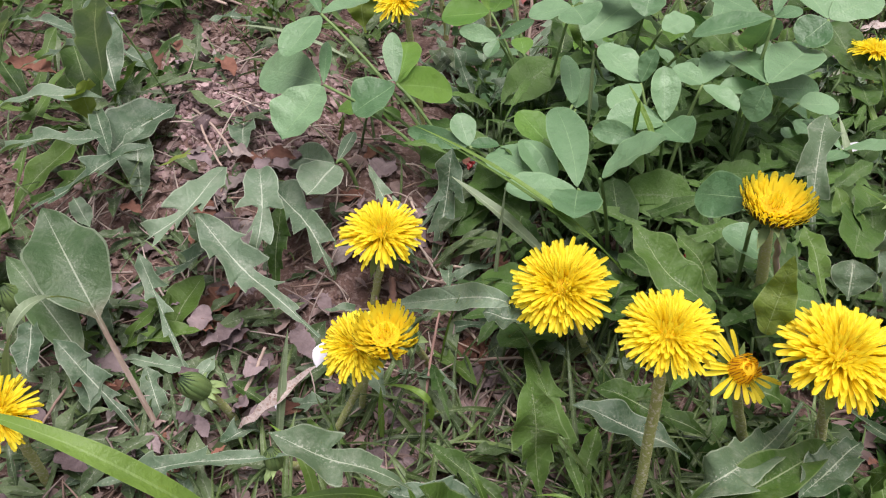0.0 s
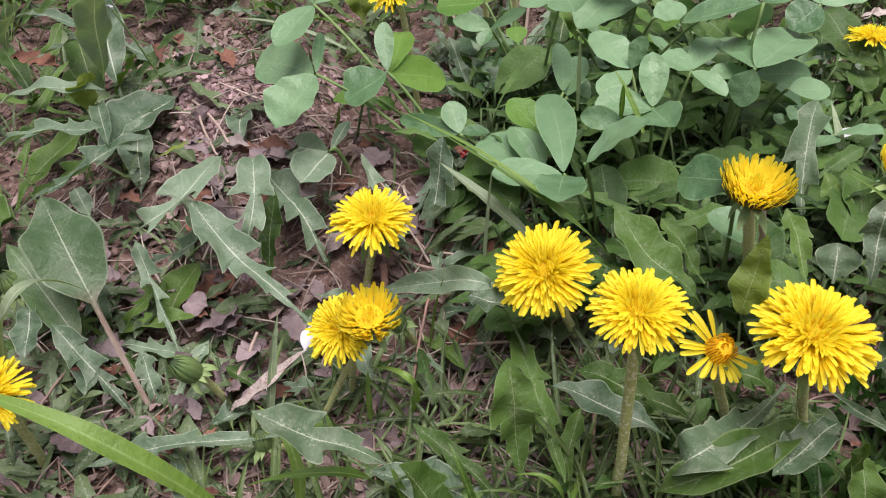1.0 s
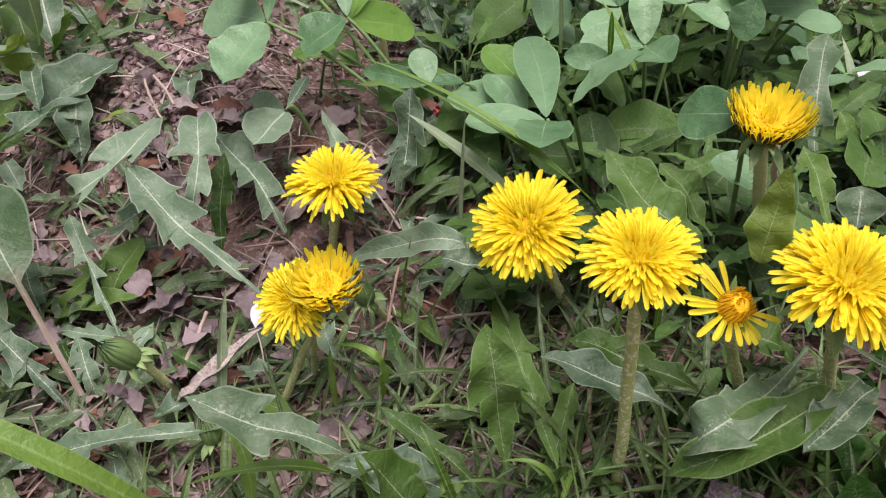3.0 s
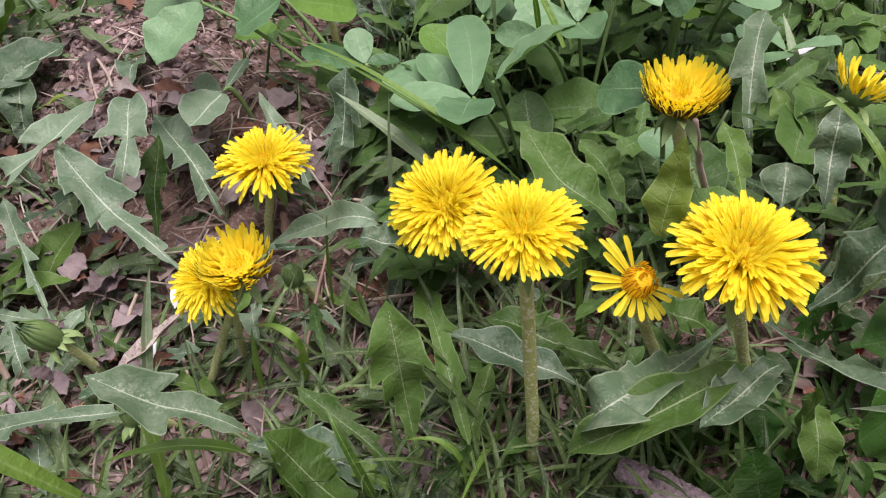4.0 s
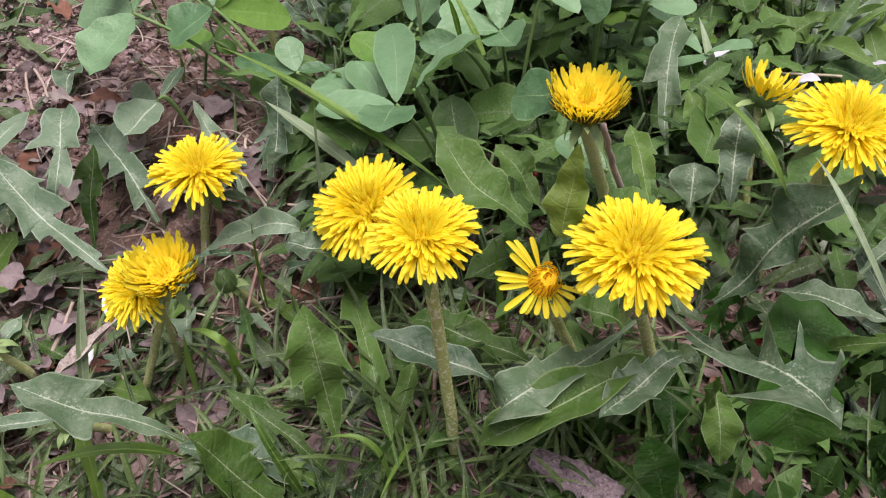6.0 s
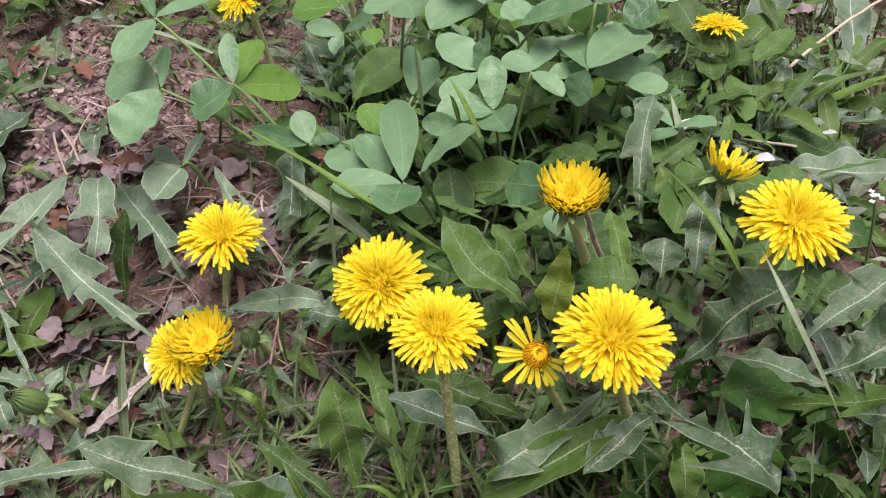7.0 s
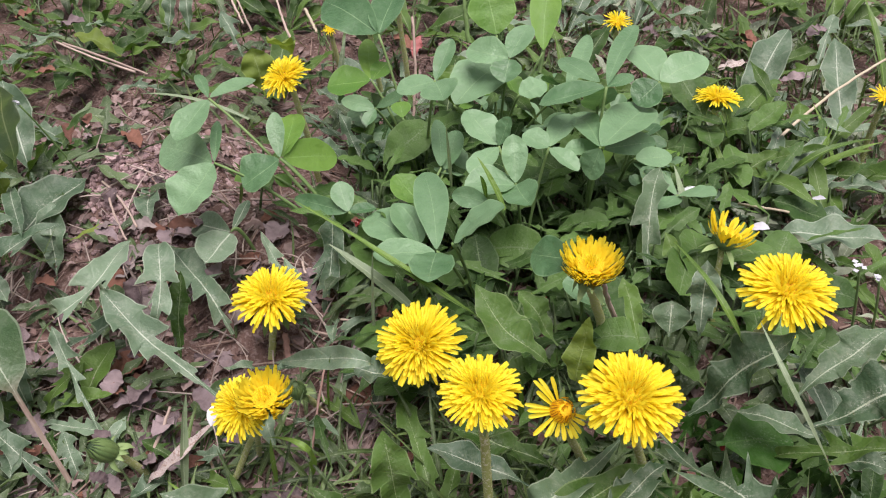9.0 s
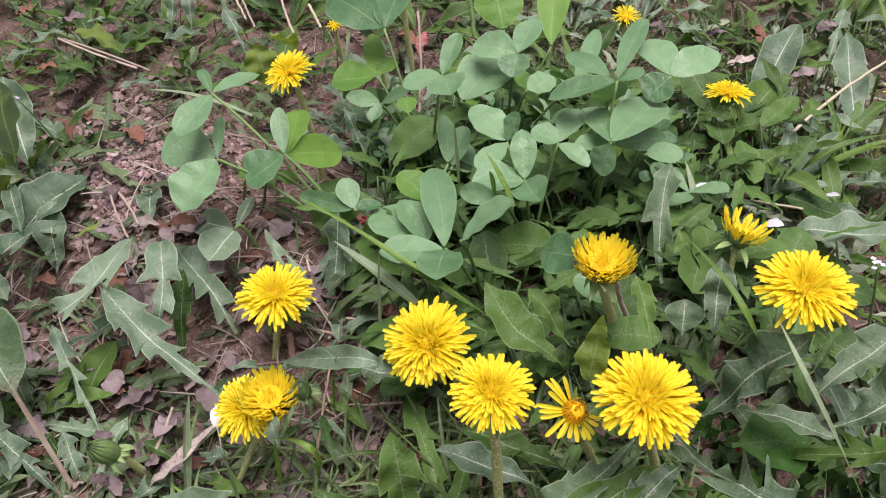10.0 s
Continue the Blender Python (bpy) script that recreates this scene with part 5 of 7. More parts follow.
crumpled("dead_leaf", (-0.1468, 0.1826, 0.0280), (-0.1309, 0.1767, 0.0260), 0.0090, DEAD, "mauve-brown dead leaf lying flat on soil", seed=30, curl=0.3, roll=-10)
crumpled("dead_leaf", (-0.1014, 0.1992, 0.0340), (-0.0936, 0.1954, 0.0320), 0.0068, DEAD, "mauve-brown dead leaf lying flat on soil", seed=31, curl=0.3, roll=-13)
crumpled("dead_leaf", (-0.1452, 0.2151, 0.0200), (-0.1292, 0.2194, 0.0240), 0.0058, DEAD_RED, "small rusty brown dead leaf fragment on soil", seed=50, curl=0.5)
crumpled("dead_leaf", (-0.0811, 0.1636, 0.0200), (-0.0724, 0.1633, 0.0240), 0.0044, DEAD_RED, "small rusty brown dead leaf fragment on soil", seed=51, curl=0.5)
crumpled("dead_leaf", (0.0105, 0.3451, 0.0450), (-0.0005, 0.3539, 0.0490), 0.0052, DEAD_RED, "small rusty brown dead leaf fragment on soil", seed=52, curl=0.5)
crumpled("dead_leaf", (-0.0469, 0.3507, 0.0450), (-0.0342, 0.3575, 0.0490), 0.0077, DEAD_RED, "small rusty brown dead leaf fragment on soil", seed=53, curl=0.5)
crumpled("dead_leaf", (-0.1666, 0.3178, 0.0400), (-0.1495, 0.3085, 0.0440), 0.0067, DEAD_RED, "small rusty brown dead leaf fragment on soil", seed=54, curl=0.5)
crumpled("dead_leaf", (0.0309, 0.1982, 0.0300), (0.0436, 0.2036, 0.0340), 0.0045, DEAD_RED, "small rusty brown dead leaf fragment on soil", seed=55, curl=0.5)
crumpled("dead_leaf", (0.1594, 0.1843, 0.0400), (0.1542, 0.1794, 0.0440), 0.0034, DEAD_RED, "small rusty brown dead leaf fragment on soil", seed=56, curl=0.5)
crumpled("dead_leaf", (-0.2834, 0.4439, 0.0500), (-0.2384, 0.4226, 0.0540), 0.0140, DEAD_RED, "small rusty brown dead leaf fragment on soil", seed=57, curl=0.5)
crumpled("dead_leaf", (0.0228, 0.5748, 0.0400), (0.0409, 0.5395, 0.0440), 0.0102, DEAD_RED, "small rusty brown dead leaf fragment on soil", seed=58, curl=0.5)
crumpled("dead_leaf", (0.2823, 0.5664, 0.0300), (0.2922, 0.5447, 0.0340), 0.0085, DEAD_RED, "small rusty brown dead leaf fragment on soil", seed=59, curl=0.5)
stick((0.2587, 0.4001, 0.0500), (0.3470, 0.4665, 0.0620), 0.00105, PALE_STRAW, "long pale dry straw lying over the weeds", seed=1)
stick((-0.0807, 0.2136, 0.0250), (-0.0724, 0.2312, 0.0370), 0.00091, DRY_STALK, "short brown straw on the soil", seed=2)
stick((-0.0030, 0.1962, 0.0350), (0.0006, 0.2435, 0.0470), 0.00069, RED_STALK, "thin reddish dry stalk", seed=3)
stick((-0.1593, 0.2261, 0.0200), (-0.1552, 0.1889, 0.0320), 0.00072, STRAW, "thin brown dry stalk on soil", seed=4)
stick((0.0656, 0.1742, 0.0300), (0.0669, 0.1915, 0.0420), 0.00107, RED_STALK, "reddish dry stalk among leaves", seed=5)
stick((-0.1442, 0.3841, 0.0550), (-0.1048, 0.3270, 0.0670), 0.00079, DRY_STALK, "bleached root fragment on the mound", seed=6)
stick((-0.1391, 0.3771, 0.0550), (-0.1072, 0.3167, 0.0670), 0.00073, DRY_STALK, "bleached root fragment on the mound", seed=7)
stick((0.1493, 0.2358, 0.0500), (0.1388, 0.2712, 0.0620), 0.00131, RED_STALK, "brownish dry flower stalk", seed=8)
stick((-0.0220, 0.2612, 0.0300), (-0.0223, 0.2693, 0.0420), 0.00196, RED_STALK, "thin brownish stem beside a flower", seed=9)
stick((-0.0452, 0.5845, 0.0600), (-0.0284, 0.5237, 0.0720), 0.00124, PALE_STRAW, "short bent straw among weeds", seed=10)
stick((-0.1058, 0.6058, 0.0600), (-0.0833, 0.5423, 0.0720), 0.00090, DRY_STALK, "thin straw among weeds", seed=11)
stick((-0.2323, 0.5693, 0.0500), (-0.1437, 0.4946, 0.0620), 0.00103, DRY_STALK, "dry twig lying over soil", seed=12)
stick((0.2225, 0.3489, 0.0450), (0.2402, 0.3260, 0.0570), 0.00092, PALE_STRAW, "straw lying among leaves", seed=13)
crumpled("fallen_petal", (0.1831, 0.3349, 0.0620), (0.1961, 0.3385, 0.0660), 0.0060, WHITE_PETAL, "fallen white blossom petal resting on leaves", category='petal', group='fallen petals', seed=70, curl=0.35, crumple=0.02, wave=0.02)
crumpled("fallen_petal", (0.2598, 0.3450, 0.0500), (0.2653, 0.3396, 0.0540), 0.0049, WHITE_PETAL, "fallen white blossom petal resting on leaves", category='petal', group='fallen petals', seed=71, curl=0.35, crumple=0.02, wave=0.02)
crumpled("fallen_petal", (0.2035, 0.2889, 0.0800), (0.2111, 0.2839, 0.0840), 0.0069, WHITE_PETAL, "fallen white blossom petal resting on leaves", category='petal', group='fallen petals', seed=72, curl=0.35, crumple=0.02, wave=0.02)
crumpled("fallen_petal", (-0.0419, 0.2029, 0.0600), (-0.0397, 0.2122, 0.0640), 0.0057, WHITE_PETAL, "fallen white blossom petal resting on leaves", category='petal', group='fallen petals', seed=73, curl=0.35, crumple=0.02, wave=0.02)
crumpled("fallen_petal", (-0.0663, 0.2116, 0.0200), (-0.0651, 0.2189, 0.0240), 0.0029, WHITE_PETAL, "fallen white blossom petal resting on leaves", category='petal', group='fallen petals', seed=74, curl=0.35, crumple=0.02, wave=0.02)
crumpled("red_scale", (0.1678, 0.1849, 0.0550), (0.1691, 0.1857, 0.0590), 0.0026, RED, "small glossy red bud scale between leaves", category='bud scale', group='red scales', seed=90, curl=0.9)
crumpled("red_scale", (0.0346, 0.2074, 0.0300), (0.0374, 0.2098, 0.0340), 0.0036, RED, "small glossy red bud scale between leaves", category='bud scale', group='red scales', seed=91, curl=0.9)
crumpled("red_scale", (0.0826, 0.2651, 0.0500), (0.0859, 0.2685, 0.0540), 0.0043, RED, "small glossy red bud scale between leaves", category='bud scale', group='red scales', seed=92, curl=0.9)
crumpled("red_scale", (0.1053, 0.2735, 0.0500), (0.1076, 0.2752, 0.0540), 0.0034, RED, "small glossy red bud scale between leaves", category='bud scale', group='red scales', seed=93, curl=0.9)
crumpled("red_scale", (0.0084, 0.3426, 0.0450), (0.0124, 0.3461, 0.0490), 0.0046, RED, "small glossy red bud scale between leaves", category='bud scale', group='red scales', seed=94, curl=0.9)
white_floret_cluster((0.2311, 0.2413, 0.1000), 0.0013, (0.2511, 0.2513, 0.0200))
white_floret_cluster((0.2368, 0.2344, 0.1000), 0.0011, (0.2568, 0.2444, 0.0200))
white_floret_cluster((-0.1737, 0.3861, 0.1100), 0.0011, (-0.1537, 0.3961, 0.0200))
shell((0.1069, 0.2077, 0.0350), 0.0030)
crumpled("dead_leaf", (-0.0630, 0.2035, 0.0275), (-0.0537, 0.2095, 0.0248), 0.0054, DEAD_RED, "rusty brown dead leaf curled on soil", seed=200, curl=0.860, roll=16)
crumpled("dead_leaf", (-0.1525, 0.2749, 0.0225), (-0.1469, 0.2810, 0.0241), 0.0039, DEAD, "mauve-brown dead leaf lying crumpled on soil", seed=201, curl=0.351, roll=-8)
crumpled("dead_leaf", (-0.1073, 0.1926, 0.0227), (-0.1076, 0.1964, 0.0246), 0.0038, DEAD_RED, "rusty brown dead leaf curled on soil", seed=202, curl=0.201, roll=-25)
crumpled("dead_leaf", (-0.1255, 0.2604, 0.0298), (-0.1203, 0.2656, 0.0311), 0.0073, DEAD, "mauve-brown dead leaf lying crumpled on soil", seed=203, curl=0.343, roll=19)
crumpled("dead_leaf", (-0.1026, 0.1834, 0.0226), (-0.0938, 0.1834, 0.0217), 0.0047, DEAD, "mauve-brown dead leaf lying crumpled on soil", seed=204, curl=0.772, roll=12)
crumpled("dead_leaf", (-0.1340, 0.2117, 0.0221), (-0.1331, 0.1996, 0.0246), 0.0042, FLAKE_LEAF, "greyish dry leaf fragment lying on soil", seed=205, curl=0.530, roll=-14)
crumpled("dead_leaf", (-0.1190, 0.1846, 0.0183), (-0.1221, 0.1939, 0.0197), 0.0052, DEAD, "mauve-brown dead leaf lying crumpled on soil", seed=206, curl=0.463, roll=-25)
crumpled("dead_leaf", (-0.0826, 0.2078, 0.0255), (-0.0746, 0.2063, 0.0299), 0.0077, DEAD, "mauve-brown dead leaf lying crumpled on soil", seed=207, curl=0.441, roll=-3)
crumpled("dead_leaf", (-0.0466, 0.2637, 0.0236), (-0.0583, 0.2668, 0.0274), 0.0039, DEAD, "mauve-brown dead leaf lying crumpled on soil", seed=208, curl=0.862, roll=-20)
crumpled("dead_leaf", (-0.1176, 0.2305, 0.0224), (-0.1117, 0.2265, 0.0201), 0.0069, DEAD_RED, "rusty brown dead leaf curled on soil", seed=209, curl=0.414, roll=-20)
crumpled("dead_leaf", (-0.0654, 0.2098, 0.0217), (-0.0750, 0.2048, 0.0266), 0.0058, DEAD, "mauve-brown dead leaf lying crumpled on soil", seed=210, curl=0.484, roll=-10)
crumpled("dead_leaf", (-0.0628, 0.2538, 0.0210), (-0.0673, 0.2564, 0.0244), 0.0054, DEAD, "mauve-brown dead leaf lying crumpled on soil", seed=211, curl=0.344, roll=21)
crumpled("dead_leaf", (-0.0869, 0.2734, 0.0288), (-0.0937, 0.2709, 0.0270), 0.0083, DEAD, "mauve-brown dead leaf lying crumpled on soil", seed=212, curl=0.406, roll=4)
crumpled("dead_leaf", (-0.0366, 0.2230, 0.0200), (-0.0509, 0.2235, 0.0209), 0.0048, DEAD, "mauve-brown dead leaf lying crumpled on soil", seed=213, curl=0.482, roll=-16)
crumpled("dead_leaf", (-0.1152, 0.1956, 0.0244), (-0.1067, 0.1871, 0.0228), 0.0055, DEAD, "mauve-brown dead leaf lying crumpled on soil", seed=214, curl=0.560, roll=10)
crumpled("dead_leaf", (-0.0457, 0.2463, 0.0274), (-0.0449, 0.2551, 0.0305), 0.0054, DEAD, "mauve-brown dead leaf lying crumpled on soil", seed=215, curl=0.693, roll=-8)
crumpled("dead_leaf", (-0.0508, 0.2560, 0.0298), (-0.0561, 0.2680, 0.0320), 0.0066, DEAD, "mauve-brown dead leaf lying crumpled on soil", seed=216, curl=0.208, roll=10)
crumpled("dead_leaf", (-0.0594, 0.2559, 0.0213), (-0.0600, 0.2462, 0.0211), 0.0069, DEAD, "mauve-brown dead leaf lying crumpled on soil", seed=217, curl=0.716, roll=1)
crumpled("dead_leaf", (-0.0878, 0.1918, 0.0284), (-0.0958, 0.2013, 0.0296), 0.0056, DEAD, "mauve-brown dead leaf lying crumpled on soil", seed=218, curl=0.316, roll=-2)
crumpled("dead_leaf", (-0.0359, 0.2340, 0.0263), (-0.0396, 0.2434, 0.0282), 0.0081, DEAD, "mauve-brown dead leaf lying crumpled on soil", seed=219, curl=0.561, roll=1)
crumpled("dead_leaf", (-0.1022, 0.2215, 0.0284), (-0.1010, 0.2103, 0.0267), 0.0055, DEAD, "mauve-brown dead leaf lying crumpled on soil", seed=220, curl=0.655, roll=-11)
crumpled("dead_leaf", (-0.0630, 0.2696, 0.0266), (-0.0482, 0.2738, 0.0241), 0.0044, DEAD, "mauve-brown dead leaf lying crumpled on soil", seed=221, curl=0.422, roll=-14)
crumpled("dead_leaf", (-0.0853, 0.2270, 0.0230), (-0.0892, 0.2171, 0.0247), 0.0046, DEAD, "mauve-brown dead leaf lying crumpled on soil", seed=222, curl=0.832, roll=-25)
crumpled("dead_leaf", (-0.0847, 0.1817, 0.0283), (-0.0793, 0.1886, 0.0283), 0.0033, DEAD_RED, "rusty brown dead leaf curled on soil", seed=223, curl=0.629, roll=-19)
crumpled("dead_leaf", (-0.1039, 0.2251, 0.0294), (-0.1037, 0.2172, 0.0298), 0.0073, DEAD, "mauve-brown dead leaf lying crumpled on soil", seed=224, curl=0.649, roll=-2)
crumpled("dead_leaf", (-0.1008, 0.2759, 0.0226), (-0.1081, 0.2727, 0.0245), 0.0057, DEAD, "mauve-brown dead leaf lying crumpled on soil", seed=225, curl=0.825, roll=-25)
crumpled("dead_leaf", (-0.1012, 0.2477, 0.0290), (-0.1110, 0.2495, 0.0290), 0.0058, DEAD_RED, "rusty brown dead leaf curled on soil", seed=226, curl=0.358, roll=-7)
crumpled("dead_leaf", (-0.0810, 0.2099, 0.0226), (-0.0783, 0.2156, 0.0217), 0.0080, DEAD_RED, "rusty brown dead leaf curled on soil", seed=227, curl=0.547, roll=1)
crumpled("dead_leaf", (-0.1220, 0.1851, 0.0217), (-0.1178, 0.1890, 0.0197), 0.0061, DEAD, "mauve-brown dead leaf lying crumpled on soil", seed=228, curl=0.510, roll=-7)
crumpled("dead_leaf", (-0.1549, 0.2774, 0.0227), (-0.1635, 0.2712, 0.0272), 0.0081, DEAD, "mauve-brown dead leaf lying crumpled on soil", seed=229, curl=0.371, roll=-8)
crumpled("dead_leaf", (-0.0773, 0.3381, 0.0564), (-0.0934, 0.3341, 0.0586), 0.0074, DEAD_RED, "rusty brown dead leaf curled on soil", seed=230, curl=0.720, roll=-18)
crumpled("dead_leaf", (-0.1758, 0.4229, 0.0564), (-0.1902, 0.4493, 0.0536), 0.0072, DEAD_RED, "rusty brown dead leaf curled on soil", seed=231, curl=0.677, roll=12)
crumpled("dead_leaf", (-0.1683, 0.4376, 0.0596), (-0.1778, 0.4531, 0.0582), 0.0078, DEAD_RED, "rusty brown dead leaf curled on soil", seed=232, curl=0.765, roll=13)
crumpled("dead_leaf", (-0.0974, 0.3339, 0.0606), (-0.1128, 0.3306, 0.0614), 0.0078, FLAKE_LEAF, "greyish dry leaf fragment lying on soil", seed=233, curl=0.703, roll=-7)
crumpled("dead_leaf", (-0.1073, 0.3333, 0.0566), (-0.0923, 0.3340, 0.0559), 0.0085, DEAD_RED, "rusty brown dead leaf curled on soil", seed=234, curl=0.837, roll=-16)
crumpled("dead_leaf", (-0.1294, 0.3312, 0.0637), (-0.1165, 0.3314, 0.0654), 0.0085, FLAKE_LEAF, "greyish dry leaf fragment lying on soil", seed=235, curl=0.247, roll=-11)
crumpled("dead_leaf", (-0.1554, 0.4338, 0.0538), (-0.1415, 0.4311, 0.0586), 0.0115, FLAKE_LEAF, "greyish dry leaf fragment lying on soil", seed=236, curl=0.690, roll=-22)
crumpled("dead_leaf", (-0.1620, 0.4164, 0.0604), (-0.1571, 0.4189, 0.0653), 0.0093, DEAD, "mauve-brown dead leaf lying crumpled on soil", seed=237, curl=0.506, roll=-14)
crumpled("dead_leaf", (-0.1078, 0.3807, 0.0549), (-0.1141, 0.3842, 0.0572), 0.0090, DEAD, "mauve-brown dead leaf lying crumpled on soil", seed=238, curl=0.395, roll=11)
crumpled("dead_leaf", (-0.0946, 0.3258, 0.0635), (-0.0834, 0.3130, 0.0660), 0.0065, DEAD, "mauve-brown dead leaf lying crumpled on soil", seed=239, curl=0.447, roll=16)
crumpled("dead_leaf", (-0.1403, 0.4250, 0.0614), (-0.1267, 0.4089, 0.0607), 0.0108, DEAD_RED, "rusty brown dead leaf curled on soil", seed=240, curl=0.584, roll=-11)
crumpled("dead_leaf", (-0.1325, 0.3603, 0.0561), (-0.1349, 0.3712, 0.0595), 0.0095, DEAD, "mauve-brown dead leaf lying crumpled on soil", seed=241, curl=0.517, roll=-1)
crumpled("dead_leaf", (-0.1297, 0.3329, 0.0609), (-0.1124, 0.3195, 0.0648), 0.0068, DEAD, "mauve-brown dead leaf lying crumpled on soil", seed=242, curl=0.517, roll=-1)
crumpled("dead_leaf", (-0.0810, 0.3683, 0.0569), (-0.0821, 0.3815, 0.0543), 0.0052, FLAKE_LEAF, "greyish dry leaf fragment lying on soil", seed=243, curl=0.866, roll=18)
crumpled("dead_leaf", (-0.0818, 0.3380, 0.0540), (-0.0739, 0.3483, 0.0521), 0.0077, DEAD, "mauve-brown dead leaf lying crumpled on soil", seed=244, curl=0.448, roll=-10)
crumpled("dead_leaf", (-0.1125, 0.3071, 0.0615), (-0.1115, 0.3156, 0.0636), 0.0082, DEAD, "mauve-brown dead leaf lying crumpled on soil", seed=245, curl=0.503, roll=-2)


# ---- pale growth at the dry edge ----
edge_rosette = thing("dandelion_rosette", (0.2740, 0.4221, 0.0200), "pale dusty weed leaves at the dry edge of the grass", "weed plant", "dandelion rosettes")
leaf(edge_rosette, DUSTY, (0.2521, 0.4510, 0.0250), (0.3010, 0.5165, 0.0600), 0.0248, kind='plain', arch=0.1)
leaf(edge_rosette, DUSTY, (0.3072, 0.4097, 0.0250), (0.3253, 0.4982, 0.0600), 0.0266, kind='broad', arch=0.1)
leaf(edge_rosette, DUSTY, (0.2327, 0.3568, 0.0400), (0.2650, 0.3508, 0.0500), 0.0105, kind='plain', arch=0.3)
leaf(edge_rosette, DEEP, (0.2192, 0.3690, 0.0300), (0.2498, 0.3770, 0.0600), 0.0204, kind='broad', arch=0.15)
leaf(edge_rosette, DUSTY, (0.2252, 0.3146, 0.0500), (0.2778, 0.2958, 0.0600), 0.0213, kind='plain', arch=0.15)
leaf(edge_rosette, DUSTY, (0.2688, 0.3731, 0.0300), (0.3030, 0.3480, 0.0500), 0.0126, kind='plain', arch=0.2)
leaf(edge_rosette, DUSTY, (0.2185, 0.4187, 0.0300), (0.2335, 0.4125, 0.0500), 0.0172, kind='lobed', arch=0.2)
leaf(edge_rosette, DUSTY, (0.1953, 0.4217, 0.0500), (0.2110, 0.4234, 0.0600), 0.0183, kind='lobed', arch=0.2)
leaf(edge_rosette, DUSTY, (0.3181, 0.4961, 0.0300), (0.3481, 0.5523, 0.0500), 0.0158, kind='lobed', arch=0.2)
leaf(edge_rosette, DUSTY, (0.2506, 0.5336, 0.0300), (0.2247, 0.5401, 0.0500), 0.0202, kind='lobed', arch=0.2)
grass_blade((0.2555, 0.3767, 0.0300), (0.3064, 0.3832, 0.0600), 0.0058, look_of=GRASS, mid=(0.2691, 0.3702, 0.06))
grass_blade((0.2680, 0.3706, 0.0300), (0.2836, 0.3889, 0.0650), 0.0038, look_of=GRASS)
grass_blade((0.2866, 0.3960, 0.0300), (0.3109, 0.3861, 0.0500), 0.0053, look_of=GRASS)
grass_blade((0.2398, 0.4082, 0.0300), (0.2263, 0.4353, 0.0750), 0.0037, look_of=GRASS)
grass_blade((0.2342, 0.4001, 0.0300), (0.2129, 0.4172, 0.0500), 0.0041, look_of=GRASS)
grass_blade((0.2486, 0.5419, 0.0300), (0.2380, 0.5443, 0.0600), 0.0040, look_of=GRASS_GREY)
crumpled("dead_leaf", (0.2564, 0.5172, 0.0300), (0.2793, 0.5172, 0.0340), 0.0087, DEAD_PALE, "dry dead leaf lying at the edge of the grass", seed=300, curl=0.4)
crumpled("dead_leaf", (0.2486, 0.5588, 0.0300), (0.2683, 0.5577, 0.0340), 0.0075, DEAD, "dry dead leaf lying at the edge of the grass", seed=301, curl=0.4)
crumpled("dead_leaf", (0.2861, 0.5592, 0.0300), (0.2876, 0.5389, 0.0340), 0.0083, DEAD_RED, "dry dead leaf lying at the edge of the grass", seed=302, curl=0.4)
crumpled("dead_leaf", (0.2958, 0.4982, 0.0300), (0.3172, 0.4968, 0.0340), 0.0093, DEAD, "dry dead leaf lying at the edge of the grass", seed=303, curl=0.4)
crumpled("dead_leaf", (0.2259, 0.5699, 0.0300), (0.2135, 0.5741, 0.0340), 0.0111, DEAD, "dry dead leaf lying at the edge of the grass", seed=304, curl=0.4)
crumpled("dead_leaf", (0.3356, 0.5583, 0.0300), (0.3522, 0.5618, 0.0340), 0.0117, DEAD, "dry dead leaf lying at the edge of the grass", seed=305, curl=0.4)
crumpled("dead_leaf", (0.2303, 0.4825, 0.0300), (0.2397, 0.4895, 0.0340), 0.0069, DEAD, "dry dead leaf lying at the edge of the grass", seed=306, curl=0.4)
crumpled("dead_leaf", (0.2767, 0.4384, 0.0300), (0.2625, 0.4184, 0.0340), 0.0056, DEAD_RED, "dry dead leaf lying at the edge of the grass", seed=307, curl=0.4)


# ---- grey weeds between the clover ----
grey_rosette = thing("dandelion_rosette", (0.0091, 0.4112, 0.0300), "silver-grey deeply cut weed leaves between the clover", "weed plant", "dandelion rosettes")
leaf(grey_rosette, DUSTY, (0.0128, 0.3849, 0.0500), (0.0356, 0.3906, 0.0750), 0.0145, kind='lobed', arch=0.12, depth=0.75, lobes=4)
leaf(grey_rosette, DUSTY, (0.0128, 0.3849, 0.0500), (-0.0017, 0.4068, 0.0800), 0.0134, kind='lobed', arch=0.12, depth=0.75, lobes=4)
leaf(grey_rosette, DUSTY, (0.0145, 0.3847, 0.0500), (0.0130, 0.3852, 0.0800), 0.0151, kind='lobed', arch=0.12, depth=0.75, lobes=4)
leaf(grey_rosette, DUSTY, (0.0145, 0.3847, 0.0500), (0.0317, 0.3758, 0.0700), 0.0131, kind='lobed', arch=0.12, depth=0.75, lobes=4)
leaf(grey_rosette, DUSTY, (0.0095, 0.3851, 0.0500), (-0.0153, 0.3935, 0.0700), 0.0153, kind='lobed', arch=0.12, depth=0.75, lobes=4)
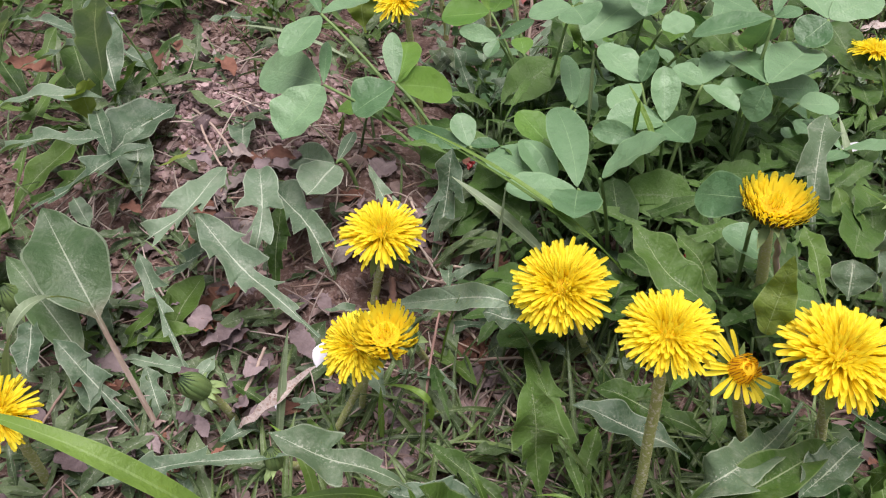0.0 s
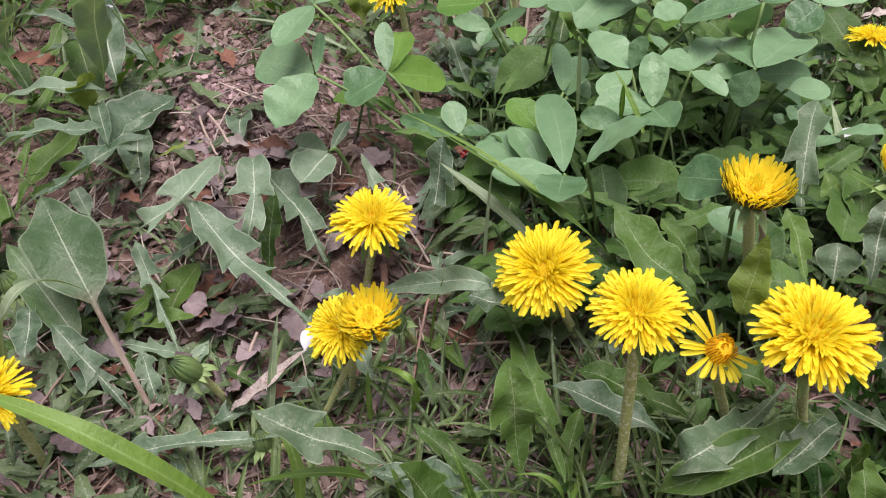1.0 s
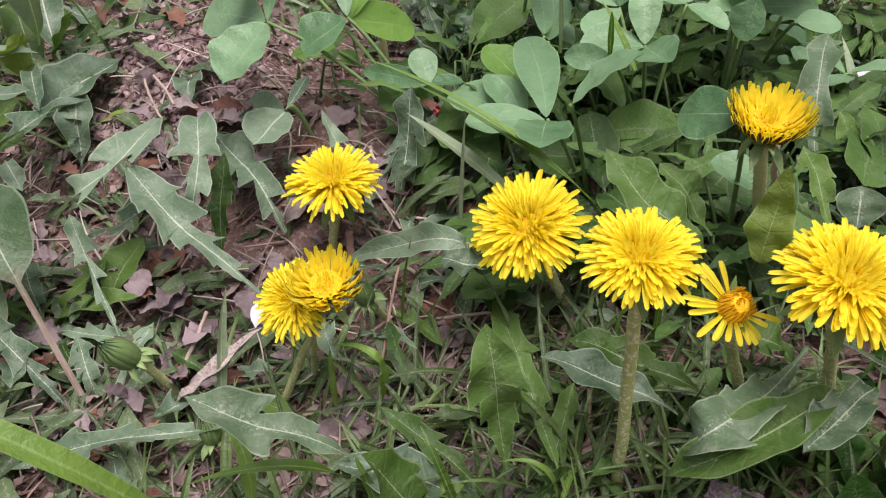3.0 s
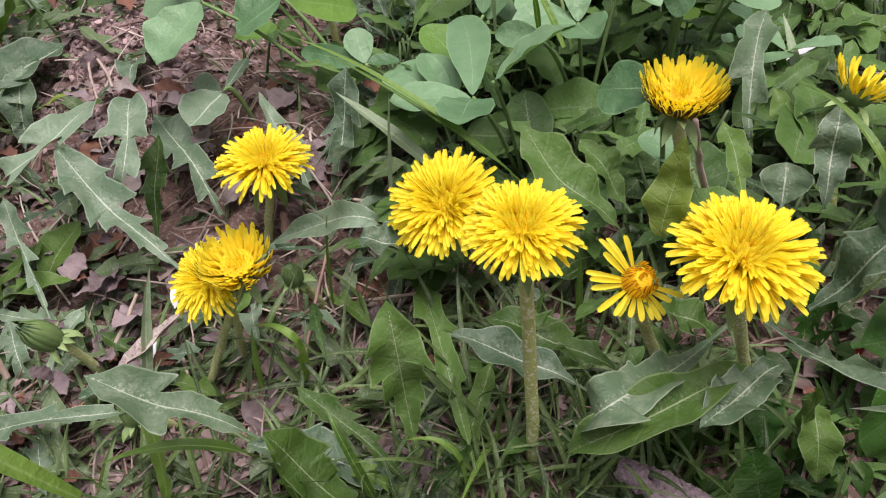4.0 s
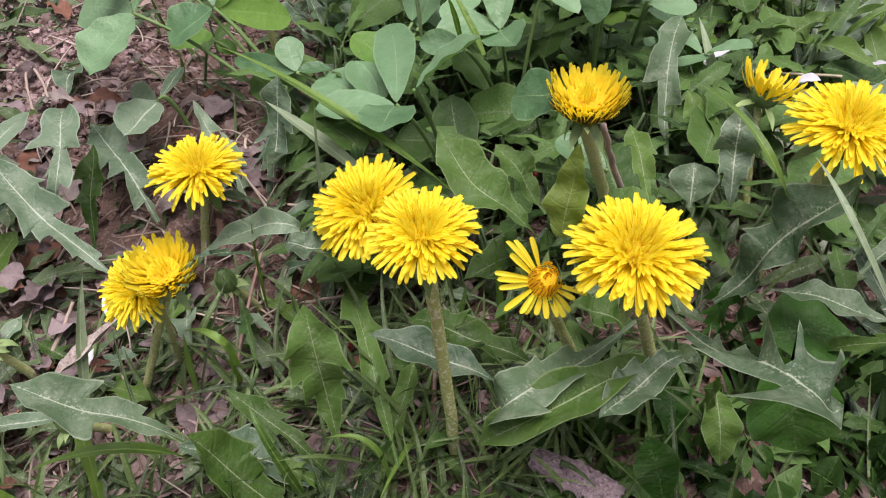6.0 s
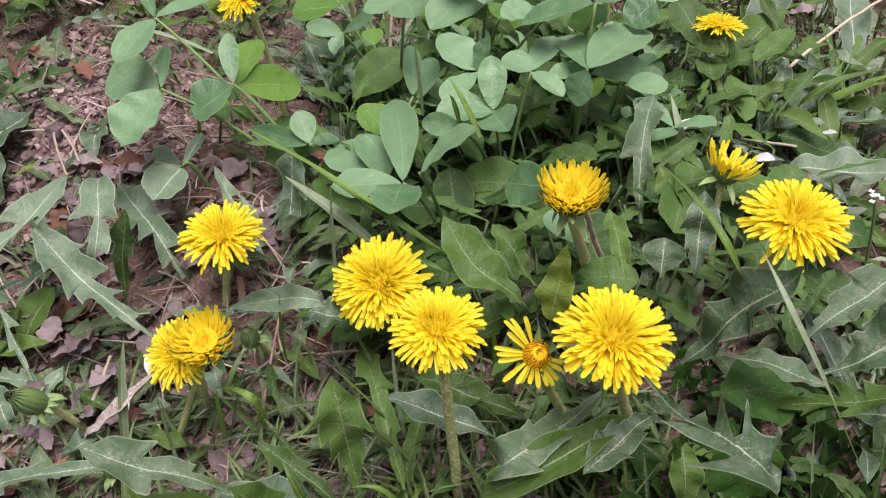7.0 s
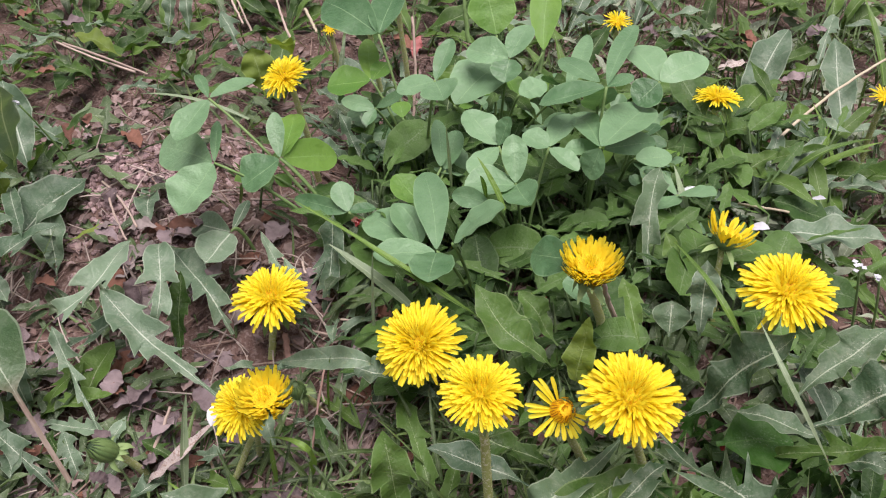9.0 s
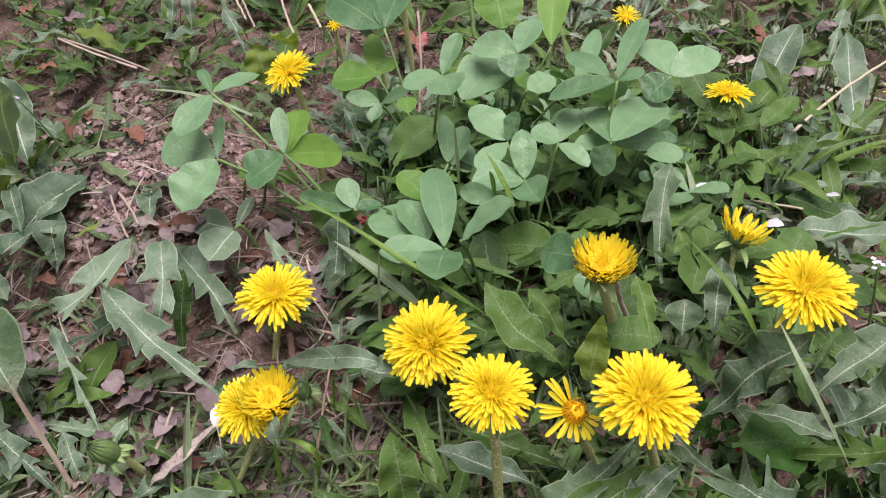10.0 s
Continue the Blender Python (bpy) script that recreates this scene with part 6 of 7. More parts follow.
leaf(grey_rosette, DUSTY, (0.0130, 0.4328, 0.0600), (-0.0014, 0.4111, 0.0850), 0.0172, kind='plain', arch=0.12)
leaf(grey_rosette, DUSTY, (0.0130, 0.4328, 0.0600), (0.0322, 0.4186, 0.0900), 0.0138, kind='plain', arch=0.12)
leaf(grey_rosette, DUSTY, (0.0130, 0.4328, 0.0600), (0.0152, 0.3907, 0.0800), 0.0088, kind='plain', arch=0.12)
leaf(grey_rosette, DUSTY, (0.0267, 0.3730, 0.0500), (0.0379, 0.3891, 0.0700), 0.0131, kind='lobed', arch=0.12, depth=0.75, lobes=4)
leaf(grey_rosette, DUSTY, (-0.0243, 0.4662, 0.0600), (-0.0091, 0.4367, 0.0700), 0.0087, kind='plain', arch=0.12)
leaf(grey_rosette, DUSTY, (-0.0243, 0.4662, 0.0600), (-0.0139, 0.4668, 0.0800), 0.0074, kind='plain', arch=0.12)
leaf(grey_rosette, DEEP, (0.0648, 0.4224, 0.0700), (0.0999, 0.4111, 0.0850), 0.0202, kind='plain', arch=0.3)
leaf(grey_rosette, DEEP, (0.0681, 0.4159, 0.0700), (0.0660, 0.4381, 0.0900), 0.0205, kind='plain', arch=0.2)
leaf(grey_rosette, DEEP, (0.0930, 0.4326, 0.0700), (0.1110, 0.3733, 0.0900), 0.0086, kind='plain', arch=0.2)
leaf(grey_rosette, FRESH, (-0.0619, 0.4787, 0.0500), (-0.0672, 0.4906, 0.0800), 0.0228, kind='plain', arch=0.15)
leaf(grey_rosette, FRESH, (-0.0490, 0.5308, 0.0500), (-0.0549, 0.4970, 0.0800), 0.0182, kind='plain', arch=0.15)


# ---- weeds behind the mound ----
back_rosette = thing("dandelion_rosette", (-0.1800, 0.5620, 0.0300), "straggling grey weeds behind the soil mound", "weed plant", "dandelion rosettes")
leaf(back_rosette, DUSTY, (-0.1156, 0.5630, 0.0500), (-0.1420, 0.5296, 0.0650), 0.0142, kind='plain', arch=0.14)
leaf(back_rosette, FRESH, (-0.1880, 0.5625, 0.0400), (-0.2237, 0.5739, 0.0550), 0.0174, kind='plain', arch=0.14)
leaf(back_rosette, DUSTY, (-0.2706, 0.5536, 0.0400), (-0.2276, 0.5648, 0.0600), 0.0172, kind='lobed', arch=0.14)
leaf(back_rosette, DUSTY, (-0.2497, 0.5687, 0.0400), (-0.2688, 0.5379, 0.0500), 0.0111, kind='plain', arch=0.14)
leaf(back_rosette, DEEP, (-0.2404, 0.5549, 0.0400), (-0.1913, 0.5129, 0.0500), 0.0167, kind='lobed', arch=0.14)
leaf(back_rosette, DUSTY, (-0.1661, 0.6151, 0.0300), (-0.1598, 0.6341, 0.0600), 0.0121, kind='plain', arch=0.14)
leaf(back_rosette, DUSTY, (-0.1492, 0.6133, 0.0300), (-0.1479, 0.6327, 0.0600), 0.0111, kind='plain', arch=0.14)
leaf(back_rosette, DUSTY, (-0.1312, 0.4923, 0.0500), (-0.1659, 0.4874, 0.0550), 0.0141, kind='lobed', arch=0.14)
leaf(back_rosette, DUSTY, (-0.2243, 0.4693, 0.0450), (-0.1815, 0.4281, 0.0500), 0.0164, kind='lobed', arch=0.14)
leaf(back_rosette, DUSTY, (-0.1913, 0.3949, 0.0500), (-0.2132, 0.4449, 0.0900), 0.0243, kind='plain', arch=0.14)
leaf(back_rosette, DUSTY, (-0.1331, 0.4241, 0.0500), (-0.1424, 0.4179, 0.0550), 0.0107, kind='lobed', arch=0.14)
leaf(back_rosette, DEEP, (-0.2264, 0.6118, 0.0300), (-0.1982, 0.6131, 0.0600), 0.0156, kind='plain', arch=0.14)
leaf(back_rosette, DUSTY, (-0.2000, 0.6187, 0.0300), (-0.2241, 0.5973, 0.0500), 0.0092, kind='plain', arch=0.14)
leaf(back_rosette, DEEP, (-0.1351, 0.5323, 0.0400), (-0.1227, 0.5285, 0.0600), 0.0124, kind='plain', arch=0.14)
leaf(back_rosette, DUSTY, (-0.0923, 0.5529, 0.0400), (-0.1116, 0.5888, 0.0600), 0.0173, kind='lobed', arch=0.14)
leaf(back_rosette, DUSTY, (-0.2035, 0.3903, 0.0500), (-0.1618, 0.3192, 0.0700), 0.0096, kind='plain', arch=0.14)
leaf(back_rosette, DEEP, (-0.1798, 0.4230, 0.0500), (-0.1652, 0.4170, 0.0600), 0.0092, kind='plain', arch=0.14)
stick((-0.1624, 0.5195, 0.0500), (-0.2274, 0.5518, 0.0600), 0.00095, DRY_STALK, "thin bleached stalk lying over weeds", seed=41)
stick((-0.0870, 0.5734, 0.0500), (-0.0956, 0.5855, 0.0700), 0.00090, DRY_STALK, "thin bleached stalk standing among weeds", seed=42)
stick((-0.0544, 0.5567, 0.0500), (-0.0648, 0.5819, 0.0700), 0.00107, DRY_STALK, "thin dry stalk standing among weeds", seed=43)
stick((0.0784, 0.5201, 0.0600), (0.0758, 0.5327, 0.0900), 0.00178, STALK, "pale green stalk rising through the clover", seed=44)
stick((0.1195, 0.4400, 0.0800), (0.1327, 0.4759, 0.1100), 0.00140, STALK, "green stalk rising through the clover", seed=45)
stick((0.0381, 0.4444, 0.0400), (0.0409, 0.5031, 0.0900), 0.00112, DRY_STALK, "thin upright dry stalk among clover", seed=46)
crumpled("dead_leaf", (0.0375, 0.5370, 0.0400), (0.0435, 0.5521, 0.0500), 0.0085, PINK_LEAF, "faded pink-red dead leaf between clover", seed=47, curl=0.4)
crumpled("dead_leaf", (-0.2453, 0.5996, 0.0500), (-0.2206, 0.5919, 0.0550), 0.0116, DEAD, "mauve dead leaf lying among weeds", seed=48, curl=0.4)
crumpled("dead_leaf", (-0.2989, 0.6398, 0.0400), (-0.2819, 0.6381, 0.0450), 0.0142, DEAD_RED, "rusty dead leaf lying among weeds", seed=49, curl=0.4)
crumpled("dead_leaf", (-0.2441, 0.5343, 0.0450), (-0.2230, 0.5278, 0.0500), 0.0091, DEAD_RED, "yellow-brown dead leaf lying on soil", seed=50, curl=0.4)


# ---- more leaves low over the soil ----
low_rosette = thing("dandelion_rosette", (-0.1505, 0.2443, 0.0150), "low rosette of small toothed leaves spread on soil", "weed plant", "dandelion rosettes")
leaf(low_rosette, DEEP, (-0.1492, 0.2418, 0.0160), (-0.1056, 0.2447, 0.0300), 0.0167, kind='lobed', arch=0.18, depth=0.55, lobes=4)
leaf(low_rosette, DUSTY, (-0.1492, 0.2418, 0.0160), (-0.1577, 0.2604, 0.0400), 0.0168, kind='lobed', arch=0.18, depth=0.55, lobes=4)
leaf(low_rosette, DEEP, (-0.1457, 0.2400, 0.0160), (-0.1235, 0.2627, 0.0350), 0.0157, kind='lobed', arch=0.18, depth=0.55, lobes=4)
leaf(low_rosette, DEEP, (-0.1514, 0.2402, 0.0160), (-0.1635, 0.2400, 0.0400), 0.0165, kind='lobed', arch=0.18, depth=0.55, lobes=4)
leaf(low_rosette, DUSTY, (-0.1450, 0.2383, 0.0160), (-0.1044, 0.2253, 0.0250), 0.0137, kind='lobed', arch=0.18, depth=0.55, lobes=4)
leaf(low_rosette, DUSTY, (-0.1530, 0.2370, 0.0160), (-0.1385, 0.1997, 0.0300), 0.0149, kind='lobed', arch=0.18, depth=0.55, lobes=4)
leaf(low_rosette, DEEP, (-0.1416, 0.2365, 0.0160), (-0.1174, 0.2077, 0.0250), 0.0134, kind='lobed', arch=0.18, depth=0.55, lobes=4)
thin_rosette = thing("dandelion_rosette", (-0.0602, 0.2084, 0.0150), "small toothed leaves and litter beside a bud", "weed plant", "dandelion rosettes")
leaf(thin_rosette, DEEP, (-0.0658, 0.2110, 0.0160), (-0.0847, 0.2180, 0.0300), 0.0105, kind='lobed', arch=0.18, depth=0.6, lobes=4)
leaf(thin_rosette, DUSTY, (-0.0658, 0.2110, 0.0160), (-0.0438, 0.2101, 0.0300), 0.0104, kind='lobed', arch=0.18, depth=0.6, lobes=4)
leaf(thin_rosette, DEEP, (-0.0619, 0.2049, 0.0160), (-0.0326, 0.1897, 0.0300), 0.0116, kind='lobed', arch=0.18, depth=0.6, lobes=4)
leaf(thin_rosette, DUSTY, (-0.0672, 0.2052, 0.0160), (-0.0820, 0.1890, 0.0300), 0.0127, kind='lobed', arch=0.18, depth=0.6, lobes=4)
leaf(thin_rosette, DEEP, (-0.0080, 0.2474, 0.0200), (0.0173, 0.2194, 0.0300), 0.0119, kind='lobed', arch=0.18, depth=0.6, lobes=4)
leaf(thin_rosette, DEEP, (-0.0161, 0.2215, 0.0200), (0.0078, 0.2078, 0.0300), 0.0104, kind='lobed', arch=0.18, depth=0.6, lobes=4)
leaf(thin_rosette, DEEP, (-0.0122, 0.2341, 0.0200), (-0.0257, 0.2093, 0.0300), 0.0106, kind='lobed', arch=0.18, depth=0.6, lobes=4)
stick((0.1420, 0.2570, 0.0450), (0.1245, 0.2375, 0.1030), 0.00140, DRY_STALK, "pinkish bare stalk rising beside a flower stem", name='bare_stalk', category='stalk')


# ---- small growth and litter that nobody could count ----
def bare(x, y):
    """How bare the soil is, 0 to 1."""
    b = math.exp(-((x + 0.12) / 0.075) ** 2 - ((y - 0.385) / 0.07) ** 2) + 0.9 * math.exp(-((x + 0.035) / 0.045) ** 2 - ((y - 0.335) / 0.045) ** 2)
    b += 0.75 * math.exp(-((x + 0.085) / 0.05) ** 2 - ((y - 0.255) / 0.04) ** 2) + 0.6 * math.exp(-((x + 0.19) / 0.1) ** 2 - ((y - 0.5) / 0.08) ** 2)
    return min(1.0, b)


class Heap:
    """Many small pieces joined into one mesh."""

    def __init__(self):
        self.verts, self.faces, self.uvs = [], [], []

    def add(self, verts, faces, uvs=None):
        o = len(self.verts)
        self.verts += [tuple(v) for v in verts]
        self.faces += [tuple(i + o for i in f) for f in faces]
        self.uvs += uvs if uvs else [(0.0, 0.0)] * len(verts)

    def done(self, name, mat, label, category):
        return tagged(new(name, mesh_of(name, self.verts, self.faces, mat, self.uvs)), label, category, kind="stuff")


rng = random.Random(12)
grass = Heap()
for k in range(4960):
    if k < 560:
        x, y = rng.gauss(0.045, 0.045), rng.gauss(0.185, 0.04)
    elif k < 2060:
        x, y = rng.uniform(0.10, 0.42), rng.uniform(0.36, 0.62)
    else:
        x, y = rng.uniform(-0.40, 0.46), rng.uniform(0.06, 0.85)
    if rng.random() < max(bare(x, y) * 0.93, 0.66 if x < 0.04 and 0.17 < y < 0.33 else 0.0) or y < 0.085:
        continue
    z = ground_height(x, y) - 0.001
    w, long = rng.random() * math.tau, rng.uniform(0.012, 0.042) * (1.25 if k < 560 else 1.0)
    lean = rng.uniform(0.2, 1.1)
    tip = (x + math.cos(w) * long * lean, y + math.sin(w) * long * lean, z + long * rng.uniform(0.35, 0.95))
    v, f, u = leaf_data((x, y, z), tip, rng.uniform(0.0011, 0.0024), blade_edge(rng), rng, rng.uniform(0.05, 0.35), rng.uniform(-40, 40), 0.3, 0.0, rng.uniform(-0.1, 0.1), 6)
    grass.add(v, f, u)
for k in range(300):
    x, y = rng.uniform(-0.08, 0.12), rng.uniform(0.10, 0.215)
    z = ground_height(x, y) - 0.001
    w, long = rng.random() * math.tau, rng.uniform(0.03, 0.062)
    tip = (x + math.cos(w) * long * 0.8, y + math.sin(w) * long * 0.8, z + long * rng.uniform(0.1, 0.55))
    v, f, u = leaf_data((x, y, z), tip, rng.uniform(0.0018, 0.0034), blade_edge(rng), rng, rng.uniform(0.1, 0.4), rng.uniform(-50, 50), 0.35, 0.0, rng.uniform(-0.15, 0.15), 10)
    grass.add(v, f, u)
grass.done("thin_grass", GRASS_STUFF, "thin short grass blades growing between the weeds", "grass")

weeds, far_weeds = Heap(), Heap()
for k in range(2600):
    if k < 450:
        x, y = rng.uniform(-0.02, 0.26), rng.uniform(0.10, 0.36)
    else:
        x, y = rng.uniform(-0.42, 0.48), rng.uniform(0.08, 0.88)
    if rng.random() < max(bare(x, y) * 0.92, 0.5 if x < 0.04 and y < 0.33 else 0.96 if x > 0.06 and y < 0.2 else 0.0) or y < 0.085:
        continue
    z = ground_height(x, y) - 0.001
    w, long = rng.random() * math.tau, rng.uniform(0.014, 0.036)
    tip = (x + math.cos(w) * long, y + math.sin(w) * long, z + long * rng.uniform(0.1, 0.75))
    edge = lobed(rng, rng.choice((3, 4, 5)), 0.6) if rng.random() < 0.65 else smooth_edge(rng, 0.1, 0.6)
    v, f, u = leaf_data((x, y, z), tip, long * rng.uniform(0.22, 0.42), edge, rng, rng.uniform(0.05, 0.25), rng.uniform(-25, 25), 0.2, 0.06, 0.0, 18)
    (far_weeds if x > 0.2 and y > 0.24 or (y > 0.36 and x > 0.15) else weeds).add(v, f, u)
for k in range(290):
    x, y = (rng.uniform(-0.21, -0.03), rng.uniform(0.15, 0.29)) if k < 200 else (rng.uniform(-0.22, -0.10), rng.uniform(0.30, 0.46))
    if rng.random() < bare(x, y) * 0.6 or -0.05 < x and 0.235 < y:
        continue
    z = ground_height(x, y) - 0.001
    w, long = rng.random() * math.tau, rng.uniform(0.024, 0.046)
    tip = (x + math.cos(w) * long, y + math.sin(w) * long, z + long * rng.uniform(0.05, 0.45))
    v, f, u = leaf_data((x, y, z), tip, long * rng.uniform(0.2, 0.34), lobed(rng, rng.choice((4, 5, 6)), 0.85), rng, rng.uniform(0.08, 0.3), rng.uniform(-25, 25), 0.35, 0.08, rng.uniform(-0.1, 0.1), 34)
    weeds.add(v, f, u)
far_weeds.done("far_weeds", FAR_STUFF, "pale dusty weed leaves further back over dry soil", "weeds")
weeds.done("small_weeds", WEED_STUFF, "low tangle of small toothed weed leaves over soil", "weeds")

LUMP = [(-0.52, 0, 0.85), (0.52, 0, 0.85), (-0.52, 0, -0.85), (0.52, 0, -0.85), (0, 0.85, 0.52), (0, 0.85, -0.52), (0, -0.85, 0.52), (0, -0.85, -0.52), (0.85, 0.52, 0), (-0.85, 0.52, 0), (0.85, -0.52, 0), (-0.85, -0.52, 0)]
LUMP_FACES = [(0, 4, 1), (0, 9, 4), (9, 5, 4), (4, 5, 8), (4, 8, 1), (8, 10, 1), (8, 3, 10), (5, 3, 8), (5, 2, 3), (2, 7, 3), (7, 10, 3), (7, 6, 10), (7, 11, 6), (11, 0, 6), (0, 1, 6), (6, 1, 10), (9, 0, 11), (9, 11, 2), (9, 2, 5), (7, 2, 11)]


def scatter_lumps(name, count, place, size, mat, label):
    heap = Heap()
    for _ in range(count):
        x, y = place()
        r = rng.uniform(*size) * (2.0 if rng.random() < 0.06 else 1.0)
        m = Matrix.Translation((x, y, ground_height(x, y) + r * 0.25)) @ Euler([rng.random() * 6.3 for _ in range(3)]).to_matrix().to_4x4()
        heap.add([m @ (Vector(p) * r * rng.uniform(0.75, 1.2) * (1.0 if i % 3 else 0.8)) for i, p in enumerate(LUMP)], LUMP_FACES)
    ob = heap.done(name, mat, label, "soil crumbs")
    ob.data.polygons.foreach_set("use_smooth", [False] * len(ob.data.polygons))
    return ob


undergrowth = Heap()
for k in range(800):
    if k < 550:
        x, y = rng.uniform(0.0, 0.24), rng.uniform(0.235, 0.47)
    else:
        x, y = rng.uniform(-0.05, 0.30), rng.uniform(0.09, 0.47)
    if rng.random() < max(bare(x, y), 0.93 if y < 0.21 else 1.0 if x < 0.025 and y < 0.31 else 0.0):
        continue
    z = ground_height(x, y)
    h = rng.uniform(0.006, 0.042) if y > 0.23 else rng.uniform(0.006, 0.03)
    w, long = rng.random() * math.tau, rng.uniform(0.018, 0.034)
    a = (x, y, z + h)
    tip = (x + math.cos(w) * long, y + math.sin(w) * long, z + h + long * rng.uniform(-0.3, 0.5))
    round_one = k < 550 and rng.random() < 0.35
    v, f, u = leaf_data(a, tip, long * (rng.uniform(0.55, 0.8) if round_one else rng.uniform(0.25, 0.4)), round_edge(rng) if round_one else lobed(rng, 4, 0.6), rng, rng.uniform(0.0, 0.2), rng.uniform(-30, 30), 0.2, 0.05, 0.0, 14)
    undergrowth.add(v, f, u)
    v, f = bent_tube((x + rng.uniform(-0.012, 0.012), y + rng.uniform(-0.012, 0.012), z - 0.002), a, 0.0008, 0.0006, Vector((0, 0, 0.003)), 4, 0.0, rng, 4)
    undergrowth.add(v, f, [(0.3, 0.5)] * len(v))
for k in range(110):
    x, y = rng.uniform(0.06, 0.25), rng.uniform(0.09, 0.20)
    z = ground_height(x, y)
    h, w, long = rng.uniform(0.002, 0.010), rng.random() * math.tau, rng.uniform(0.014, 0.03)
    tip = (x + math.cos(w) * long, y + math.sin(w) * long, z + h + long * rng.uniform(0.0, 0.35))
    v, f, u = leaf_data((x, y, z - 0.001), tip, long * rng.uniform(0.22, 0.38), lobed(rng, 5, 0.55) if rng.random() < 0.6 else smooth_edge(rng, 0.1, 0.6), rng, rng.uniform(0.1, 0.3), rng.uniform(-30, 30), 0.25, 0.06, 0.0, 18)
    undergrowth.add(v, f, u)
undergrowth.done("undergrowth", UNDER_STUFF, "lower clover and weed leaves on thin stalks, shade painted into their green", "weeds")

# dense blades and small leaves, painted shade-dark, fill gaps under the large front leaves
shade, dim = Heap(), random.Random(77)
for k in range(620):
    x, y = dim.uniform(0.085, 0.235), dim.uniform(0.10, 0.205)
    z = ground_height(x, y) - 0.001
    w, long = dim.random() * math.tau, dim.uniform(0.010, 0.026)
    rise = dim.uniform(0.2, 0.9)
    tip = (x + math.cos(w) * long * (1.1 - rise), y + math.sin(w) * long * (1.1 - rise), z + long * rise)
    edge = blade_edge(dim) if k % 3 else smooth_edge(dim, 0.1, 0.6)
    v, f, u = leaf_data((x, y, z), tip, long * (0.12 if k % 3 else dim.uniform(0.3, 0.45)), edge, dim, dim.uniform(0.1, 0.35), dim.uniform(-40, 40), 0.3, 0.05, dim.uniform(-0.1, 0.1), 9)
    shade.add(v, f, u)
shade.done("shaded_grass", SHADE_STUFF, "dense blades and small leaves in the gaps, dark green with painted shade", "grass")

scatter_lumps("soil_crumbs", 5200, lambda: (rng.uniform(-0.34, 0.34), rng.uniform(0.12, 0.62)), (0.0006, 0.0019), CRUMB, "loose reddish brown crumbs of dry soil")
scatter_lumps("pale_crumbs", 1300, lambda: (rng.gauss(-0.122, 0.026), rng.gauss(0.382, 0.026)), (0.0007, 0.0025), PALE_CRUMB, "pale pinkish crumbs heaped on the soil mound")

straw = Heap()
for k in range(3300):
    x, y = (rng.uniform(-0.24, 0.02), rng.uniform(0.15, 0.34)) if k > 3150 else (rng.uniform(-0.32, 0.34), rng.uniform(0.11, 0.62)) if k < 2500 else (rng.gauss(0.01, 0.07), rng.gauss(0.175, 0.03))
    if x > 0.075 and y < 0.20 or x < 0.0 and y > 0.22 and rng.random() < 0.45:
        continue
    w, long = rng.random() * math.tau, rng.uniform(0.005, 0.024)
    z = ground_height(x, y) + 0.0015
    a, b = Vector((x, y, z)), Vector((x + math.cos(w) * long, y + math.sin(w) * long, 0))
    b.z = ground_height(b.x, b.y) + rng.uniform(0.001, 0.008)
    v, f = bent_tube(a, b, rng.uniform(0.0003, 0.0009), 0.0003, Vector((0, 0, rng.uniform(0, 0.003))), 3, 0.0, rng, 4)
    straw.add(v, f)
straw.done("dry_litter", STRAW, "dry straw bits and rootlets strewn over the soil", "dry litter")

stalks = Heap()
for k in range(360):
    x, y = (rng.uniform(-0.23, 0.05), rng.uniform(0.14, 0.33)) if k < 230 else (rng.uniform(-0.20, -0.04), rng.uniform(0.32, 0.45)) if k < 300 else (rng.uniform(0.0, 0.09), rng.uniform(0.11, 0.24))
    w, long = rng.random() * math.tau, rng.uniform(0.008, 0.034)
    a = Vector((x, y, ground_height(x, y) + rng.uniform(0.001, 0.006)))
    b = Vector((x + math.cos(w) * long, y + math.sin(w) * long, 0))
    b.z = ground_height(b.x, b.y) + rng.uniform(0.002, 0.016)
    v, f = bent_tube(a, b, rng.uniform(0.0003, 0.0008), 0.0003, Vector((rng.uniform(-0.004, 0.004), rng.uniform(-0.004, 0.004), rng.uniform(0, 0.005))), 5, 0.0, rng, 5)
    stalks.add(v, f)
stalks.done("bleached_stalks", BLEACHED, "thin bleached stalks and rootlets lying over the soil", "dry litter")

flakes = Heap()
for k in range(2800):
    x, y = (rng.uniform(-0.34, 0.34), rng.uniform(0.11, 0.62)) if k < 2200 else (rng.gauss(-0.02, 0.07), rng.gauss(0.165, 0.03))
    if k < 2200 and rng.random() > 0.45 + bare(x, y):
        continue
    w, long = rng.random() * math.tau, rng.uniform(0.004, 0.013)
    z = ground_height(x, y) + 0.002
    tip = (x + math.cos(w) * long, y + math.sin(w) * long, z + rng.uniform(-0.001, 0.004))
    v, f, u = leaf_data((x, y, z), tip, long * rng.uniform(0.3, 0.7), smooth_edge(rng, 0.0, 0.5, 0.1), rng, 0.1, rng.uniform(-30, 30), 0.4, 0.1, 0.1, 6)
    flakes.add(v, f, u)
flakes.done("leaf_flakes", FLAKE, "small brown flakes of dead leaf on the soil", "leaf litter")


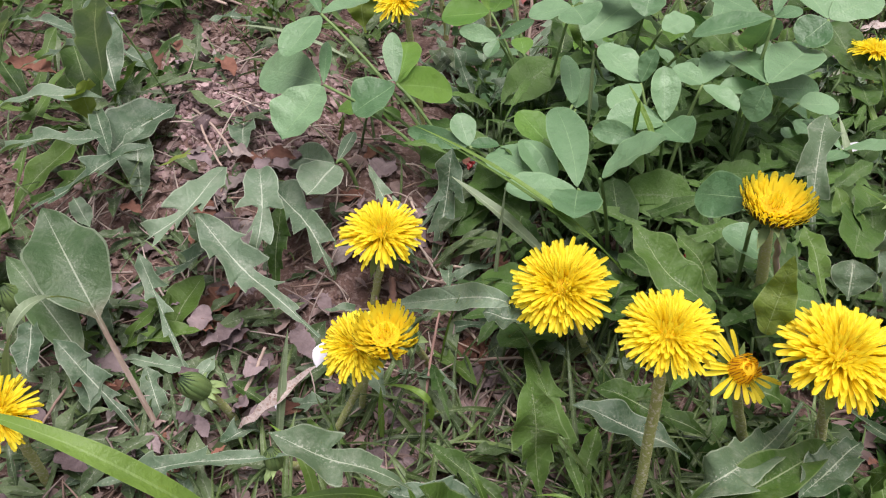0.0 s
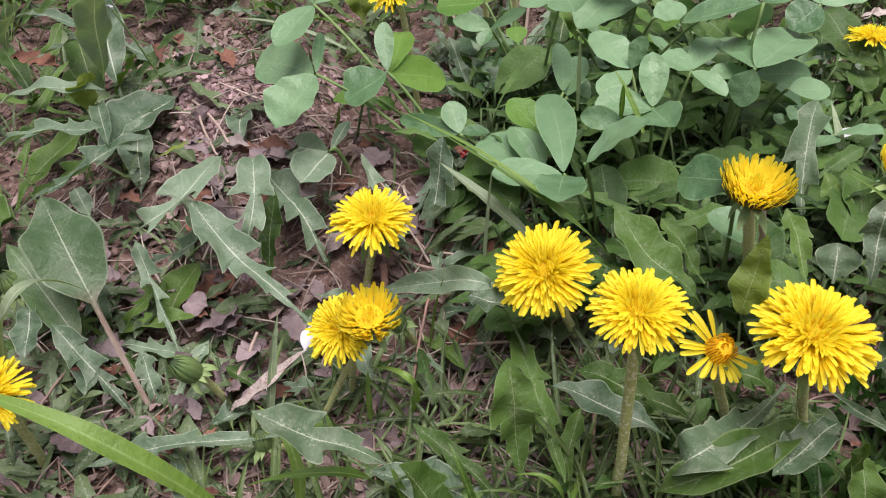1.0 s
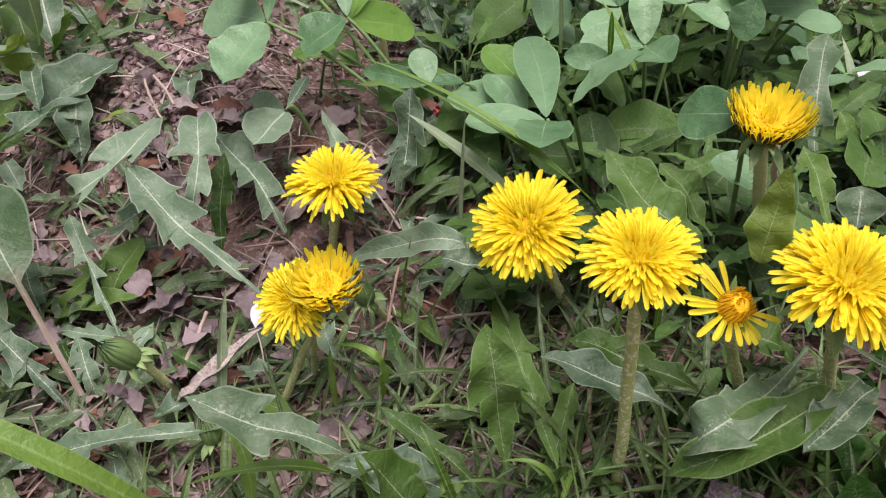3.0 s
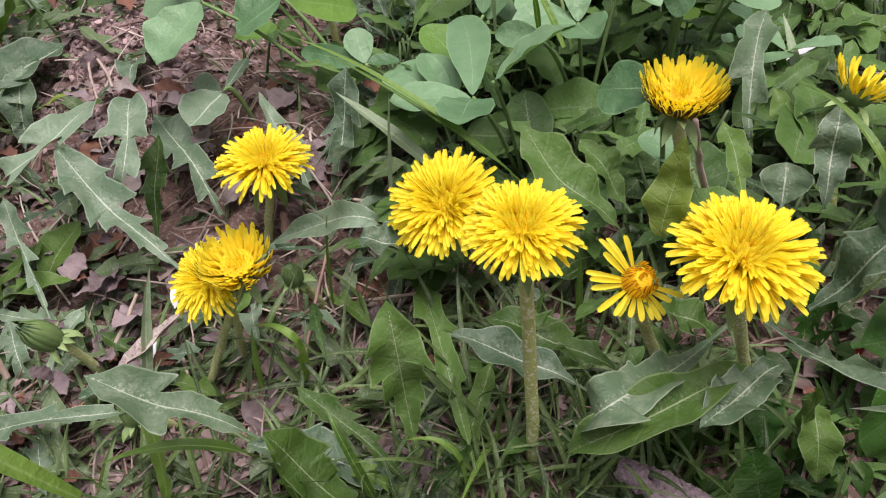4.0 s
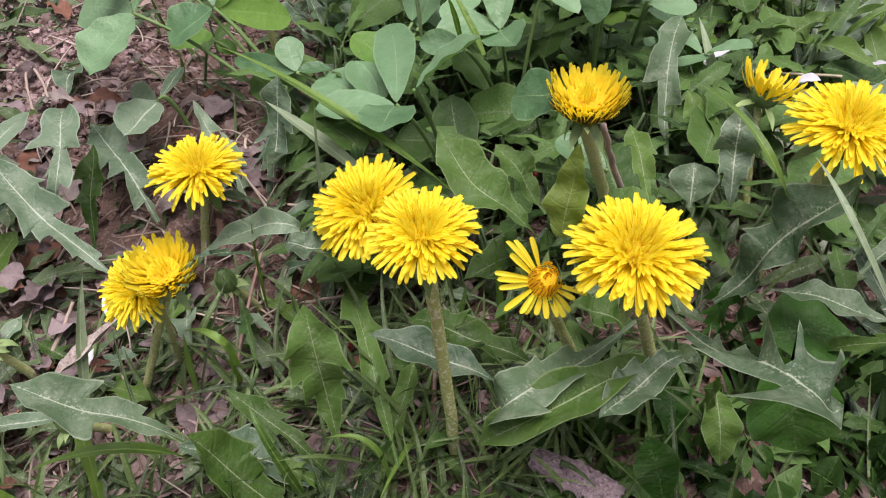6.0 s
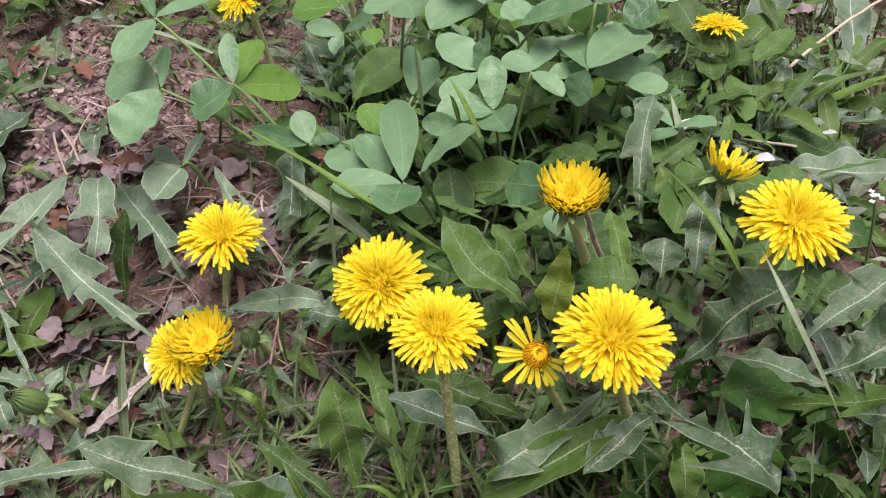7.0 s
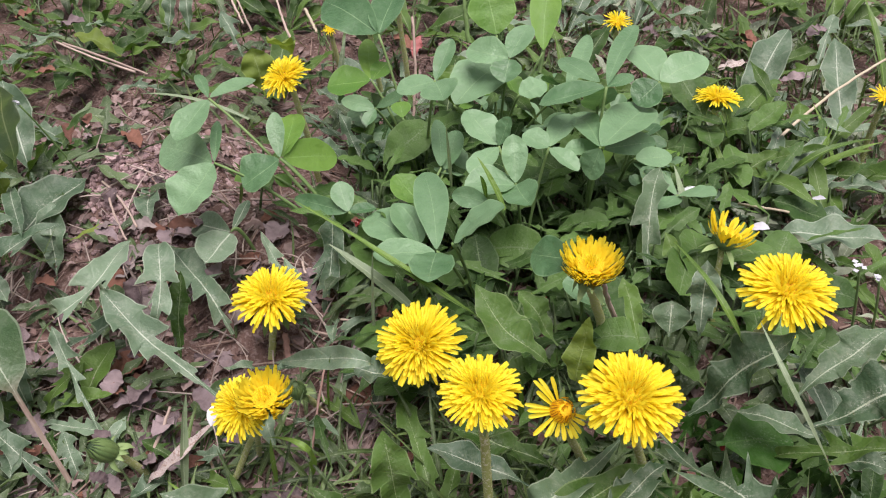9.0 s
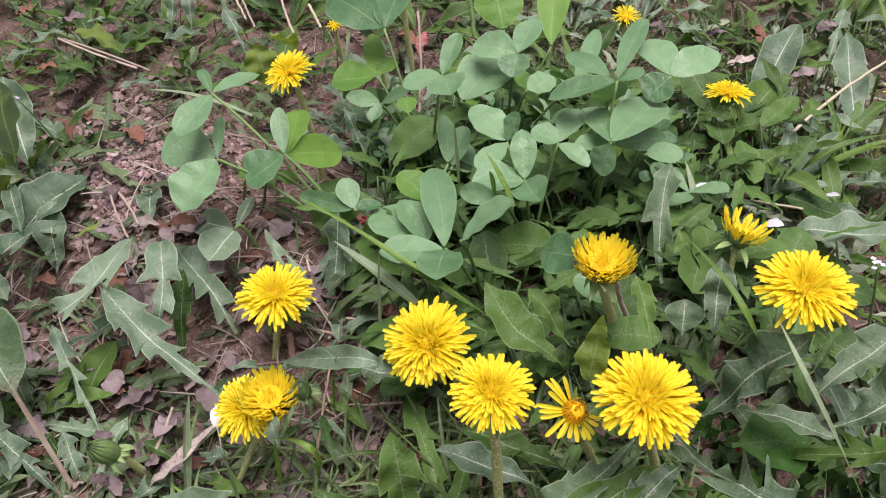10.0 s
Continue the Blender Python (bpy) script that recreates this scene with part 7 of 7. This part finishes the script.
# ---- weeds further back, each a rosette of its own ----
def far_rosette(seed, look_of, count, reach):
    r = random.Random(seed)
    plant = thing("weed_rosette", (0, 0, -5.0 - seed), "rosette of grey-green toothed weed leaves", "weed plant", "weed rosettes")
    o = plant.location
    for k in range(count):
        w, long = k / count * math.tau + r.uniform(-0.4, 0.4), reach * r.uniform(0.6, 1.1)
        tip = o + Vector((math.cos(w) * long, math.sin(w) * long, long * r.uniform(0.15, 0.6)))
        leaf(plant, look_of, tuple(o), tuple(tip), long * r.uniform(0.16, 0.28), r.choice(("lobed", "lobed", "lobed", "plain")), r.uniform(0.1, 0.3), r.uniform(-15, 15), depth=r.uniform(0.6, 0.9), lobes=r.choice((4, 5, 6)))
    return plant


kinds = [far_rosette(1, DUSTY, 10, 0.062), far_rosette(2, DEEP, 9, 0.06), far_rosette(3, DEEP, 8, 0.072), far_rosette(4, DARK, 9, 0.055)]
spots = []
for k in range(400):
    x, y = rng.uniform(-0.42, 0.46), rng.uniform(0.40, 0.86)
    if bare(x, y) > 0.35 or any((x - a) ** 2 + (y - b) ** 2 < 0.052 ** 2 for a, b in spots):
        continue
    if -0.1 < x < 0.2 and y < 0.44 or x < 0.02 and rng.random() < 0.5:
        continue
    spots.append((x, y))
for x, y in ((0.235, 0.20), (0.27, 0.33), (0.29, 0.27), (0.24, 0.36), (-0.22, 0.24), (-0.24, 0.33), (0.25, 0.13), (0.2, 0.10)):
    spots.append((x, y))
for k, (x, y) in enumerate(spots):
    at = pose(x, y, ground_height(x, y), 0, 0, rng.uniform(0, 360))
    # the front ones take the dark leaf colour, standing in for the shade there
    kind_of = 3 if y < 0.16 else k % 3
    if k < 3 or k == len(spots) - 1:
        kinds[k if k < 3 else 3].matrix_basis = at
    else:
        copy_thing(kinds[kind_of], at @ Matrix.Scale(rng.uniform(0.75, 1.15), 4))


# ---- dead leaves lying in the gaps ----
for k in range(66):
    x, y = (rng.uniform(-0.19, 0.03), rng.uniform(0.17, 0.35)) if k < 56 else (rng.uniform(0.0, 0.06), rng.uniform(0.12, 0.2))
    w, long = rng.random() * math.tau, rng.uniform(0.012, 0.026)
    a = (x, y, ground_height(x, y) + rng.uniform(0.002, 0.005))
    b = (x + math.cos(w) * long, y + math.sin(w) * long, 0.0)
    b = (b[0], b[1], ground_height(b[0], b[1]) + rng.uniform(0.002, 0.007))
    look_of, words = rng.choice(((DEAD, "mauve"), (DEAD, "mauve"), (FLAKE_LEAF, "grey"), (DEAD_RED, "rusty")))
    crumpled("dead_leaf", a, b, long * rng.uniform(0.4, 0.75), look_of, words + " curled dead leaf lying on the soil", seed=300 + k, curl=rng.uniform(0.15, 0.5))


# ---- more clover leaves between and below the taller ones ----
beds = [clover_b, clover_c, clover_d, clover_e, clover_f]
for k in range(26):
    x, y = rng.uniform(0.005, 0.20), rng.uniform(0.30, 0.47)
    if bare(x, y) > 0.4 or x < 0.03 and y < 0.36:
        continue
    z = ground_height(x, y) + rng.uniform(0.018, 0.042)
    bed = min(beds, key=lambda b: (b.location.x - x) ** 2 + (b.location.y - y) ** 2)
    w, long = rng.random() * math.tau, rng.uniform(0.013, 0.021)
    tips = []
    for j in range(3):
        a = w + (j - 1) * rng.uniform(1.5, 1.9)
        tips.append(((x + math.cos(a) * long, y + math.sin(a) * long, z + long * rng.uniform(-0.25, 0.6)), long * rng.uniform(0.62, 0.85), rng.uniform(-18, 18)))
    clover_leaf(bed, (x, y, z), tips, CLOVER if rng.random() < 0.8 else CLOVER_BRIGHT, (x + rng.uniform(-0.01, 0.01), y + rng.uniform(-0.01, 0.01), ground_height(x, y)))


# ---- paler leaves of the rosettes that reach in between the flowers ----
for k in range(20):
    x, y = rng.uniform(-0.035, 0.055), rng.uniform(0.225, 0.31)
    z = ground_height(x, y)
    w, long = rng.random() * math.tau, rng.uniform(0.03, 0.05)
    tip = (x + math.cos(w) * long, y + math.sin(w) * long, z + rng.uniform(0.012, 0.03))
    leaf(flower_rosette, DUSTY, (x, y, z), tip, long * rng.uniform(0.2, 0.3), "lobed", rng.uniform(0.1, 0.25), rng.uniform(-20, 20), depth=0.7, lobes=rng.choice((4, 5)))
for k in range(34):
    x, y = rng.uniform(-0.06, 0.06), rng.uniform(0.20, 0.32)
    w, long = rng.random() * math.tau, rng.uniform(0.02, 0.045)
    a = (x, y, ground_height(x, y) + 0.003)
    b = (x + math.cos(w) * long, y + math.sin(w) * long, 0.0)
    b = (b[0], b[1], ground_height(b[0], b[1]) + rng.uniform(0.004, 0.016))
    stick(a, b, rng.uniform(0.0004, 0.0009), DRY_STALK, "thin dry stalk lying between weeds on the soil", seed=500 + k)
